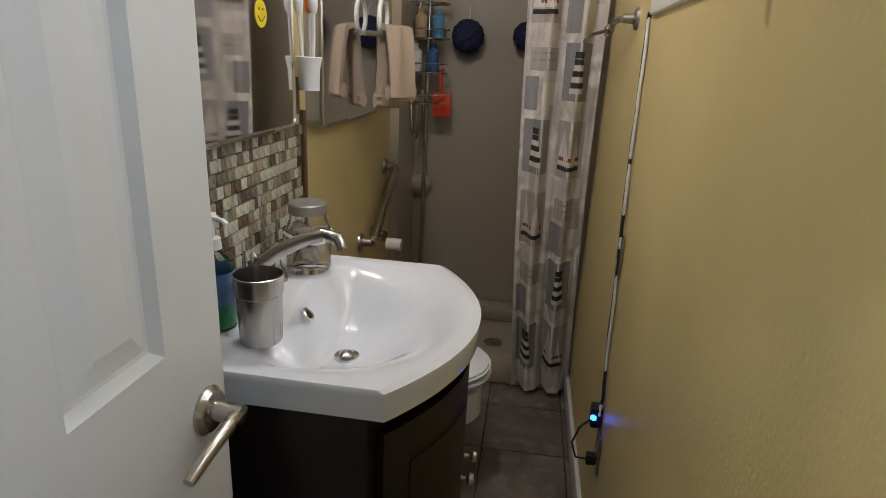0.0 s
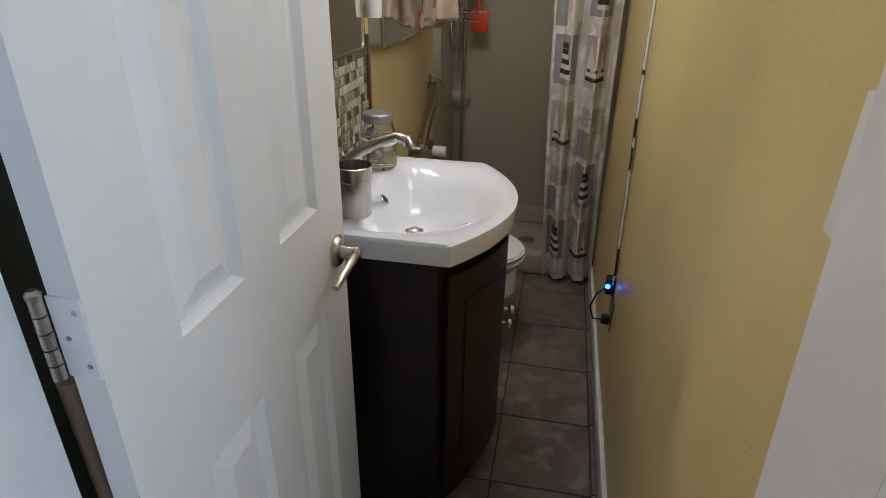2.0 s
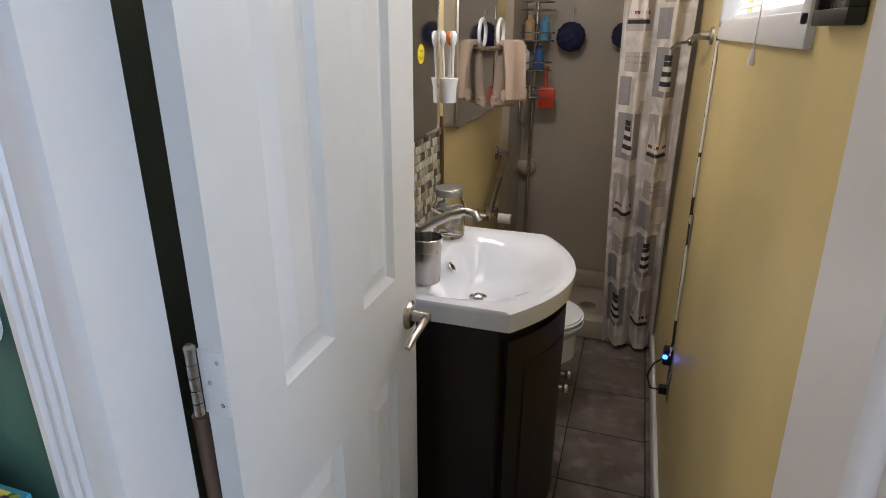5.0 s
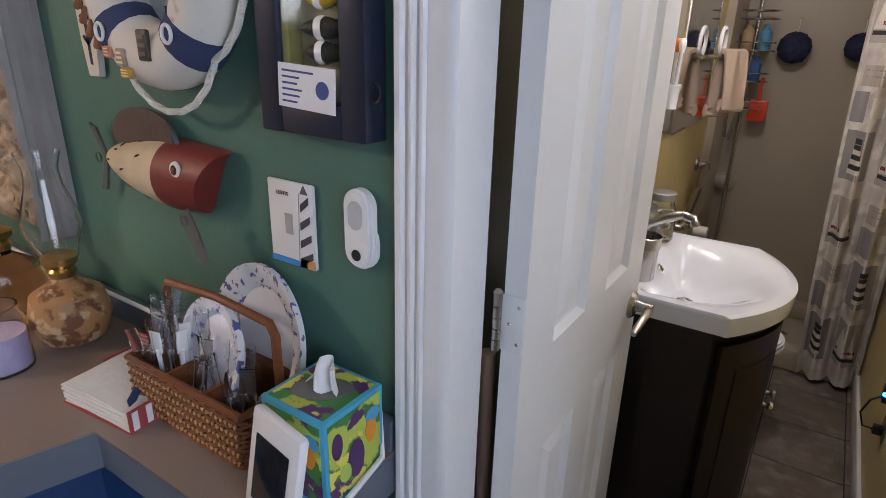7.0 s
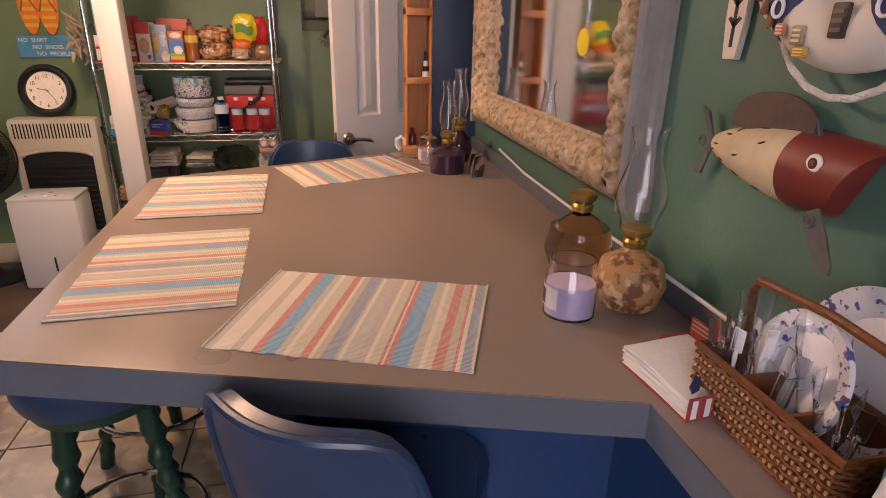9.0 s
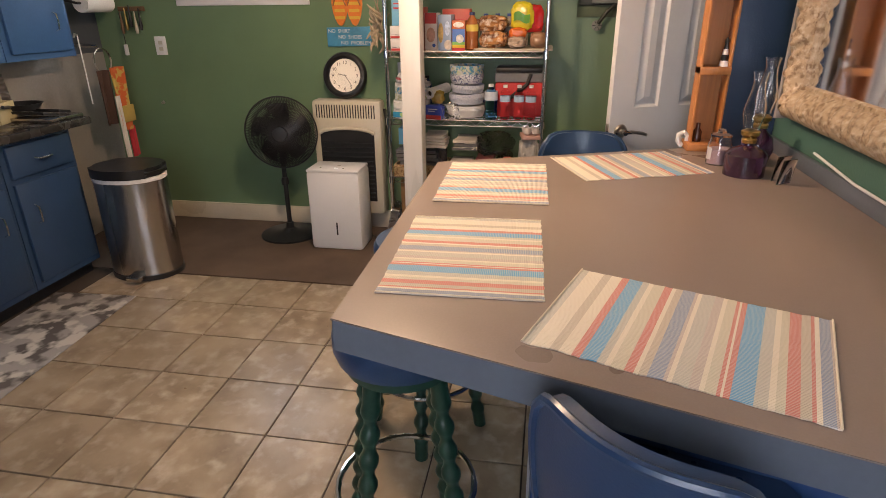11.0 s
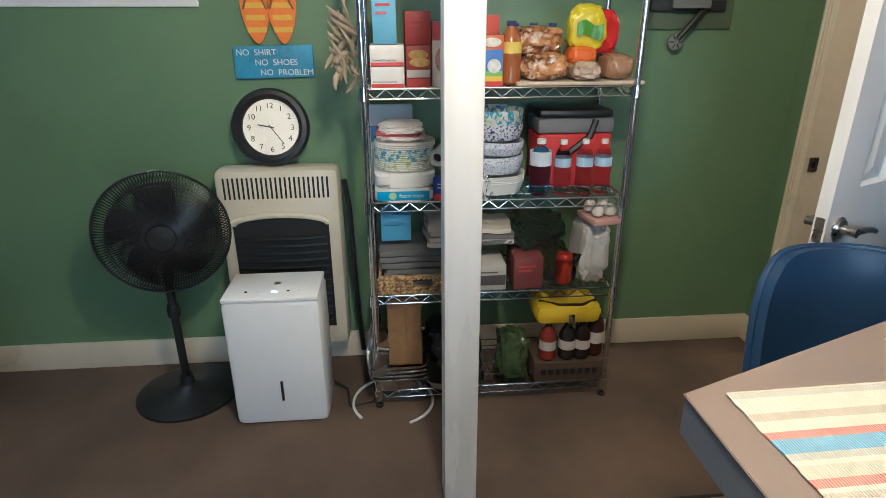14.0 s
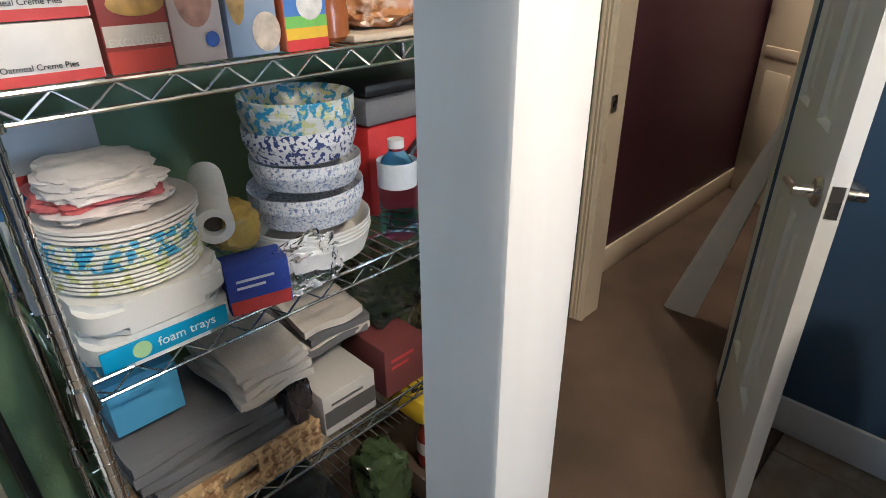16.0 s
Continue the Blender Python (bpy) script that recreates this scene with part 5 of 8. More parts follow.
fish = thing("wooden_fish", "painted wooden lure fish, cream with red head", "wall decoration", pose(-0.868, WALLY, 1.264))
CREAMF = plain("aged_cream_paint", (0.6, 0.5, 0.34), 0.5, var=0.1, big=14)
REDF = plain("dark_red_paint", (0.17, 0.022, 0.018), 0.45, var=0.18, big=16)
SLIT = plain("dark_chip", (0.03, 0.02, 0.015), 0.7)


def fish_point(x, v):
    """Skin of the fish: x along it, v from belly to back."""
    s = max(0.0, (x + 0.195) / 0.4)
    r = 0.061 * (math.sin(math.pi * min(0.5, s * 0.78 + 0.012)) ** 0.62) * (1 - 0.2 * max(0.0, s - 0.62) / 0.38)
    a = -math.pi / 2 + math.pi * v
    return (x, -0.004 - r * 0.95 * math.cos(a), r * math.sin(a) + 0.012 * max(0.0, s - 0.6))


def mouth_line(v):
    return 0.104 + 0.078 * v ** 1.2


part("body", sheet(lambda u, v: fish_point(-0.195 + 0.225 * u, v), 26, 18), CREAMF, fish, "chipped cream body")
head = part("head", sheet(lambda u, v: fish_point(0.03 + (mouth_line(v) - 0.03) * u, v), 18, 18), REDF, fish, "dark red head")
part("mouth_face", sheet(lambda u, v: tuple(Vector(fish_point(mouth_line(v), v)).lerp(Vector((mouth_line(v) - 0.004, -0.004, fish_point(mouth_line(v), v)[2])), u)), 6, 18), REDF, head, "slanted flat mouth")
for cx, cv, ln, tilt in ((-0.15, 0.55, 0.02, 0.2), (-0.13, 0.32, 0.016, -0.3), (-0.12, 0.74, 0.02, -0.1), (-0.1, 0.82, 0.012, 1.2), (-0.075, 0.5, 0.018, 0.5), (-0.085, 0.25, 0.026, -0.4), (-0.045, 0.86, 0.022, 0.0), (-0.03, 0.2, 0.02, -0.3), (-0.165, 0.4, 0.012, 0.9), (-0.02, 0.68, 0.014, 0.6)):
    part("chip", tube([tuple(Vector(fish_point(cx + ln * (k / 4 - 0.5), cv + tilt * 0.06 * (k / 4 - 0.5))) + Vector((0, -0.0005, 0))) for k in range(5)], 0.0016, 5, taper=(0.3, 1, 1.2, 1, 0.3)), SLIT, fish)
ex, ey, ez = fish_point(0.092, 0.62)
part("eye_white", lathe([(0.014, 0), (0.013, 0.003), (0.008, 0.004)], 24, pose(ex, ey + 0.002, ez, 84), cap=False), plain("eye_white", (0.7, 0.68, 0.62)), fish)
part("pupil", lathe([(0.0095, 0.001), (0.008, 0.004), (0, 0.005)], 20, pose(ex, ey + 0.002, ez, 84), cap=False), SLIT, fish)
part("eye_dot", lathe([(0.0045, 0.005), (0, 0.0062)], 14, pose(ex, ey + 0.002, ez, 84), cap=False), REDF, fish)
GREYM = plain("weathered_tin", (0.11, 0.115, 0.115), 0.55, metal=0.4, var=0.25, big=20)
FIN = plain("rusty_brown_fin", (0.085, 0.055, 0.045), 0.6, var=0.3, big=18)
part("dorsal_fin", prism([(0.095 * math.cos(math.pi * k / 16) * (1.05 if k > 8 else 0.95), 0.066 * math.sin(math.pi * k / 16) ** 0.7) for k in range(17)], 0, 0.006, 0.001, pose(-0.03, -0.02, 0.04, 90)), FIN, fish, "rounded brown back fin")
part("fin_bracket", tube([(0.048, -0.024, 0.05), (0.055, -0.028, 0.075), (0.062, -0.024, 0.055)], 0.004, 6), GREYM, fish)
part("tail_fin", prism([(-0.185, 0.0), (-0.222, 0.062), (-0.2, 0.055), (-0.178, 0.012), (-0.178, -0.012), (-0.196, -0.062), (-0.216, -0.064)], 0, 0.005, 0.0008, pose(0, -0.016, 0, 90)), GREYM, fish, "forked tin tail fin")
part("tail_ring", tube([(-0.2 + 0.009 * math.cos(a), -0.024, 0.009 * math.sin(a)) for a in [6.283 * k / 14 for k in range(14)]], 0.0018, 5, closed=True), GREYM, fish)
lip = [(0.1, -0.06, -0.046), (0.13, -0.063, -0.03), (0.158, -0.068, -0.064), (0.18, -0.073, -0.096), (0.181, -0.074, -0.108), (0.169, -0.074, -0.112), (0.148, -0.07, -0.1), (0.122, -0.064, -0.076)]
part("diving_lip", plate(lip, 0.003), GREYM, fish, "grey tin diving lip")
part("lip_ring", tube([(0.122 + 0.008 * math.cos(a), -0.07, -0.05 + 0.008 * math.sin(a)) for a in [6.283 * k / 14 for k in range(14)]], 0.0016, 5, closed=True), GREYM, fish)

ring = thing("life_ring", "white decorative life ring with navy bands and rope", "wall decoration", pose(-0.783, WALLY, 1.572) @ Matrix.Diagonal((0.85, 0.85, 0.85, 1)))
RINGW = speckled("aged_white_canvas", (0.68, 0.64, 0.58), [((0.42, 0.33, 0.25), 0.12)], 18, 0.5, 0.6, 0.7)
NAVYC = rgb("navy_cloth", (0.035, 0.05, 0.12), 0.8)


def torus_arc(a0, a1, r, n=60):
    return tube([(0.14 * math.cos(radians(a0 + (a1 - a0) * k / n)), -0.045, 0.14 * math.sin(radians(a0 + (a1 - a0) * k / n))) for k in range(n + 1)], r, 18)


part("ring_tube", torus_arc(0, 359.9, 0.055, 72), RINGW, ring)
for a in (-45, 45, 135, 225):
    part("band", torus_arc(a - 9, a + 9, 0.0565, 6), NAVYC, ring, "navy blue band")
    part("porthole", tube([(0.14 * math.cos(radians(a)) + 0.012 * math.cos(b), -0.103, 0.14 * math.sin(radians(a)) + 0.014 * math.sin(b)) for b in [6.283 * k / 16 for k in range(16)]], 0.003, 6, closed=True), WHITEP, ring)
part("dial_back", lathe([(0.1, 0), (0.1, 0.01), (0.0, 0.011)], 40, pose(0, -0.002, 0, 90), cap=False), rgb("pale_blue_dial", (0.42, 0.46, 0.48)), ring)
for k in range(12):
    a = radians(90 - 30 * k)
    writing(str(k or 12), 0.018, BLACK, ring, pose(0.07 * math.cos(a), -0.0135, 0.07 * math.sin(a) - 0.006, 90), "numeral", "CENTER")
ROPE = rgb("white_rope", (0.68, 0.66, 0.6), 0.9, fine=200, bump=0.9)
for a0, a1 in ((-45, 45), (-135, -45), (135, 225)):
    pts = []
    for k in range(73):
        f = k / 72
        a = radians(a0 + (a1 - a0) * f)
        rr = 0.197 + 0.035 * math.sin(math.pi * f)
        pts.append((rr * math.cos(a), -0.05, rr * math.sin(a)))
    strand = bmesh.new()
    for ph in (0.0, 2.094, 4.189):
        tube([(x + 0.0034 * math.cos(1.9 * k + ph) * math.cos(radians(a0 + (a1 - a0) * k / 72)), y + 0.0034 * math.sin(1.9 * k + ph), z + 0.0034 * math.cos(1.9 * k + ph) * math.sin(radians(a0 + (a1 - a0) * k / 72))) for k, (x, y, z) in enumerate(pts)], 0.0038, 6, strand)
    part("rope", strand, ROPE, ring, "twisted white rope")
for dx, dz, w, h, c in ((-0.045, -0.14, 0.026, 0.03, (0.3, 0.24, 0.16)), (0.028, -0.118, 0.03, 0.05, (0.035, 0.025, 0.02)), (-0.035, -0.165, 0.03, 0.018, (0.4, 0.25, 0.05)), (-0.085, -0.132, 0.022, 0.02, (0.5, 0.22, 0.14)), (0.062, -0.02, 0.012, 0.05, (0.05, 0.04, 0.05))):
    charm = part("charm", B(dx - w / 2, dx + w / 2, -0.105, -0.096, dz - h / 2, dz + h / 2, 0.0035), rgb("charm_paint", c, 0.5, var=0.3, big=60), ring, "small glued-on trinket")
    for q in range(3):
        part("detail", B(dx - w * 0.32, dx + w * 0.32, -0.1065, -0.105, dz - h * 0.32 + h * 0.26 * q, dz - h * 0.2 + h * 0.26 * q), rgb("charm_detail", tuple(min(1, v * 2.2 + 0.04) for v in c)), charm)
for k in range(7):
    a = 2.9 + 0.16 * k
    part("twig", tube([(0.15 * math.cos(a), -0.1, 0.15 * math.sin(a)), (0.168 * math.cos(a + 0.12), -0.104, 0.168 * math.sin(a + 0.12)), (0.185 * math.cos(a + 0.05), -0.088, 0.185 * math.sin(a + 0.05))], 0.0055, 6, taper=(0.6, 1.2, 0.5)), rgb("rusty_twig", (0.22, 0.09, 0.04), 0.7, var=0.3), ring, "rusty brown twig")

sbox = thing("shadow_box", "dark navy frame with fishing lures behind glass", "framed display", pose(-0.487, WALLY, 1.37))
FRAMEN = rgb("dark_navy_frame", (0.012, 0.017, 0.035), 0.4)
for nm, a, b, c, d in (("side", -0.092, -0.052, 0, 0.4), ("side", 0.052, 0.092, 0, 0.4), ("rail", -0.052, 0.052, 0, 0.042), ("rail", -0.052, 0.052, 0.36, 0.4)):
    part("frame_" + nm, B(a, b, -0.04, 0, c, d, 0.003), FRAMEN, sbox)
part("backing", B(-0.06, 0.06, -0.006, -0.001, 0.03, 0.37), rgb("pale_linen", (0.36, 0.34, 0.24), 0.9), sbox, "pale lining")
part("side_lining", B(-0.052, -0.04, -0.03, -0.006, 0.042, 0.36), rgb("olive_lining", (0.25, 0.23, 0.07), 0.8), sbox)
for k, (z, c, ln) in enumerate(((0.102, BLACK, 0.036), (0.13, BLACK, 0.044), (0.165, rgb("yellow_lure", (0.6, 0.42, 0.03)), 0.03), (0.24, rgb("red_lure", (0.4, 0.05, 0.03)), 0.045))):
    lu = part("lure", lathe([(0.0, -ln), (0.008, -ln * 0.6), (0.014, 0), (0.01, ln * 0.6), (0.0, ln)], 14, pose(0.01, -0.02, z, 0, 90), cap=False), c, sbox, "painted fishing lure")
    part("stripe", lathe([(0.0145, -0.006), (0.0148, 0.0), (0.0145, 0.006)], 14, pose(0.012, -0.02, z, 0, 90), cap=False), WHITEP, lu)
gl = part("glass", B(-0.052, 0.052, -0.034, -0.032, 0.042, 0.36), GLASS, sbox)
gl.visible_shadow = False
part("ring_clasp", tube([(0.099 + 0.008 * math.cos(a), -0.03, 0.06 + 0.011 * math.sin(a)) for a in [6.283 * k / 14 for k in range(14)]], 0.002, 5, closed=True), BLACK, sbox)
PAPER = rgb("white_card", (0.72, 0.72, 0.74), 0.7, var=0.03)
INK = rgb("blue_ink", (0.05, 0.08, 0.25), 0.7)
card = thing("business_card", "white printed card tucked into the frame", "card", pose(-0.488, 0.075, 1.43, 0, 3, 0))
part("paper", B(-0.049, 0.049, -0.0008, 0.0008, -0.027, 0.027), PAPER, card)
for k in range(6):
    part("print_line", B(-0.042, -0.042 + (0.055 if k == 0 else 0.035 - 0.004 * (k % 3)), -0.0012, -0.0008, 0.017 - 0.0075 * k, 0.0195 - 0.0075 * k), INK, card)
part("emblem", lathe([(0.011, 0), (0.011, 0.0004), (0.007, 0.0005)], 16, pose(0.028, -0.0008, 0.0, 90)), INK, card, "dark printed emblem")

pk = thing("switch_cover", "white lighthouse switch cover in its wrapping", "switch cover", pose(-0.573, WALLY, 1.227))
part("plate", B(-0.047, 0.047, -0.007, 0, -0.065, 0.065, 0.003), WHITEP, pk)
for k in range(4):
    w = 0.0085 + 0.0014 * k
    part("lighthouse_stripe", prism([(0.03 - w, 0.034 - 0.028 * k), (0.03 + w, 0.047 - 0.028 * k), (0.03 + w, 0.036 - 0.028 * k), (0.03 - w, 0.022 - 0.028 * k)], 0.007, 0.0078, 0, pose(0, 0, 0, 90)), rgb("stripe_black", (0.07, 0.07, 0.08)), pk)
part("lantern_room", prism([(0.022, 0.05), (0.03, 0.064), (0.038, 0.05)], 0.007, 0.0078, 0, pose(0, 0, 0, 90)), rgb("lantern_print", (0.1, 0.1, 0.11)), pk)
part("tower_outline", tube([(0.02, -0.0072, 0.05), (0.014, -0.0072, -0.055)], 0.0007, 4), rgb("outline_print", (0.3, 0.3, 0.3)), pk)
part("sea", B(-0.046, 0.03, -0.0078, -0.007, -0.064, -0.055), rgb("sea_blue", (0.05, 0.25, 0.6)), pk)
part("sand", B(0.016, 0.046, -0.0078, -0.007, -0.064, -0.05), rgb("sand_orange", (0.6, 0.3, 0.12)), pk)
part("switch_sketch", B(-0.012, 0.004, -0.0078, -0.007, -0.016, 0.016), rgb("pale_grey_print", (0.45, 0.44, 0.42)), pk)
writing("LIGHTS", 0.008, BLACK, pk, pose(-0.028, -0.0072, 0.043, 90))

rem = thing("fan_remote", "white fan remote in a wall cradle", "remote control", pose(-0.434, WALLY, 1.25))
pill = lambda w, h, n=10: [(w * math.cos(math.pi * k / n), h - w + w * math.sin(math.pi * k / n)) for k in range(n + 1)] + [(-w * math.cos(math.pi * k / n), -h + w - w * math.sin(math.pi * k / n)) for k in range(n + 1)]
part("body", prism(pill(0.024, 0.055), 0, 0.02, 0.004, pose(0, 0, 0, 90)), WHITEP, rem)
part("cradle", prism(pill(0.0275, 0.034), 0, 0.014, 0.003, pose(0, 0, -0.024, 90)), WHITEP, rem)
part("button_pad", prism(pill(0.012, 0.02), 0.02, 0.0215, 0, pose(0, 0, 0.02, 90)), rgb("grey_pad", (0.48, 0.48, 0.5)), rem, "grey button pad")
part("logo_oval", lathe([(0.008, 0), (0.008, 0.001)], 16, pose(0, -0.0203, -0.036, 90)), BLACK, rem)
surf = thing("paddle_ornament", "white wooden ornament with black pattern", "wall decoration", pose(-1.055, WALLY, 1.41))
part("board", prism([(-0.018, 0.0), (0.018, 0.0), (0.026, 0.06), (0.03, 0.2), (0.02, 0.34), (0, 0.37), (-0.02, 0.34), (-0.03, 0.2), (-0.026, 0.06)], 0, 0.012, 0.002, pose(0, 0, 0, 90)), RINGW, surf)
for k in range(7):
    part("leaf_mark", prism([(0, 0.0), (0.017, 0.016), (0.011, 0.02), (0, 0.012), (-0.011, 0.02), (-0.017, 0.016)], 0.012, 0.0128, 0, pose(0, 0, 0.05 + 0.034 * k, 90)), BLACK, surf)
part("stem_mark", B(-0.004, 0.004, -0.0128, -0.012, 0.02, 0.3), BLACK, surf)

# ---- things on the counter ----
BRASS = rgb("aged_brass", (0.45, 0.3, 0.1), 0.3, metal=1.0)
AMBER = glassy("amber_glass", (0.72, 0.5, 0.26), 0.05)
SHELLS = speckled("shell_filling", (0.4, 0.21, 0.085), [((0.16, 0.06, 0.025), 0.02), ((0.55, 0.38, 0.22), 0.06)], 27, 0.48, 0.56, 0.5)


def oil_lamp(x, y, body_mat, label, r=0.062, h=0.105, chimney=True, scale=1.0, square=False, wide=1.0):
    lp = thing("oil_lamp", label, "oil lamp", pose(x, y, TOP) @ Matrix.Diagonal((scale, scale, scale, 1)))
    prof = [(0.035, 0), (r * 0.8, 0.012), (r, h * 0.45), (r * 0.85, h * 0.8), (0.022, h), (0.02, h + 0.01)] if not square else [(r, 0), (r, h * 0.7), (r * 0.8, h * 0.85), (0.022, h), (0.02, h + 0.01)]
    part("font", lathe(prof, 28), body_mat, lp)
    part("collar", lathe([(0.023, h + 0.008), (0.025, h + 0.02), (0.02, h + 0.026), (0.03, h + 0.036), (0.031, h + 0.048), (0.018, h + 0.055)], 24), BRASS, lp, "brass burner")
    part("wick_knob", tube([(0.02, 0, h + 0.03), (0.045, -0.01, h + 0.03)], 0.003, 8), BRASS, lp)
    if chimney:
        z = h + 0.045
        ch = [(q * wide, w) for q, w in ((0.024, z), (0.026, z + 0.02), (0.036, z + 0.06), (0.034, z + 0.085), (0.022, z + 0.14), (0.02, z + 0.17), (0.026, z + 0.2))]
        c = part("chimney", lathe(ch + [(q - 0.0015, w) for q, w in reversed(ch)], 28, cap=False), GLASS, lp, "clear glass chimney")
        c.visible_shadow = False
    return lp


oil_lamp(-1.1, 0.005, SHELLS, "oil lamp with shell-filled globe and glass chimney", 0.073, 0.128, wide=1.4)
oil_lamp(-1.28, -0.03, AMBER, "amber glass oil lamp with brass burner", 0.079, 0.15, False)
PURP = rgb("dark_purple_glass", (0.03, 0.008, 0.025), 0.08, coat=0.6)
oil_lamp(-2.33, -0.115, PURP, "dark purple oil lamp with glass chimney", 0.068, 0.105, True, 1.0, True)
oil_lamp(-2.5, -0.03, PURP, "dark oil lamp standing behind another lamp", 0.055, 0.12, True, 1.05)


def jar_candle(x, y, col, label, r=0.045, h=0.085, lidded=False):
    c = thing("jar_candle", label, "candle", pose(x, y, TOP))
    part("wax", lathe([(0.0, 0.004), (r - 0.004, 0.004), (r - 0.004, h * 0.78), (0.0, h * 0.77)], 24, cap=False), rgb("candle_wax", col, 0.5), c)
    g = part("jar", lathe([(0.0, 0.0), (r, 0.0), (r, h), (r * 0.86, h + 0.012), (r * 0.86, h + 0.03), (r * 0.8, h + 0.03), (r * 0.8, h + 0.012), (r - 0.0025, h), (r - 0.0025, 0.003), (0, 0.003)], 28, cap=False), GLASS, c)
    g.visible_shadow = False
    if lidded:
      part("lid", lathe([(r * 0.9, h + 0.03), (r * 0.9, h + 0.036), (r * 0.4, h + 0.042), (r * 0.3, h + 0.055), (0, h + 0.058)], 24, cap=False), GLASS, c).visible_shadow = False
    lb = part("label", sheet(lambda u, v: ((r + 0.0006) * math.cos(-2.2 + 1.3 * u), (r + 0.0006) * math.sin(-2.2 + 1.3 * u), 0.02 + 0.045 * v), 10, 2), rgb("white_label", (0.6, 0.58, 0.6)), c, "paper label")
    part("label_picture", sheet(lambda u, v: ((r + 0.0012) * math.cos(-2.1 + 0.6 * u), (r + 0.0012) * math.sin(-2.1 + 0.6 * u), 0.025 + 0.033 * v), 8, 2), rgb("plum_print", (0.08, 0.04, 0.08)), lb)
    return c


jar_candle(-1.1, -0.125, (0.4, 0.34, 0.5), "lavender candle in a glass jar", 0.053, 0.088)
jar_candle(-2.48, -0.165, (0.3, 0.2, 0.22), "pinkish candle in a lidded glass jar", 0.042, 0.075, True)
for dx in (0, 0.05):
    single("glass_card_stand", B(-0.002, 0.002, -0.03, 0.03, 0, 0.085, 0.001), GLASS, "clear acrylic stand on the counter", "stand", pose(-2.27 + dx, -0.02, TOP, 0, 8, 30))

nap = thing("napkin_box", "open box of white paper napkins", "napkins", pose(-0.822, -0.028, TOP, 0, 0, 6))
NAPKIN = rgb("paper_napkins", (0.74, 0.73, 0.72), 0.9, fine=120)
for k in range(7):
    part("napkin", sheet(lambda u, v, k=k: (-0.083 + 0.166 * u + 0.002 * math.sin(5 * v + k), -0.075 + 0.135 * v + 0.002 * math.sin(4 * u + 2 * k), 0.004 + 0.0052 * k + 0.0022 * math.sin(6 * u + 3 * v + k) * (k > 4)), 10, 8, 0.0036), NAPKIN, nap)
PLAID = rgb("red_plaid_card", (0.33, 0.05, 0.05), 0.6)
part("box_end", B(0.085, 0.0875, -0.078, 0.064, 0, 0.04), PLAID, nap, "red and white striped box end")
part("box_end", B(-0.0875, -0.085, 0.0, 0.064, 0, 0.04), PLAID, nap)
part("box_back", B(-0.085, 0.085, 0.062, 0.0645, 0, 0.07), PLAID, nap, "red patterned raised back flap")
part("box_floor", B(-0.085, 0.085, -0.078, 0.062, 0, 0.002), PLAID, nap)
for k in range(6):
    part("stripe", B(0.0875, 0.088, -0.072 + 0.024 * k, -0.062 + 0.024 * k, 0.004, 0.036), WHITEP, nap)
for k in range(3):
    part("stripe", B(-0.082, 0.082, 0.0614, 0.062, 0.048 + 0.008 * k, 0.051 + 0.008 * k), rgb("pink_print", (0.5, 0.3, 0.28)), nap)
knife = thing("blue_knife", "navy blue plastic knife lying on the napkins", "cutlery", pose(-0.802, -0.018, TOP + 0.047, 0, 4, -47))
BLUEK = rgb("navy_plastic", (0.01, 0.03, 0.12), 0.35)
part("blade", prism([(-0.01, -0.006), (0.08, -0.008), (0.095, 0.0), (0.08, 0.006), (-0.01, 0.004)], 0, 0.0025, 0.0006), BLUEK, knife)
part("handle", prism([(-0.095, -0.009), (-0.02, -0.006), (-0.008, -0.004), (-0.008, 0.004), (-0.02, 0.006), (-0.095, 0.009)], 0, 0.005, 0.0012), BLUEK, knife)

WICK = rgb("brown_wicker", (0.17, 0.052, 0.014), 0.5, var=0.3, fine=150, bump=0.8)
WICKL = rgb("light_wicker", (0.45, 0.28, 0.12), 0.5)
bask = thing("wicker_basket", "brown wicker caddy with handle for cutlery and plates", "basket", pose(-0.655, 0.01, TOP))
bm = bmesh.new()
for a, b, c, d in ((-0.135, 0.135, -0.058, -0.05), (-0.135, 0.135, 0.05, 0.058), (-0.135, -0.127, -0.05, 0.05), (0.127, 0.135, -0.05, 0.05), (-0.048, -0.042, -0.05, 0.05), (0.042, 0.048, -0.05, 0.05)):
    box(bm, a, b, c, d, 0.004, 0.092)
box(bm, -0.13, 0.13, -0.052, 0.052, 0.0, 0.006)
part("body", bm, WICK, bask)
for k in range(12):
    z = 0.006 + k * 0.0076
    pts = []
    for q in range(61):
        s = q / 60 * 0.76
        wob = 0.0022 * (1 if (q + k) % 2 else -1)
        if s < 0.27:
            p = (-0.135 + s, -0.0605 + wob, z)
        elif s < 0.386:
            p = (0.1375 - wob, -0.06 + (s - 0.27), z)
        elif s < 0.656:
            p = (0.135 - (s - 0.386), 0.0605 - wob, z)
        else:
            p = (-0.1375 + wob, 0.058 - (s - 0.656), z)
        pts.append(p)
    part("weave_strand", tube(pts, 0.0034, 5), WICK, bask)
bm = bmesh.new()
for k in range(26):
    for z in range(5):
        box(bm, -0.131 + k * 0.0103, -0.127 + k * 0.0103, -0.0648, -0.062, 0.012 + z * 0.0155, 0.018 + z * 0.0155)
part("light_stitches", bm, WICKL, bask, "paler woven stitches")
part("rim", tube([(-0.137, -0.06, 0.093), (0.137, -0.06, 0.093), (0.137, 0.06, 0.093), (-0.137, 0.06, 0.093)], 0.006, 8, closed=True), WICK, bask)
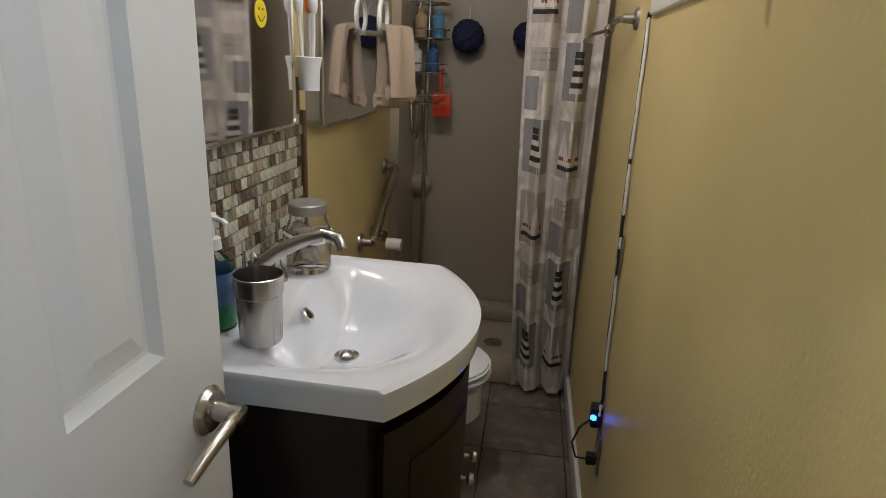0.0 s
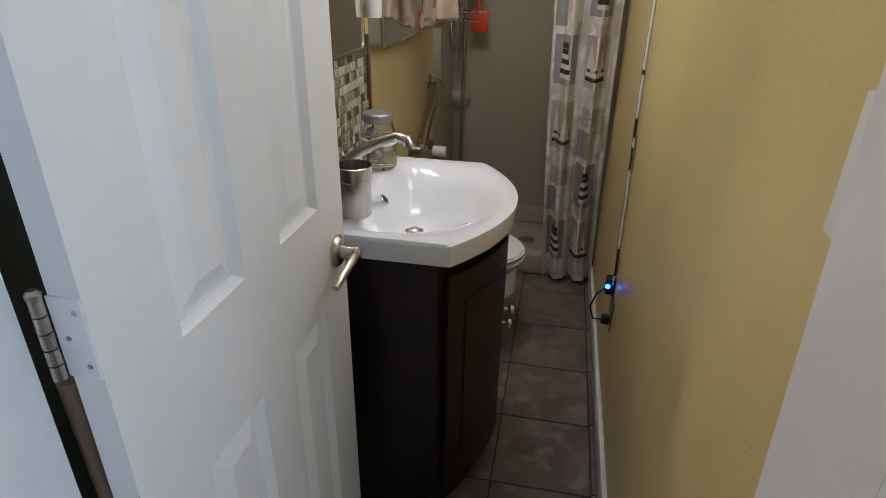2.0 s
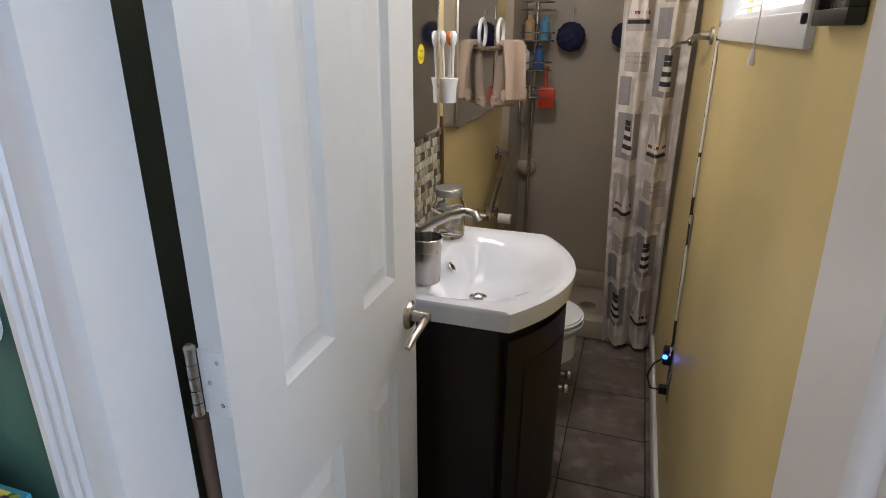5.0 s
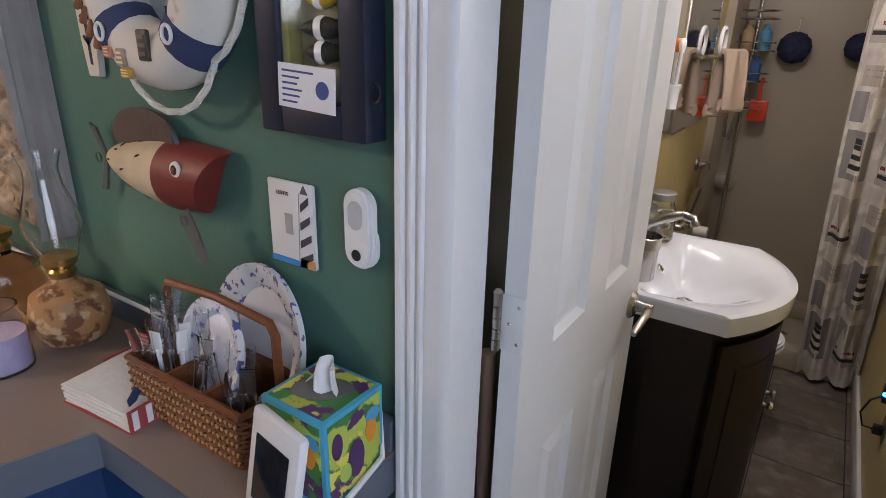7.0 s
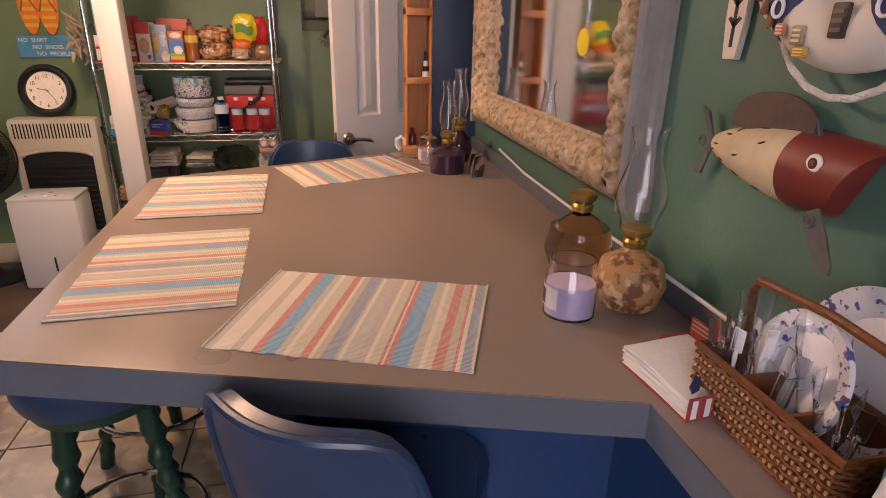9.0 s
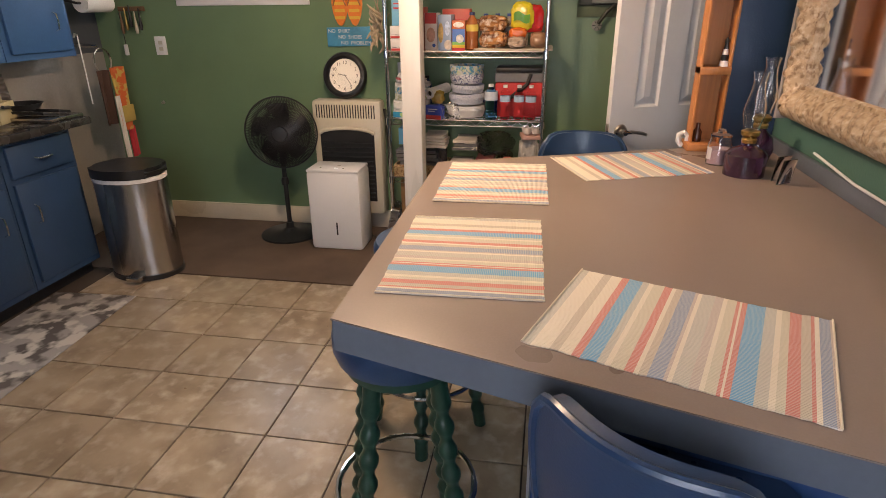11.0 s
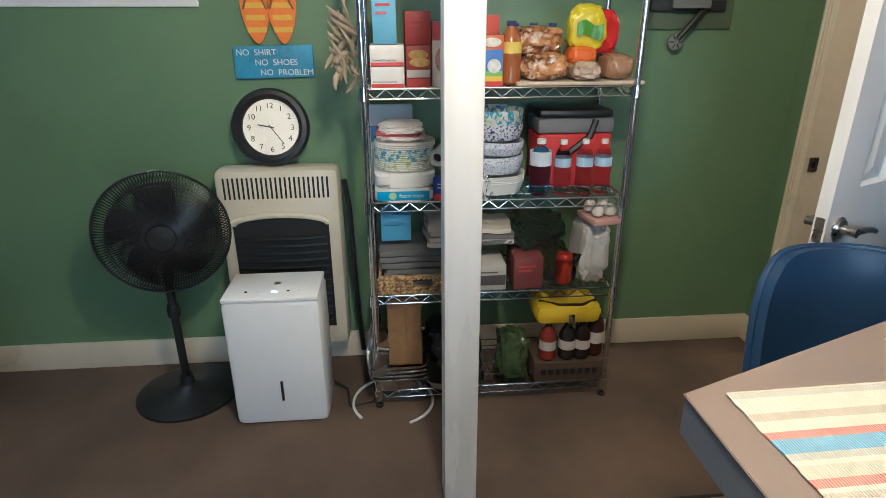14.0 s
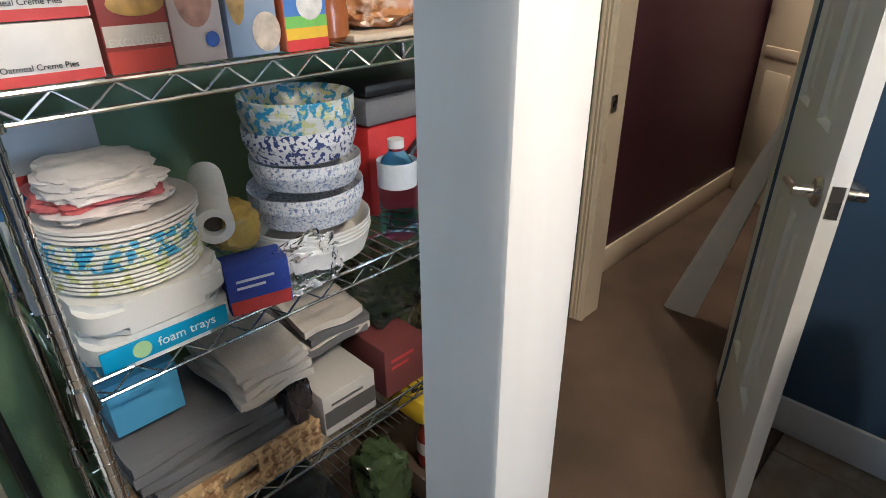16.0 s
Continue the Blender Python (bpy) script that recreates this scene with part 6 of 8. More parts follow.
part("handle", tube([(-0.138, 0.02, 0.05), (-0.138, 0.02, 0.18), (-0.13, 0.02, 0.197), (0.0, 0.02, 0.205), (0.115, 0.02, 0.197), (0.125, 0.02, 0.18), (0.127, 0.02, 0.05)], 0.007, 8), WICK, bask, "wrapped wicker handle")
PLATEP = speckled("patterned_paper_plate", (0.7, 0.7, 0.73), [((0.06, 0.1, 0.35), 0.09), ((0.16, 0.1, 0.22), 0.11)], 55, 0.5, 0.53, 0.5)


def paper_plate(r, m, label):
    pl = thing("paper_plate_stack", label, "paper plates", m)
    part("plate", lathe([(0.0, 0.0), (r * 0.68, 0.0), (r * 0.76, 0.012), (r, 0.02), (r, 0.03), (r * 0.76, 0.022), (r * 0.68, 0.009), (0.0, 0.009)], 48, cap=False), PLATEP, pl)
    part("centre", lathe([(r * 0.66, 0.0095), (0.0, 0.0097)], 40, cap=False), rgb("plain_plate_white", (0.7, 0.7, 0.74), 0.5, var=0.03), pl)
    return pl


paper_plate(0.123, pose(-0.62, 0.092, TOP + 0.12, 78, 0, -8), "large patterned paper plates leaning on the wall")
paper_plate(0.09, pose(-0.672, 0.042, TOP + 0.1, 74, 0, -8), "small patterned paper plates standing in the basket")
CLEAR = glassy("clear_wrap", (0.92, 0.93, 0.95), 0.12, 1.25)
rc = random.Random(11)
for k in range(14):
    x, y = -0.76 + 0.085 * rc.random() + (0.09 if k > 6 else 0) * (k % 3), -0.035 + 0.05 * rc.random()
    ct = thing("plastic_cutlery", "clear plastic cutlery in the wicker basket", "cutlery", pose(x, y, TOP + 0.008, rc.uniform(-10, 10), rc.uniform(-12, 12), rc.uniform(0, 180)), "cutlery in the basket")
    part("handle", tube([(0, 0, 0), (0.001, 0, 0.06), (0, 0, 0.11)], 0.004, 6), CLEAR if k % 3 else WHITEP, ct)
    part("head", B(-0.009, 0.009, -0.0015, 0.0015, 0.105, 0.145, 0.001), CLEAR if k % 3 else WHITEP, ct)
wrap = thing("plastic_wrap", "crumpled clear plastic wrapping over the small plates", "wrapping")
for k, (x0, w, y0, z0, h) in enumerate(((-0.75, 0.15, -0.012, 0.05, 0.14), (-0.66, 0.12, -0.025, 0.04, 0.1), (-0.775, 0.06, -0.03, 0.08, 0.12))):
    film = part("film", sheet(lambda u, v: (x0 + w * u * (1 - 0.12 * v), y0 + 0.04 * v + 0.018 * math.sin(11 * u + 5 * v + 2 * k) * (0.4 + v), TOP + z0 + h * v * (1 - 0.5 * (u - 0.5) ** 2) + 0.012 * noise.noise(Vector((u * 9, v * 9, k)))), 26, 20, 0.0005), CLEAR, wrap)
    film.visible_shadow = False

tis = thing("tissue_box", "turquoise tissue box printed with tropical leaves and birds", "tissue box", pose(-0.432, 0.021, TOP))
TEAL = rgb("turquoise_card", (0.06, 0.36, 0.55), 0.45)
LEAFP = speckled("tropical_print", (0.42, 0.5, 0.08), [((0.05, 0.2, 0.05), 0.0), ((0.09, 0.03, 0.12), 0.07), ((0.7, 0.66, 0.12), 0.1)], 17, 0.48, 0.51, 0.45)
part("box", B(-0.0565, 0.0565, -0.0565, 0.0565, 0, 0.135, 0.001), TEAL, tis)
for m in (pose(0, -0.0567, 0.0675, 90), pose(0.0567, 0, 0.0675, 90, 0, 90), pose(-0.0567, 0, 0.0675, 90, 0, -90), pose(0, 0, 0.1352)):
    part("printed_side", B(-0.05, 0.05, -0.06 if m.translation.z < 0.1 else -0.05, 0.06 if m.translation.z < 0.1 else 0.05, 0, 0.0008, 0, m), LEAFP, tis)
for (x, z, r1, r2, c) in ((0.03, 0.08, 0.011, 0.022, (0.75, 0.28, 0.03)), (0.034, 0.1, 0.014, 0.012, (0.08, 0.35, 0.6)), (0.0, 0.05, 0.016, 0.03, (0.08, 0.03, 0.12)), (-0.02, 0.04, 0.012, 0.014, (0.4, 0.55, 0.1)), (-0.035, 0.09, 0.01, 0.02, (0.08, 0.03, 0.12))):
    for m in (pose(x, -0.0578, z, 90), pose(0.0578, x, z, 90, 0, 90)):
        bm = lathe([(1, 0), (1, 0.0004), (0.0, 0.0005)], 18, cap=False)
        bmesh.ops.transform(bm, matrix=m @ Matrix.Diagonal((r1, r2, 1, 1)), verts=bm.verts)
        part("print_shape", bm, rgb("print_colour", c), tis)
bm = lathe([(1, 0), (1, 0.0006), (0.0, 0.0007)], 24, cap=False)
bmesh.ops.transform(bm, matrix=pose(0, 0, 0.1364, 0, 0, 35) @ Matrix.Diagonal((0.042, 0.026, 1, 1)), verts=bm.verts)
part("opening", bm, rgb("grey_film", (0.16, 0.16, 0.16), 0.2), tis, "oval film opening")
part("tissue", sheet(lambda u, v: ((u - 0.5) * 0.06 * (1 - 0.6 * v) + 0.012 * v, 0.012 * math.sin(u * 9 + 3 * v) * (1 - 0.4 * v) + 0.006 * (v - 0.5), 0.137 + 0.045 * v + 0.008 * math.sin(5 * u)), 18, 12, 0.001), rgb("tissue_white", (0.75, 0.74, 0.75), 0.95), tis, "white tissue pulled up")
mon = thing("display_unit", "white framed small display leaning on the tissue box", "display", pose(-0.424, -0.088, TOP + 0.002, -9, 3, -8))
part("frame", B(-0.05, 0.05, -0.008, 0.008, 0, 0.145, 0.006), WHITEP, mon)
part("screen", B(-0.034, 0.034, -0.0095, -0.008, 0.02, 0.115, 0.001), rgb("dark_screen", (0.012, 0.013, 0.016), 0.12), mon, "dark glossy screen")
single("white_cable", tube([(-2.3, 0.088, 1.0), (-2.0, 0.09, 0.975), (-1.5, 0.09, 0.97), (-1.0, 0.092, 0.972), (-0.8, 0.092, 0.97), (-0.6, 0.095, 0.96), (-0.46, 0.105, 0.985), (-0.4, 0.1, 0.99), (-0.37, 0.07, 0.93), (-0.36, -0.05, 0.914)], 0.0045, 7), WHITEP, "white power cable along the counter upstand", "cable")

# ---- pine shelf by the stub wall ----
psh = thing("pine_shelf", "honey pine open shelf standing on the counter", "shelf", pose(-2.765, -0.165, TOP) @ Matrix.Diagonal((1, 0.68, 1, 1)))
for nm, a, b, c, d in (("side", -0.085, -0.07, 0.03, 0.95), ("side", 0.07, 0.085, 0.03, 0.95)):
    part("side_panel", B(-0.03, 0.055, a, b, c, d, 0.003), ORANGEW, psh)
part("back", B(-0.032, -0.026, -0.084, 0.084, 0.03, 0.95), ORANGEW, psh)
for z in (0.0, 0.3, 0.58, 0.93):
    part("shelf_board", B(-0.028, 0.06 + (0.03 if z == 0 else 0), -0.085 - (0.02 if z == 0 else 0), 0.085, z, z + 0.03, 0.003), ORANGEW, psh)
single("amber_bottle", lathe([(0.018, 0), (0.018, 0.04), (0.008, 0.055), (0.008, 0.075), (0.0, 0.076)], 16, cap=False), rgb("amber_bottle_glass", (0.12, 0.03, 0.01), 0.1), "small brown bottle on the pine shelf", "bottle", pose(-2.74, -0.19, TOP + 0.031))
lh = thing("lighthouse_ornament", "small black and white lighthouse ornament", "ornament", pose(-2.745, -0.13, TOP + 0.33))
for k in range(4):
    part("tier", lathe([(0.018 - 0.003 * k, 0.022 * k), (0.016 - 0.003 * k, 0.022 * k + 0.022)], 14), BLACK if k % 2 else WHITEP, lh)
part("lantern", lathe([(0.008, 0.088), (0.008, 0.1), (0.0, 0.112)], 12, cap=False), BLACK, lh)
single("white_mug", tube([(-2.745, -0.245, 0.918), (-2.745, -0.262, 0.94), (-2.745, -0.26, 0.965), (-2.745, -0.24, 0.975), (-2.745, -0.225, 0.96), (-2.745, -0.225, 0.92)], 0.011, 8), WHITEP, "white ceramic ring hanging at the pine shelf", "ornament")

# ---- west wall ----
for k, y in enumerate((-2.14, -2.045)):
    fl = thing("flip_flop", "orange striped flip-flop hung on green wall", "flip-flop", pose(-3.998, y, 1.362), "pair of flip-flops on the wall")
    sole = [(0.047 * math.sin(6.283 * q / 28) * (1 + 0.12 * math.sin(6.283 * q / 28) ** 2 - 0.14 * math.cos(6.283 * q / 28)), 0.132 - 0.132 * math.cos(6.283 * q / 28)) for q in range(28)]
    part("sole", prism(sole, 0, 0.016, 0.003, pose(0, 0, 0, 90, 0, 90)), rgb("orange_foam", (0.8, 0.22, 0.03), 0.6), fl)
    for q in range(5):
        part("stripe", B(0.016, 0.0168, -0.034, 0.034, 0.04 + 0.042 * q, 0.058 + 0.042 * q), rgb("gold_stripe", (0.75, 0.45, 0.05)), fl)
    part("strap", tube([(0.016, -0.042, 0.12), (0.03, -0.02, 0.175), (0.018, 0, 0.215), (0.03, 0.02, 0.175), (0.016, 0.042, 0.12)], 0.004, 6), rgb("brown_strap", (0.3, 0.12, 0.04)), fl)
ko = thing("outlet_plate", "white outlet plate on green wall", "outlet", pose(-3.998, -3.44, 1.24))
part("plate", B(0, 0.006, -0.042, 0.042, -0.06, 0.06, 0.002), WHITEP, ko)
for dz in (-0.02, 0.02):
    part("socket", B(0.006, 0.0075, -0.015, 0.015, dz - 0.012, dz + 0.012, 0.002), rgb("ivory_socket", (0.55, 0.52, 0.45)), ko)
kh = thing("wall_hook", "small metal hook on green wall", "hook", pose(-3.998, -3.5, 0.86))
part("plate", lathe([(0.012, 0), (0.01, 0.004)], 12, pose(0, 0, 0, 0, 90)), NICKEL, kh)
part("hook", tube([(0.004, 0, 0), (0.025, 0, -0.01), (0.03, 0, 0.01)], 0.003, 6), NICKEL, kh)
br = thing("wall_mount", "dark metal swing-arm screen mount on green wall", "bracket", pose(-3.998, -0.5, 1.36))
IRON = rgb("dark_iron", (0.04, 0.044, 0.04), 0.5, metal=0.6)
part("back_board", B(0, 0.012, -0.17, 0.18, 0.045, 0.3, 0.004), rgb("dull_green_board", (0.09, 0.12, 0.07), 0.6), br, "dull green backing board")
part("rail", B(0.012, 0.03, -0.16, 0.14, 0.11, 0.15, 0.004), IRON, br)
part("screen_plate", B(0.05, 0.07, -0.09, 0.06, 0.12, 0.3, 0.006), rgb("grey_plate", (0.16, 0.17, 0.16), 0.5), br)
part("arm", tube([(0.035, 0.06, 0.13), (0.06, 0.0, 0.075), (0.045, -0.045, 0.01)], 0.011, 8), IRON, br)
wheel = part("joint", lathe([(0.03, 0), (0.03, 0.014), (0.012, 0.018)], 20, pose(0.03, -0.05, 0, 0, 90)), rgb("grey_wheel", (0.16, 0.17, 0.15), 0.5), br, "round grey pivot")
for k in range(6):
    part("rib", tube([(0.0485, -0.05 + 0.008 * math.cos(k * 1.047), 0.008 * math.sin(k * 1.047)), (0.0455, -0.05 + 0.027 * math.cos(k * 1.047), 0.027 * math.sin(k * 1.047))], 0.002, 5), IRON, wheel)
# strike plate and leaning board in the hall
sp = thing("strike_plate", "metal strike plate on the door jamb", "strike plate", pose(-3.834, 0.04, 0.89))
part("plate", B(0, 0.0015, -0.02, 0.02, -0.03, 0.03), NICKEL, sp)
part("latch_hole", B(0.0015, 0.002, -0.008, 0.008, -0.012, 0.012), BLACK, sp)
single("leaning_board", plate([(-3.622, 0.327, 0.006), (-3.508, 0.337, 0.006), (-3.34, 0.82, 1.14), (-3.305, 0.55, 1.14)], 0.02), TRIM, "white board leaning on the hall wall", "board")
gate = thing("hall_gate", "cream panelled door with brass latch in the hall", "door", pose(-3.97, 1.96, 0.005, 0, 0, -35))
part("leaf", B(0, 0.34, -0.018, 0.018, 0, 2.0, 0.003), CREAMP, gate)
part("panel", B(0.08, 0.28, -0.024, -0.017, 0.25, 0.75, 0.004), CREAMP, gate)
part("cross_rail", B(0.04, 0.3, -0.024, -0.017, 0.82, 0.88, 0.004), CREAMP, gate)
part("latch", tube([(0.03, -0.02, 1.15), (0.03, -0.05, 1.15), (0.1, -0.055, 1.15)], 0.008, 8), BRASS, gate)


# ---- pantry goods ----
def carton(x, y, z, w, d, h, col, label, band=None, rz=0, text=None, tcol=None, name="food_box", pictures=(), bands=()):
    """A cardboard box; w across y, d along x, its front at the room side."""
    c = thing(name, label, "box", pose(x, y, z, 0, 0, rz))
    part("carton", B(-d / 2, d / 2, -w / 2, w / 2, 0, h, 0.002), rgb("carton_print", col, 0.45, var=0.05), c)
    for bc, z0, z1 in ((band,) if band else ()) + tuple(bands):
        part("printed_band", B(d / 2 - 0.001, d / 2 + 0.0008, -w / 2 + 0.002, w / 2 - 0.002, h * z0, h * z1), rgb("band_print", bc, 0.45), c)
    for k, (py, pz, ry, rz_, pc) in enumerate(pictures):
        bm = lathe([(1, 0), (0.92, 0.0006), (0.0, 0.0008)], 20, cap=False)
        bmesh.ops.transform(bm, matrix=pose(d / 2 + 0.0006 + 0.0004 * k, w * py, h * pz, 0, 90) @ Matrix.Diagonal((h * rz_, w * ry, 1, 1)), verts=bm.verts)
        part("printed_picture", bm, rgb("picture_print", pc, 0.45, var=0.25, big=40), c)
    if text:
        writing(text, w * 1.5 / max(6, len(text)), rgb("black_print", (0.03, 0.03, 0.035)) if not tcol else rgb("letter_print", tcol), c, pose(d / 2 + 0.001, -w * 0.44, h * 0.24, 90, 0, 90), depth=0.0004)
    elif not pictures:
        for k in range(2):
            part("print_bar", B(d / 2, d / 2 + 0.0014, -w * 0.35, w * (0.1 + 0.15 * k), h * (0.55 + 0.15 * k), h * (0.6 + 0.15 * k)), rgb("print_ink", tcol or (0.5, 0.05, 0.05)), c)
    return c


def crumpled(name, x, y, z, sx, sy, sz, mat, label, category, seed=1, rough=0.22, fine=9.0):
    """A soft lumpy packet or bag that stands on z."""
    bm = bmesh.new()
    bmesh.ops.create_icosphere(bm, subdivisions=4, radius=1)
    off = Vector((seed * 3.1, seed * 1.7, seed * 0.9))
    for v in bm.verts:
        p = v.co.copy()
        q = Vector([math.copysign(abs(c) ** 0.65, c) for c in p])
        k = 1 + rough * noise.noise(p * 2.2 + off) + rough * 0.5 * noise.noise(p * fine * 0.7 + off)
        v.co = Vector((q.x * sx / 2 * k, q.y * sy / 2 * k, max(-0.98 * sz / 2, q.z * sz / 2 * k)))
    return single(name, bm, mat, label, category, pose(x, y, z + sz / 2))


def folded(name, x, y, z, w, d, layers, th, mats, label, seed=1):
    t = thing(name, label, "linen", pose(x, y, z, 0, 0, seed % 5 - 2))
    for k in range(layers):
        def fn(u, v, k=k):
            return ((u - 0.5) * d * (1 - 0.03 * (k % 2)) + 0.004 * math.sin(7 * v + k), (v - 0.5) * w * (1 - 0.02 * k) + 0.006 * math.sin(5 * u + k * 2 + seed), k * th + th * 0.15 + 0.004 * noise.noise(Vector((u * 4, v * 4, k + seed))))
        part("fold", sheet(fn, 12, 14, th * 0.8), mats[k % len(mats)], t)
    return t


def bottle(x, y, z, h, r, mat, capmat, labelmat, label, wrap=(0.5, 0.68), name="drink_bottle"):
    b = thing(name, label, "bottle", pose(x, y, z + 0.002))
    part("body", lathe([(r * 0.8, 0), (r, 0.008), (r, h * 0.22), (r * 0.93, h * 0.28), (r, h * 0.34), (r, h * 0.66), (r * 0.75, h * 0.8), (r * 0.38, h * 0.89), (r * 0.36, h * 0.93)], 24), mat, b)
    part("cap", lathe([(r * 0.42, h * 0.92), (r * 0.42, h), (0, h * 1.002)], 18, cap=False), capmat, b)
    part("label", lathe([(r * 1.015, h * wrap[0]), (r * 1.015, h * wrap[1])], 24, cap=False), labelmat, b, "printed wrap label")
    return b


Z1, Z2, Z3, Z4 = (s + 0.0035 for s in SHELF[:4])
WHT = (0.72, 0.7, 0.68)
# upper shelf
carton(-3.69, -1.665, Z4, 0.11, 0.16, 0.065, WHT, "white and red snack cake carton", ((0.55, 0.05, 0.04), 0.0, 0.18), text="Oatmeal Creme Pies")
carton(-3.69, -1.665, Z4 + 0.067, 0.11, 0.16, 0.065, WHT, "white and red snack cake carton on another", ((0.55, 0.05, 0.04), 0.0, 0.18), text="Oatmeal Creme Pies")
carton(-3.69, -1.67, Z4 + 0.134, 0.075, 0.15, 0.16, (0.16, 0.42, 0.62), "light blue food carton standing on boxes")
carton(-3.68, -1.565, Z4, 0.08, 0.14, 0.13, (0.28, 0.04, 0.03), "dark red cracker box with golden cracker pictures", ((0.5, 0.06, 0.04), 0.0, 0.2), text="EXCLUSIVE", tcol=(0.7, 0.66, 0.6), pictures=((0.0, 0.78, 0.4, 0.12, (0.5, 0.3, 0.08)), (0.06, 0.6, 0.42, 0.11, (0.55, 0.34, 0.1))), bands=(((0.6, 0.55, 0.5), 0.24, 0.42),))
carton(-3.68, -1.565, Z4 + 0.132, 0.082, 0.14, 0.1, (0.35, 0.04, 0.03), "dark red food box on a cracker box")
carton(-3.68, -1.485, Z4, 0.07, 0.12, 0.2, (0.68, 0.58, 0.54), "white food box with red top and a round picture", ((0.55, 0.05, 0.05), 0.72, 1.0), pictures=((0.0, 0.42, 0.36, 0.2, (0.55, 0.3, 0.22)), (0.25, 0.14, 0.14, 0.05, (0.05, 0.12, 0.45))))
carton(-3.68, -1.405, Z4, 0.075, 0.12, 0.19, (0.28, 0.36, 0.5), "blue granola box with oat picture", pictures=((-0.3, 0.5, 0.2, 0.28, (0.5, 0.32, 0.1)), (0.25, 0.16, 0.3, 0.14, (0.6, 0.52, 0.42)), (0.2, 0.62, 0.2, 0.2, (0.5, 0.6, 0.75))))
carton(-3.66, -1.325, Z4, 0.075, 0.1, 0.16, (0.5, 0.12, 0.04), "rainbow striped snack box", ((0.55, 0.04, 0.04), 0.0, 0.1), bands=(((0.75, 0.5, 0.03), 0.1, 0.2), ((0.2, 0.5, 0.1), 0.2, 0.3), ((0.08, 0.2, 0.55), 0.3, 0.72)), pictures=((0.0, 0.86, 0.4, 0.09, (0.7, 0.66, 0.6)), (0.1, 0.4, 0.3, 0.14, (0.65, 0.63, 0.6))))
carton(-3.8, -1.36, Z4, 0.16, 0.1, 0.22, (0.45, 0.06, 0.04), "red food carton at the back of the shelf")
tray = single("bread_tray", B(-0.16, 0.16, -0.22, 0.22, 0, 0.012, 0.004), rgb("beige_tray", (0.5, 0.42, 0.32)), "beige tray under bread on the wire shelf", "tray", pose(-3.77, -1.02, Z4))
BREAD = speckled("bagged_bread", (0.42, 0.2, 0.08), [((0.18, 0.07, 0.03), 0.0), ((0.62, 0.5, 0.4), 0.06)], 22, 0.46, 0.6, 0.22)
crumpled("bread_bag", -3.72, -1.13, Z4 + 0.012, 0.2, 0.16, 0.09, BREAD, "bagged brown bread buns", "bread", 2)
crumpled("bread_bag", -3.78, -1.15, Z4 + 0.095, 0.2, 0.17, 0.09, BREAD, "bag of bread resting on buns", "bread", 3)
crumpled("bread_loaf", -3.7, -0.88, Z4 + 0.012, 0.16, 0.1, 0.085, rgb("loaf_bag", (0.3, 0.17, 0.1), 0.25, var=0.25), "bagged brown bread loaf", "bread", 5, 0.1)
crumpled("bread_bag", -3.68, -1.0, Z4 + 0.012, 0.16, 0.1, 0.06, rgb("clear_bun_bag", (0.42, 0.32, 0.25), 0.2, var=0.25), "clear bag of pale buns", "bread", 6)
bagy = crumpled("crisps_bag", -3.74, -0.98, Z4 + 0.1, 0.08, 0.13, 0.15, rgb("yellow_foil", (0.6, 0.5, 0.02), 0.25, var=0.1), "shiny yellow and green crisps bag", "crisps", 7, 0.14)
bgp = linked("green_patch", sheet(lambda u, v: (0.05 + 0.004 * math.sin(8 * u), -0.045 + 0.09 * u, -0.025 + 0.045 * v + 0.01 * math.sin(6 * u)), 10, 4), rgb("green_print", (0.08, 0.25, 0.02), 0.3))
bgp.parent = bagy
crumpled("crisps_bag", -3.77, -0.92, Z4 + 0.09, 0.07, 0.12, 0.15, rgb("red_foil", (0.5, 0.02, 0.02), 0.25, var=0.15), "shiny red crisps bag", "crisps", 8, 0.14)
crumpled("crisps_bag", -3.71, -1.0, Z4 + 0.06, 0.08, 0.1, 0.06, rgb("orange_foil", (0.6, 0.13, 0.02), 0.25, var=0.15), "orange foil snack bag", "crisps", 9, 0.14)
bottle(-3.66, -1.255, Z4, 0.2, 0.036, rgb("brown_syrup", (0.3, 0.1, 0.03), 0.2), rgb("navy_cap", (0.02, 0.03, 0.1)), rgb("yellow_wrap", (0.6, 0.45, 0.08)), "syrup bottle with yellow label and navy cap")
for k, y in enumerate((-1.2, -1.13, -1.06, -0.98)):
    bottle(-3.88, y, Z4, 0.19, 0.034, rgb("jar_contents", (0.35, 0.3, 0.24), 0.2), rgb("blue_lid", (0.02, 0.05, 0.2)), rgb("pale_wrap", (0.5, 0.45, 0.35)), "tall jar with a blue lid at the shelf's back")
wood = thing("driftwood_bundle", "grey-brown twisted driftwood hanging at the wire shelf", "ornament", pose(-3.64, -1.8, 1.35))
DRIFT = rgb("weathered_driftwood", (0.34, 0.27, 0.19), 0.85, var=0.35, fine=60, bump=0.9, stretch=(1, 1, 0.3))
rd = random.Random(17)
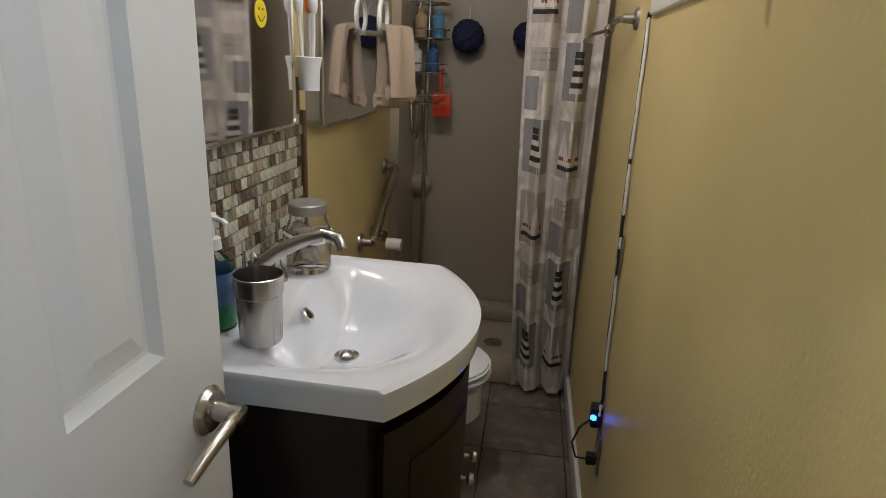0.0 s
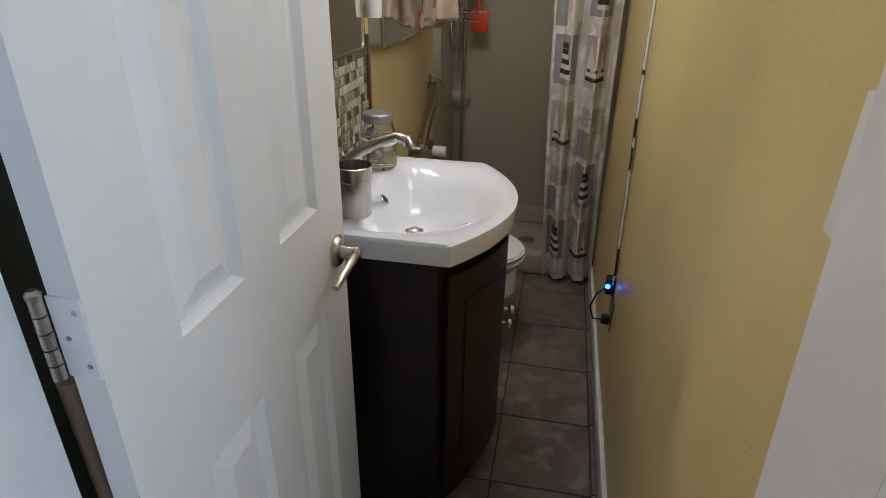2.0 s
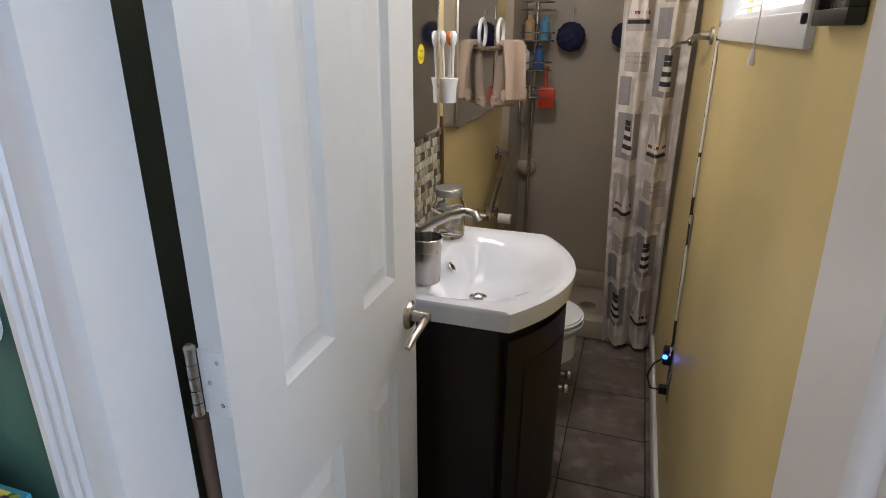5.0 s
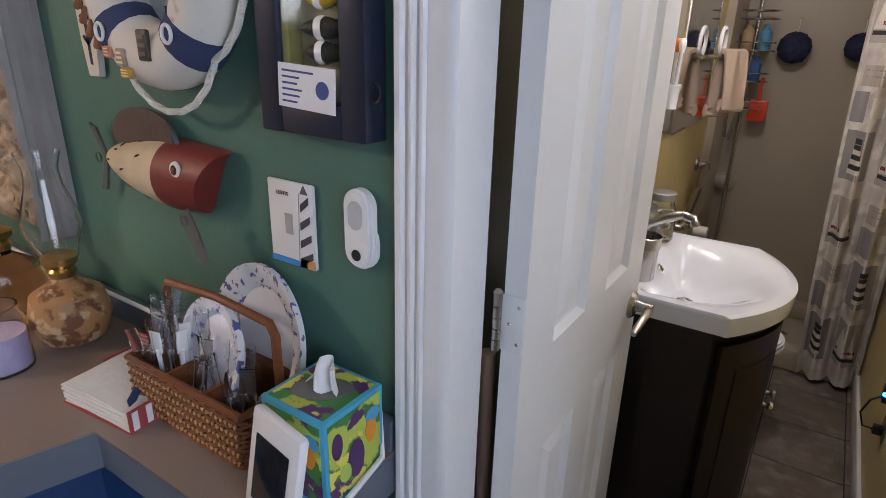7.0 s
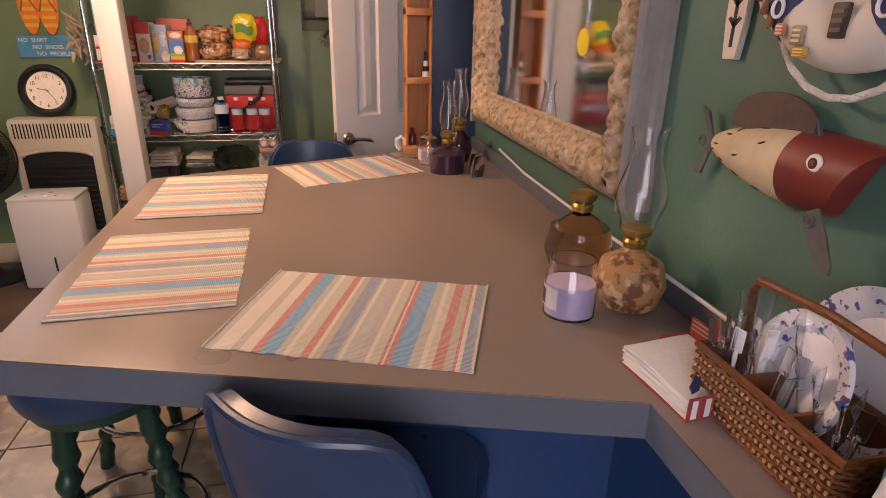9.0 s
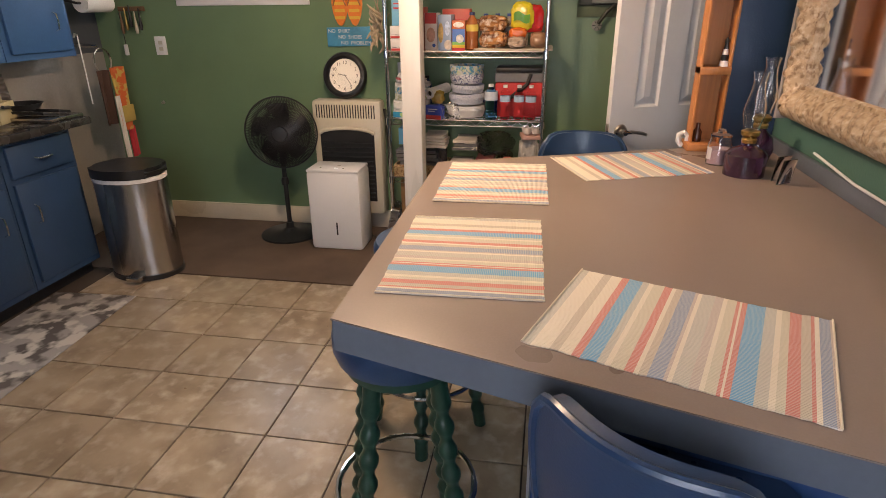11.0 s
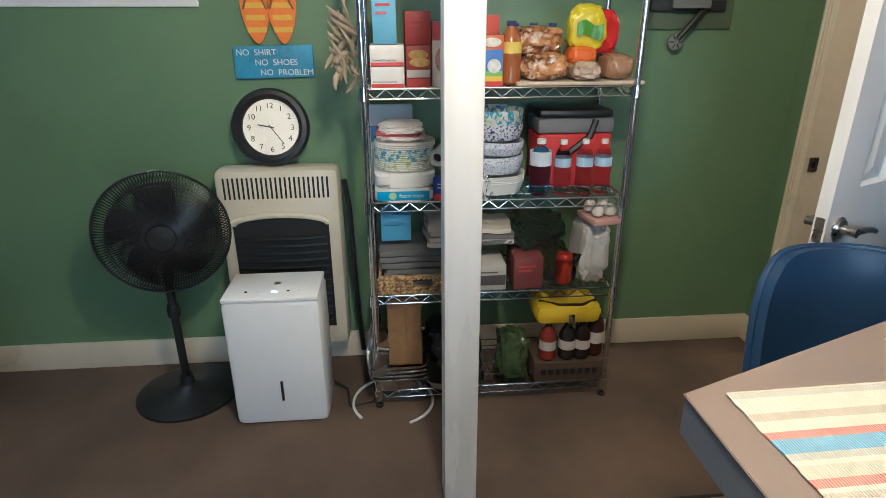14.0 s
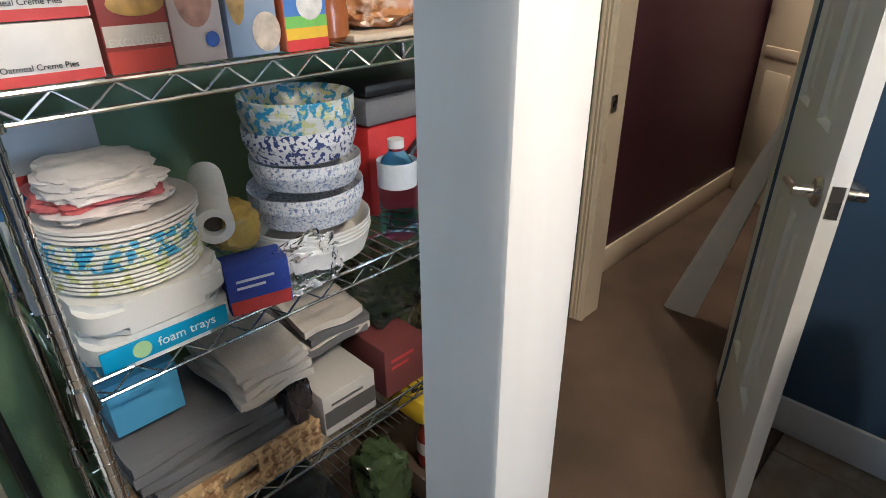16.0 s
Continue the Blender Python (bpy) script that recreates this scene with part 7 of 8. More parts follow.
for k in range(24):
    a, z0 = rd.uniform(0, 6.28), rd.uniform(-0.09, 0.1)
    lean, ln = rd.uniform(-0.9, 0.9), rd.uniform(0.07, 0.15)
    pts = []
    for q in range(7):
        f = q / 6 - 0.5
        pts.append((0.03 * math.cos(a) + 0.02 * math.sin(5 * f + k), 0.024 * math.sin(a) + ln * f * math.sin(lean) + 0.008 * math.cos(6 * f + k), z0 + ln * f * math.cos(lean)))
    part("branch", tube(pts, rd.uniform(0.005, 0.0095), 8, taper=(0.35, 0.8, 1.1, 0.9, 1.1, 0.7, 0.3)), DRIFT, wood)
part("hanger", tube([(0.0, 0.0, 0.1), (0.02, 0.02, 0.2), (0.04, 0.05, 0.3)], 0.003, 5), DRIFT, wood)

# middle shelf
FOAM = rgb("white_foam", (0.72, 0.71, 0.68), 0.5, var=0.03)
for k in range(2):
    t = thing("foam_tray_pack", "white foam trays in a clear wrap", "foam trays", pose(-3.69, -1.62, Z3 + 0.052 * k, 0, 0, 3 * k))
    part("tray", prism([(0.1 * math.copysign(abs(math.cos(a)) ** 0.4, math.cos(a)), 0.105 * math.copysign(abs(math.sin(a)) ** 0.4, math.sin(a))) for a in [6.2832 * q / 32 for q in range(32)]], 0, 0.05, 0.012), FOAM, t)
    if k == 0:
        part("wrap_label", B(0.099, 0.1025, -0.095, 0.085, 0.008, 0.04, 0.001), rgb("bright_blue_label", (0.02, 0.3, 0.55), 0.35), t, "bright blue label")
        writing("foam trays", 0.02, FOAM, t, pose(0.1028, -0.02, 0.018, 90, 0, 90))
        part("tick_mark", lathe([(0.013, 0), (0.013, 0.0006), (0.008, 0.0007)], 18, pose(0.1026, -0.042, 0.024, 0, 90)), rgb("pale_green_print", (0.4, 0.6, 0.3)), t)
BLUEPL = speckled("blue_green_plate_rims", (0.62, 0.64, 0.62), [((0.05, 0.28, 0.5), 0.0), ((0.55, 0.58, 0.3), 0.06)], 60, 0.48, 0.53, 0.5)
DARKPL = speckled("navy_marbled_rims", (0.66, 0.67, 0.7), [((0.03, 0.05, 0.18), 0.04)], 130, 0.48, 0.52, 0.5)
PALEPL = speckled("pale_marbled_rims", (0.68, 0.69, 0.72), [((0.16, 0.2, 0.36), 0.09), ((0.4, 0.46, 0.56), 0.05)], 150, 0.48, 0.52, 0.5)


def stack(x, y, z, r, h, mat, label, n=None, tilt=0):
    n = n or max(3, int(h / 0.006))
    s = thing("plate_stack", label, "paper plates", pose(x, y, z, tilt, tilt, 0), "stacks of paper plates and bowls")
    for k in range(n):
        z0 = h * k / n
        part("plate", lathe([(r * 0.955, z0), (r, z0 + h / n * 0.45), (r * 0.985, z0 + h / n * 0.97), (r * 0.75, z0 + h / n * 0.7)], 30), mat, s)
    return s


stack(-3.70, -1.62, Z3 + 0.106, 0.106, 0.032, speckled("green_white_rims", (0.66, 0.66, 0.6), [((0.45, 0.48, 0.2), 0.04)], 50, 0.48, 0.53), "paper plates with yellow green rims")
stack(-3.70, -1.62, Z3 + 0.139, 0.106, 0.04, BLUEPL, "paper plates with blue patterned rims")
stack(-3.70, -1.615, Z3 + 0.18, 0.108, 0.02, rgb("pale_plates", (0.68, 0.64, 0.6)), "pale paper plates on a taller stack", 3)
for k, (dx, dy, tl, c) in enumerate(((0.0, 0.0, 4, (0.66, 0.6, 0.58)), (-0.01, -0.01, 7, (0.5, 0.12, 0.12)), (0.0, 0.0, 6, (0.68, 0.64, 0.62)), (-0.02, 0.0, 11, (0.62, 0.58, 0.56)))):
    crumpled("napkin_pack", -3.71 + dx, -1.625 + dy, Z3 + 0.2 + 0.012 * k, 0.17, 0.17 - 0.01 * k, 0.022, rgb("printed_napkins", c, 0.7, var=0.2, big=14), "loosely wrapped printed paper napkins", "napkins", 20 + k, 0.2)
carton(-3.85, -1.66, Z3, 0.16, 0.03, 0.3, (0.5, 0.55, 0.6), "pale card box with blue print at the shelf's back", ((0.06, 0.2, 0.5), 0.55, 0.75))
carton(-3.625, -1.465, Z3, 0.1, 0.06, 0.08, (0.03, 0.06, 0.35), "blue and red zipper bag carton", ((0.55, 0.05, 0.04), 0.0, 0.3), tcol=(0.7, 0.7, 0.72), rz=-14)
roll = thing("cardboard_roll", "white paper roll with an open dark core", "roll", pose(-3.83, -1.43, Z3 + 0.155, 0, 4, -22))
part("paper", lathe([(0.0165, 0.004), (0.0165, 0.0), (0.03, 0.0), (0.03, 0.2), (0.0165, 0.2), (0.0165, 0.16)], 24, pose(0, 0, 0, 0, 90), cap=False), rgb("roll_white", (0.7, 0.68, 0.64), 0.8), roll)
# Core's lining and end plug are coloured dark for the shade in the hollow.
part("core", lathe([(0.0165, 0.0), (0.016, 0.185), (0.0, 0.186)], 20, pose(0, 0, 0, 0, 90), cap=False), rgb("core_shade", (0.05, 0.035, 0.025), 0.9), roll, "cardboard core, darkened for the shade inside")
crumpled("wrapped_candle", -3.69, -1.46, Z3 + 0.08, 0.1, 0.075, 0.075, rgb("yellow_jar", (0.42, 0.28, 0.06), 0.25, var=0.3), "yellow wrapped candle in netting", "candle", 31, 0.15)
bottle(-3.86, -1.56, Z3, 0.22, 0.035, rgb("navy_plastic_bottle", (0.02, 0.04, 0.12), 0.3), BLACK, rgb("teal_wrap", (0.05, 0.2, 0.3)), "navy blue bottle at the shelf's back")


def bowl_stack(x, y, z, r, h, mat, label, n, tilt=0, turn=0):
    """Nested paper bowls, rim up, the top one open."""
    s = thing("bowl_stack", label, "paper bowls", pose(x, y, z, tilt, 0, turn), "stacks of paper plates and bowls")
    deep = min(0.045, h * 0.6)
    for k in range(n):
        zr = deep + (h - deep) * (k + 1) / n
        prof = [(r * 0.88, zr - deep), (r * 0.95, zr - deep * 0.5), (r * 0.985, zr - 0.006), (r, zr - 0.003), (r * 0.995, zr), (r * 0.955, zr - 0.003), (r * 0.9, zr - deep * 0.5), (r * 0.76, zr - deep + 0.003), (0.0, zr - deep + 0.003)]
        part("bowl", lathe(prof, 32, cap=False), mat, s)
    return s


bowl_stack(-3.72, -1.293, Z3, 0.116, 0.075, FOAM, "white foam bowls in a clear wrap", 4)
bowl_stack(-3.72, -1.29, Z3 + 0.076, 0.106, 0.065, PALEPL, "white paper bowls with fine blue marbling", 7, 1.5)
bowl_stack(-3.72, -1.287, Z3 + 0.142, 0.1, 0.05, PALEPL, "smaller white paper bowls with blue marbling", 6, -2)
bowl_stack(-3.72, -1.29, Z3 + 0.194, 0.1, 0.058, DARKPL, "navy marbled paper bowls", 6, 1)
bowl_stack(-3.72, -1.292, Z3 + 0.23, 0.1, 0.07, BLUEPL, "blue and yellow patterned paper bowls", 5, -1)
crumpled("clear_bag", -3.6, -1.38, Z3 + 0.0, 0.05, 0.11, 0.09, CLEAR, "crumpled clear plastic bag over the shelf edge", "plastic bag", 33, 0.4).visible_shadow = False
PINKW = glassy("pinkish_water", (0.97, 0.9, 0.9), 0.03, 1.1)
BLUEW = glassy("blue_drink", (0.35, 0.68, 0.92), 0.03, 1.1)
CAPW, LABW = rgb("white_cap", (0.7, 0.7, 0.7)), rgb("pale_blue_label", (0.4, 0.55, 0.7), 0.35)
bottle(-3.64, -1.137, Z3, 0.2, 0.038, BLUEW, CAPW, rgb("white_blue_wrap", (0.6, 0.66, 0.72), 0.35), "clear sports bottle with blue drink", (0.55, 0.8))
for y in (-1.055, -0.975, -0.907):
    bottle(-3.645, y, Z3, 0.195, 0.03, PINKW, CAPW, LABW, "clear water bottle with pale blue label", (0.52, 0.68), "water_bottle")
single("blue_tub", lathe([(0.035, 0), (0.037, 0.1), (0.039, 0.1), (0.039, 0.125), (0.0, 0.126)], 22, cap=False), rgb("navy_tub", (0.03, 0.06, 0.2), 0.35), "navy tub with white label", "tub", pose(-3.87, -1.2, Z3))
cool = thing("cooler_bag", "red insulated bag with grey band and black top", "bag", pose(-3.83, -0.985, Z3))
part("body", B(-0.09, 0.09, -0.14, 0.14, 0, 0.2, 0.015), rgb("red_nylon", (0.5, 0.025, 0.025), 0.6, var=0.15), cool)
part("grey_band", B(-0.092, 0.092, -0.142, 0.142, 0.2, 0.255, 0.01), rgb("grey_nylon", (0.16, 0.16, 0.17), 0.6), cool)
part("top", B(-0.09, 0.09, -0.138, 0.138, 0.255, 0.285, 0.012), BLACK, cool)
part("strap", tube([(0.093, -0.06, 0.1), (0.1, 0.0, 0.15), (0.1, 0.05, 0.19), (0.096, 0.07, 0.25)], 0.012, 6), BLACK, cool)

# lower shelf
GREYC, TANC, WHC = rgb("grey_cloth", (0.13, 0.13, 0.135), 0.95, fine=250, bump=0.6), rgb("taupe_cloth", (0.3, 0.26, 0.22), 0.95, fine=250, bump=0.6), rgb("off_white_cloth", (0.58, 0.53, 0.47), 0.95, fine=250, bump=0.6)
SEAG = speckled("woven_seagrass", (0.5, 0.34, 0.17), [((0.28, 0.16, 0.07), 0.02)], 60, 0.48, 0.55, 0.8)
sb = thing("seagrass_basket", "flat woven seagrass basket with linen", "basket", pose(-3.72, -1.565, Z2))
bm = bmesh.new()
for a, b, c, d in ((-0.12, 0.12, -0.16, -0.15), (-0.12, 0.12, 0.15, 0.16), (-0.12, -0.11, -0.15, 0.15), (0.11, 0.12, -0.15, -0.035), (0.11, 0.12, 0.035, 0.15)):
    box(bm, a, b, c, d, 0, 0.075)
box(bm, 0.11, 0.12, -0.035, 0.035, 0, 0.03)
box(bm, 0.11, 0.12, -0.035, 0.035, 0.06, 0.075)
box(bm, -0.115, 0.115, -0.155, 0.155, 0, 0.006)
part("body", bm, SEAG, sb)
for r in range(5):
    for q in range(16):
        y = -0.155 + q * 0.0207
        if abs(y) < 0.04 and 0.03 < 0.007 + r * 0.0145 < 0.062:
            continue
        part("braid", tube([(0.1205, y - 0.008, 0.004 + r * 0.0145), (0.126, y, 0.009 + r * 0.0145), (0.1205, y + 0.009, 0.013 + r * 0.0145)], 0.0055, 5), SEAG, sb)
folded("table_linen", -3.72, -1.565, Z2 + 0.02, 0.28, 0.2, 4, 0.022, [TANC, GREYC], "grey and taupe table linen in a basket", 2)
folded("grey_blanket", -3.73, -1.59, Z2 + 0.11, 0.26, 0.2, 3, 0.024, [GREYC], "folded dark grey cloth", 3)
carton(-3.74, -1.655, Z2 + 0.185, 0.11, 0.12, 0.1, (0.1, 0.34, 0.55), "light blue paper napkin pack", tcol=(0.1, 0.34, 0.55))
folded("white_towel", -3.69, -1.475, Z2 + 0.185, 0.14, 0.2, 5, 0.018, [WHC], "rumpled off-white towel on the shelf", 4)
folded("grey_towel", -3.76, -1.29, Z2 + 0.16, 0.15, 0.2, 4, 0.02, [GREYC, WHC], "folded grey and white cloths", 6)
crumpled("black_pouch", -3.63, -1.425, Z2 + 0.07, 0.05, 0.05, 0.12, rgb("dark_vinyl", (0.03, 0.025, 0.025), 0.25, var=0.3), "dark shiny plastic pouch", "pouch", 41, 0.3)
carton(-3.69, -1.315, Z2, 0.13, 0.16, 0.1, (0.5, 0.48, 0.45), "white soda carton with dark print", ((0.08, 0.08, 0.08), 0.2, 0.6), tcol=(0.1, 0.1, 0.1))
carton(-3.69, -1.165, Z2, 0.11, 0.16, 0.125, (0.16, 0.045, 0.045), "dull red cardboard box")
SMOKE = glassy("smoky_plastic", (0.5, 0.48, 0.46), 0.2, 1.2)
crumpled("clear_bag", -3.75, -1.12, Z2 + 0.13, 0.15, 0.2, 0.13, SMOKE, "crumpled smoky plastic bags", "plastic bag", 43, 0.4)
crumpled("clear_bag", -3.66, -1.04, Z2, 0.13, 0.12, 0.14, SMOKE, "crumpled clear bag with cans", "plastic bag", 44, 0.4)
single("drink_can", lathe([(0.024, 0), (0.03, 0.008), (0.03, 0.11), (0.024, 0.12), (0, 0.12)], 22, cap=False), rgb("red_can", (0.5, 0.04, 0.02), 0.3, metal=0.5), "red and silver drink can", "can", pose(-3.615, -1.03, Z2 + 0.02))
crumpled("white_carrier_bag", -3.7, -0.91, Z2, 0.2, 0.12, 0.25, rgb("translucent_white_bag", (0.5, 0.49, 0.48), 0.3, var=0.15), "hanging white plastic carrier bag", "plastic bag", 45, 0.2)
eg = thing("bulb_pack", "carton with round white bulbs", "box", pose(-3.65, -0.9, Z2 + 0.255, 0, 0, 10))
part("card", B(-0.07, 0.07, -0.055, 0.055, 0, 0.02, 0.002), rgb("pink_card", (0.5, 0.3, 0.26)), eg)
for k in range(4):
    part("bulb", lathe([(0.0, 0), (0.02, 0.01), (0.024, 0.025), (0.016, 0.045), (0, 0.05)], 16, pose(0.03 - 0.06 * (k // 2), -0.025 + 0.05 * (k % 2), 0.02), cap=False), rgb("bulb_white", (0.66, 0.6, 0.55), 0.3), eg)

# bottom shelf
FOIL = rgb("aluminium_foil", (0.6, 0.6, 0.6), 0.28, metal=1.0, bump=0.5, fine=40)


def foil_tray(x, y, z, w, d, h, rx=0, ry=0, rz=0):
    t = thing("foil_tray", "shiny aluminium foil roasting tray", "foil tray", pose(x, y, z, rx, ry, rz), "foil trays on the bottom shelf")
    bm = bmesh.new()
    def ringv(sx, sy, zz):
        return [bm.verts.new((sx * math.copysign(abs(math.cos(a)) ** 0.35, math.cos(a)), sy * math.copysign(abs(math.sin(a)) ** 0.35, math.sin(a)), zz + 0.001 * math.sin(q * 1.9))) for q, a in enumerate([6.2832 * q / 40 for q in range(40)])]
    rr = [ringv(d / 2 * 0.85, w / 2 * 0.85, 0), ringv(d / 2 * 0.94, w / 2 * 0.94, h), ringv(d / 2, w / 2, h + 0.002), ringv(d / 2, w / 2, h - 0.004)]
    for a, b in zip(rr, rr[1:]):
        for q in range(40):
            bm.faces.new((a[q], a[(q + 1) % 40], b[(q + 1) % 40], b[q]))
    bm.faces.new(list(reversed(rr[0])))
    part("pan", bm, FOIL, t)
    return t


for k in range(4):
    foil_tray(-3.72, -1.66, Z1 + 0.018 * k, 0.24, 0.3, 0.06)
foil_tray(-3.66, -1.72, Z1 + 0.14, 0.16, 0.22, 0.05, 78, 0, 8)
bag = thing("paper_bag", "brown paper bag on the bottom shelf", "paper bag", pose(-3.72, -1.63, Z1 + 0.075))
KRAFT = rgb("brown_paper", (0.25, 0.14, 0.06), 0.85, var=0.2, big=9, bump=0.5)
part("body", prism([(-0.065, -0.07), (0.065, -0.07), (0.065, -0.012), (0.058, 0.0), (0.065, 0.012), (0.065, 0.06), (-0.065, 0.06)], 0, 0.29, 0.002), KRAFT, bag)
part("folded_top", B(0.02, 0.068, -0.072, 0.062, 0.255, 0.3, 0.003), KRAFT, bag, "folded-over paper top")
crumpled("black_pan", -3.75, -1.44, Z1 + 0.05, 0.24, 0.23, 0.17, rgb("black_wrapped_pan", (0.02, 0.021, 0.024), 0.2, var=0.4, big=10), "black pan wrapped in plastic", "pan", 51, 0.12, 6.0)
foil_tray(-3.7, -1.44, Z1, 0.24, 0.28, 0.04)
carton(-3.63, -1.42, Z1 + 0.012, 0.12, 0.05, 0.045, (0.5, 0.14, 0.03), "orange food pack in a foil tray", ((0.02, 0.02, 0.05), 0.0, 0.3))
crumpled("green_bottle_bag", -3.68, -1.2, Z1, 0.14, 0.12, 0.2, rgb("green_bagged_bottle", (0.06, 0.09, 0.04), 0.2, var=0.4, big=10), "green bottle in a clear bag", "bottle", 53, 0.25)
pw = thing("bottle_crate", "shallow brown carton of dark sauce bottles", "carton", pose(-3.7, -0.975, Z1))
part("tray", B(-0.1, 0.1, -0.145, 0.145, 0, 0.085, 0.003), rgb("dark_brown_card", (0.07, 0.045, 0.03), 0.7), pw)
for k in range(8):
    part("print_bar", B(0.1, 0.1012, -0.12 + 0.03 * k, -0.1 + 0.03 * k, 0.03, 0.055), BLACK, pw)
for k, (dx, y, c) in enumerate(((0.02, -1.065, (0.2, 0.03, 0.02)), (0.02, -0.985, (0.02, 0.015, 0.012)), (0.02, -0.925, (0.02, 0.015, 0.012)), (0.0, -0.865, (0.04, 0.015, 0.01)))):
    bottle(-3.66 + dx, y, Z1 + 0.086, 0.16 if k < 3 else 0.2, 0.034, rgb("dark_sauce", c, 0.12), rgb("yellow_cap", (0.65, 0.45, 0.02)) if k == 3 else BLACK, rgb("white_red_label", (0.55, 0.5, 0.48), 0.4), "dark sauce bottle with white label", (0.3, 0.55), "sauce_bottle")
yb = thing("yellow_bag", "yellow zipped lunch bag lying on bottles", "bag", pose(-3.69, -0.985, Z1 + 0.252, 0, 0, 0))
part("body", B(-0.09, 0.09, -0.14, 0.12, 0, 0.085, 0.03), rgb("yellow_nylon", (0.6, 0.42, 0.01), 0.5, var=0.15, big=8), yb)
part("zip", tube([(0.03, -0.12, 0.083), (0.07, -0.05, 0.082), (0.075, 0.04, 0.082), (0.04, 0.105, 0.084)], 0.006, 6), BLACK, yb, "black zip")
part("buckle", B(0.091, 0.096, -0.015, 0.01, 0.01, 0.05, 0.002), NICKEL, yb)
single("white_floor_cable", tube([(-3.62 + 0.16 * math.cos(a), -1.69 + 0.16 * math.sin(a), 0.012) for a in [0.4 + 5.0 * k / 24 for k in range(25)]], 0.006, 7), WHITEP, "coiled white cable on the carpet", "cable")

# ---- kitchen things ----
cad = thing("cleaning_caddy", "beige plastic caddy with handle on the worktop", "caddy", pose(-2.83, -3.68, 0.918, 0, 0, 20) @ Matrix.Diagonal((1.25, 1.25, 1.25, 1)))
BEIGEP = rgb("beige_plastic", (0.5, 0.43, 0.25), 0.45)
bm = bmesh.new()
for a, b, c, d in ((-0.07, 0.07, -0.05, -0.044), (-0.07, 0.07, 0.044, 0.05), (-0.07, -0.064, -0.044, 0.044), (0.064, 0.07, -0.044, 0.044)):
    box(bm, a, b, c, d, 0, 0.085, 0.002)
box(bm, -0.068, 0.068, -0.048, 0.048, 0, 0.006)
part("tub", bm, BEIGEP, cad)
part("handle", tube([(-0.066, 0, 0.08), (-0.06, 0, 0.13), (-0.045, 0, 0.145), (0.045, 0, 0.145), (0.06, 0, 0.13), (0.066, 0, 0.08)], 0.008, 8), BEIGEP, cad)
crumpled("dish_cloth", -2.64, -3.66, 0.918, 0.18, 0.14, 0.11, rgb("checked_white_cloth", (0.6, 0.6, 0.6), 0.95, var=0.1), "white checked dish cloth over a rack", "cloth", 61, 0.3)
stv = thing("cooktop", "black gas cooktop with steel edge", "stove", pose(-2.98, -3.58, 0.918) @ Matrix.Diagonal((0.62, 1, 1, 1)))
part("top", B(-0.18, 0.2, -0.25, 0.2, 0, 0.02, 0.004), STEEL, stv)
for k in range(2):
    part("grate", tube([(-0.14 + 0.17 * k, -0.15, 0.03), (-0.02 + 0.17 * k, -0.15, 0.045), (-0.02 + 0.17 * k, 0.14, 0.045), (-0.14 + 0.17 * k, 0.14, 0.03)], 0.008, 6, closed=True), BLACK, stv, "black iron grate")
pan = thing("frying_pan", "black pan on the cooktop", "pan", pose(-2.98, -3.66, 0.965))
part("bowl", lathe([(0.08, 0), (0.11, 0.035), (0.106, 0.035), (0.078, 0.004)], 28), BLACK, pan)
part("handle", tube([(0.1, 0.03, 0.03), (0.2, 0.09, 0.045)], 0.009, 8), BLACK, pan)
single("muffin_tin", sheet(lambda u, v: (-0.09 + 0.18 * u, 0.006 * abs(math.sin(9.4 * u)) * abs(math.sin(12.5 * v)) * 4, 0.02 + 0.2 * v), 30, 40, 0.002), rgb("grey_silicone", (0.12, 0.11, 0.11), 0.4), "grey muffin tin leaning on the backsplash", "bakeware", pose(-3.05, -3.86, 0.918, 8))
rt = thing("paper_towel", "white paper towel roll on a dark holder", "paper towel", pose(-3.74, -3.68, 1.51))
part("roll", lathe([(0.02, -0.12), (0.055, -0.12), (0.055, 0.12), (0.02, 0.12)], 28, pose(0, 0, 0, 0, 90)), rgb("paper_roll", (0.7, 0.69, 0.66), 0.9, fine=150), rt)
part("rod", tube([(-0.15, 0, 0), (0.15, 0, 0)], 0.008, 8), BLACK, rt)
for s in (-0.15, 0.15):
    part("bracket", tube([(s, 0, 0), (s, -0.1, 0.02), (s, -0.2, 0.02)], 0.008, 8), BLACK, rt)
tr = thing("towel_ring", "brass towel ring on the kitchen wall", "towel ring", pose(-3.63, -3.62, 1.17))
part("post", tube([(0.0, -0.27, 0.09), (0, -0.02, 0.09)], 0.008, 8), NICKEL, tr)
part("ring", tube([(0.075 * math.cos(a), 0, 0.075 * math.sin(a)) for a in [6.2832 * k / 32 for k in range(32)]], 0.005, 8, closed=True), NICKEL, tr)
kt = thing("kitchen_towel", "orange patterned towel hanging in a ring", "towel", pose(-3.635, -3.6, 1.115) @ Matrix.Diagonal((1.4, 1.4, 1.35, 1)))
part("orange_cloth", sheet(lambda u, v: (0.01 - 0.085 * u, 0.015 + 0.012 * math.sin(8 * u + 2 * v), 0.01 - 0.3 * v), 12, 14, 0.008), speckled("orange_print", (0.55, 0.12, 0.03), [((0.5, 0.35, 0.08), 0.06)], 22, 0.5, 0.55, 0.95), kt)
part("brown_cloth", sheet(lambda u, v: (0.075 - 0.075 * u, 0.01 * math.sin(9 * u + v), 0.0 - 0.25 * v), 10, 12, 0.008), rgb("dark_brown_cloth", (0.06, 0.03, 0.02), 0.95), kt)
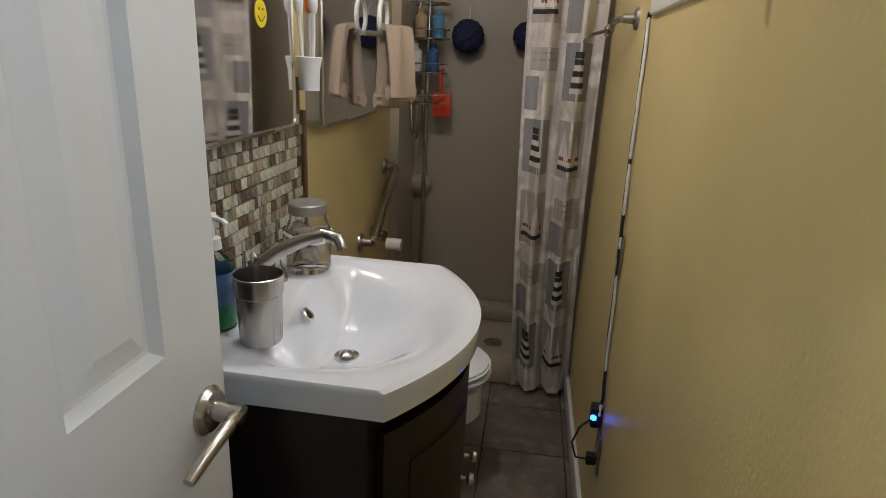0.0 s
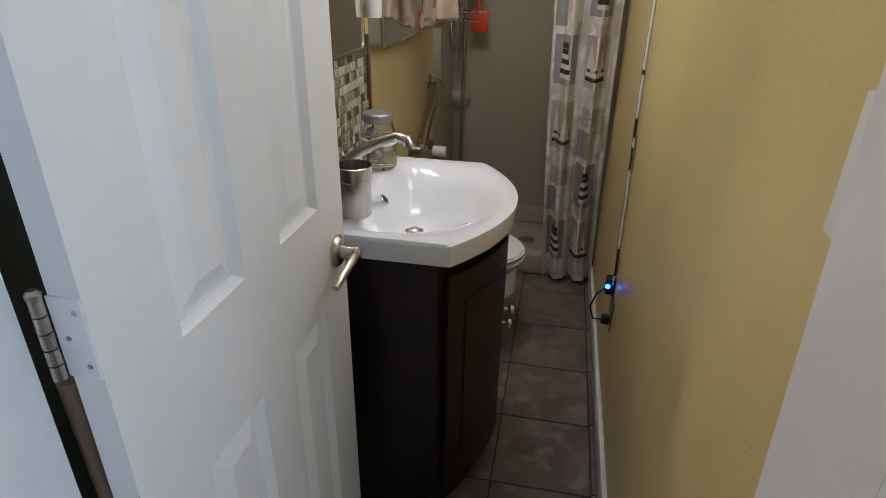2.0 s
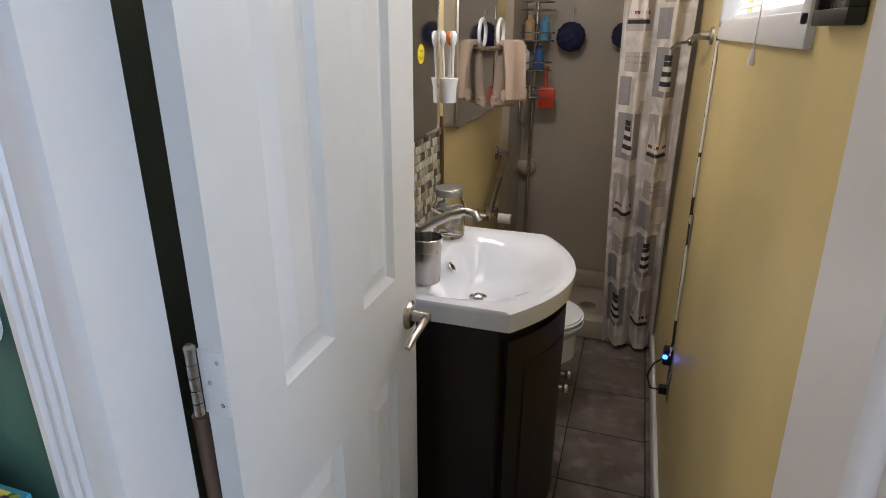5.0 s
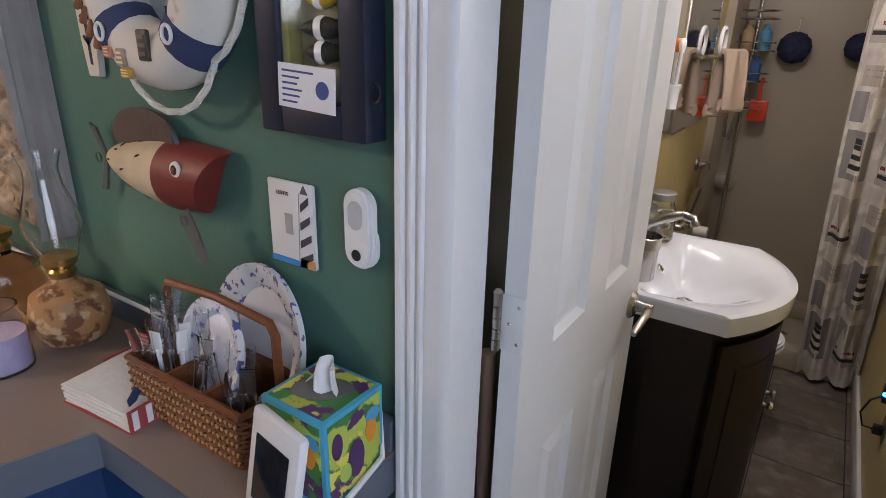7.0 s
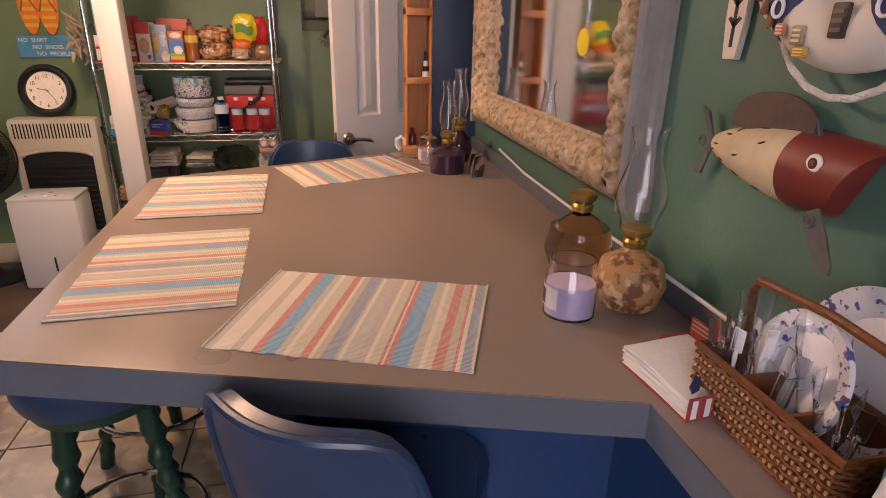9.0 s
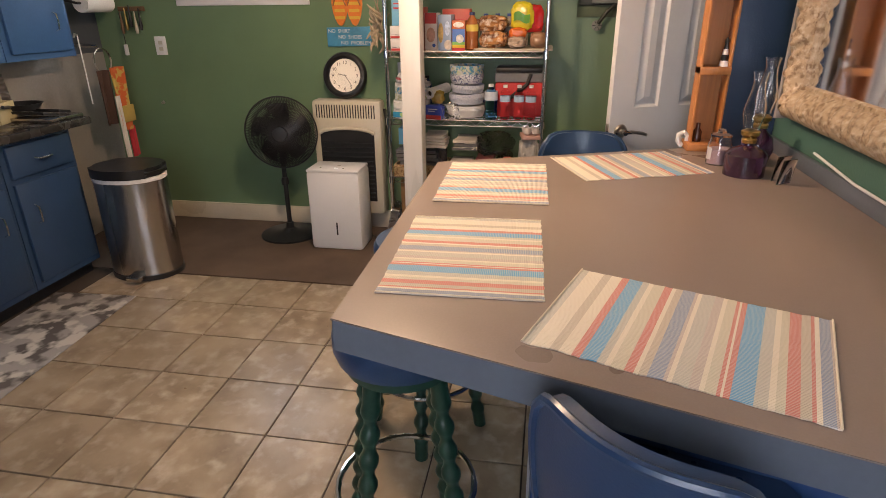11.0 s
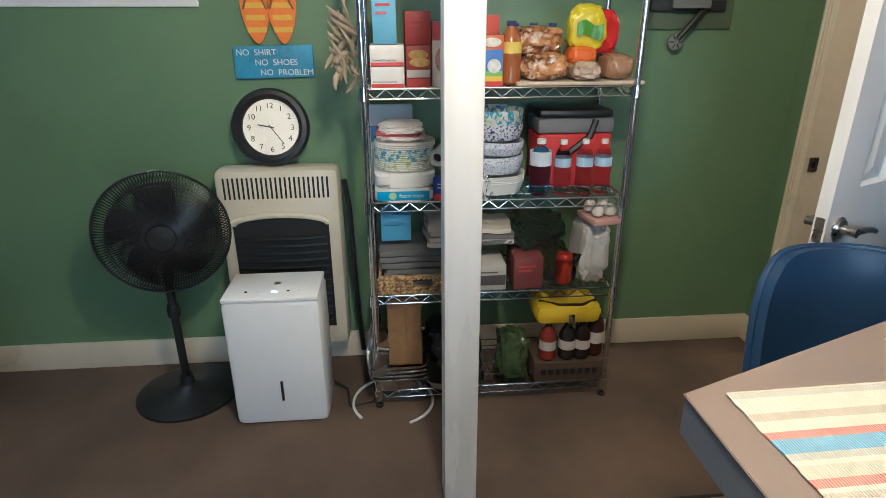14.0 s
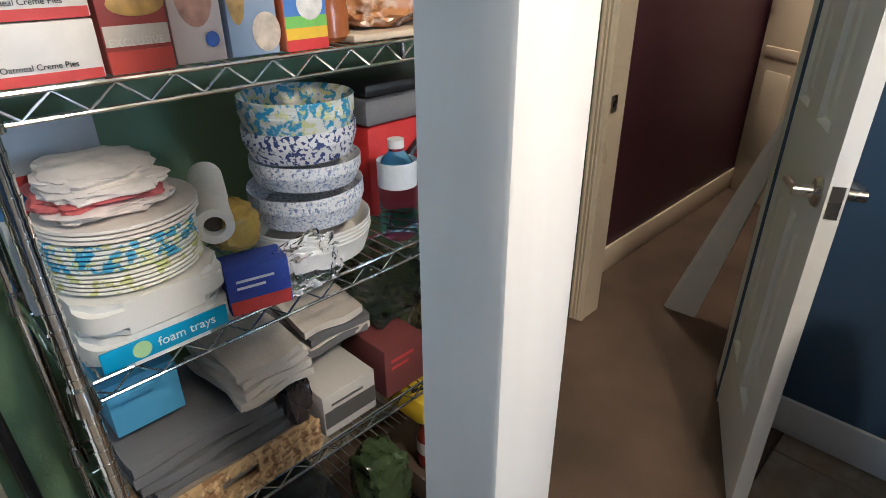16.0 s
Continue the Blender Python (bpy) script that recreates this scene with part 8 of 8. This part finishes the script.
part("white_strip", sheet(lambda u, v: (0.03 - 0.03 * u, 0.03 + 0.004 * math.sin(7 * u), -0.12 - 0.32 * v), 6, 10, 0.006), WHC, kt)
part("gold_band", B(-0.08, 0.0, 0.026, 0.034, -0.25, -0.17, 0.003), rgb("gold_cloth", (0.4, 0.28, 0.07), 0.9), kt)
part("red_end", sheet(lambda u, v: (-0.05 - 0.05 * u, 0.0 + 0.006 * math.sin(6 * u), -0.28 - 0.15 * v), 6, 6, 0.006), rgb("red_cloth", (0.45, 0.03, 0.04), 0.9), kt)
rod = thing("swatter", "thin white rod hanging beside the cabinet", "rod", pose(-3.44, -3.6, 0.93))
part("stick", tube([(0, 0, 0), (0.0, 0, 0.4)], 0.004, 6), WHITEP, rod)
part("hook", tube([(0, 0, 0.4), (0.02, 0, 0.41), (0.03, 0, 0.39)], 0.006, 6), NICKEL, rod)
keys = thing("key_rack", "hanging keys and tools on the green wall corner", "key rack", pose(-3.96, -3.6, 1.3))
part("rail", B(-0.02, 0.0, -0.09, 0.1, 0.16, 0.19, 0.003), WOODT, keys)
for k in range(5):
    part("key", lathe([(0.008, 0), (0.012, 0.03), (0.006, 0.09), (0.003, 0.14)], 10, pose(0.01, -0.07 + 0.035 * k, 0.02 + 0.02 * (k % 3))), (WOODT, BRASS, BLACK, CREAM, BLACK)[k], keys)
part("fan_pull", tube([(0.01, -0.08, 0.15), (0.012, -0.07, -0.05)], 0.003, 6), BLACK, keys)
part("pull_tag", B(0.005, 0.02, -0.085, -0.06, -0.12, -0.05, 0.003), WHITEP, keys)

# ---- tiles, piece by piece ----


def shared(name, me, parent, x, y, z, rz=0.0):
    o = new(name, me)
    o.parent = parent
    o.location = (x, y, z)
    o.rotation_euler = (0, 0, rz)
    return o


def tile_mesh(name, w, d, h, mat, bev):
    bm = B(-w / 2, w / 2, -d / 2, d / 2, -h, 0)
    top = [e for e in bm.edges if all(v.co.z > -1e-6 for v in e.verts)]
    bmesh.ops.bevel(bm, geom=top, offset=bev, segments=1, affect="EDGES")
    me = bpy.data.meshes.new(name)
    bm.to_mesh(me)
    bm.free()
    me.materials.append(mat)
    return me


floor_ob = bpy.data.objects["floor"]
P = 0.3165
KT = tile_mesh("floor_tile", P - 0.006, P - 0.006, 0.01, KTILE_R, 0.0015)
rt_ = random.Random(8)
for i in range(13):
    for j in range(12):
        x, y = -3.03 + P * (i + 0.5), -1.775 + P * (j - 5 + 0.5)
        if x > 1.1 or y > 0.0:
            continue
        shared("floor_tile", KT, floor_ob, x, y, 0.0 + rt_.uniform(-0.0006, 0.0006), rt_.choice((0, 1, 2, 3)) * math.pi / 2)
PB = 0.302
BT = tile_mesh("bath_tile", PB - 0.005, PB - 0.005, 0.01, BTILE_R, 0.0015)
BTS = tile_mesh("bath_tile", 0.028, PB - 0.005, 0.01, BTILE_R, 0.001)
for j in range(9):
    y = 0.27 + PB * (j - 0.5) - 0.01
    for i in range(3):
        shared("bath_tile", BT, floor_ob, 0.368 - PB * (i + 0.5), y, 0.0, rt_.choice((0, 2)) * math.pi / 2)
    shared("bath_tile", BTS, floor_ob, 0.385, y + 0.01, 0.0)

mos = thing("mosaic_backsplash", "glass and stone mosaic in cream, brown and grey", "backsplash")
mos["kind"] = "structure"
part("grout", B(-0.48, -0.472, 0.9, 1.742, 0.872, 1.3), rgb("mosaic_grout", (0.12, 0.1, 0.07), 0.9), mos)
MM = []
for k, (c, r) in enumerate((((0.5, 0.45, 0.33), 0.15), ((0.32, 0.25, 0.16), 0.3), ((0.16, 0.11, 0.07), 0.12), ((0.4, 0.38, 0.3), 0.4), ((0.24, 0.22, 0.17), 0.15))):
    for w in (0.0255, 0.0255, 0.0145):
        bm = B(0, 0.006, -w / 2, w / 2, -0.0125, 0.0125)
        bmesh.ops.bevel(bm, geom=[e for e in bm.edges if all(v.co.x > 0.003 for v in e.verts)], offset=0.0015, segments=1, affect="EDGES")
        me = bpy.data.meshes.new("mosaic_tile")
        bm.to_mesh(me)
        bm.free()
        me.materials.append(MOSAIC[k])
        MM.append((w, me))
for j in range(12):
    y = 1.07 + 0.008 * (j % 3)
    while y < 1.72:
        w, me = MM[rt_.randrange(len(MM))]
        shared("mosaic_tile", me, mos, -0.472 + rt_.uniform(-0.0012, 0.0008), y + w / 2, 0.888 + j * 0.0278)
        y += w + 0.0028
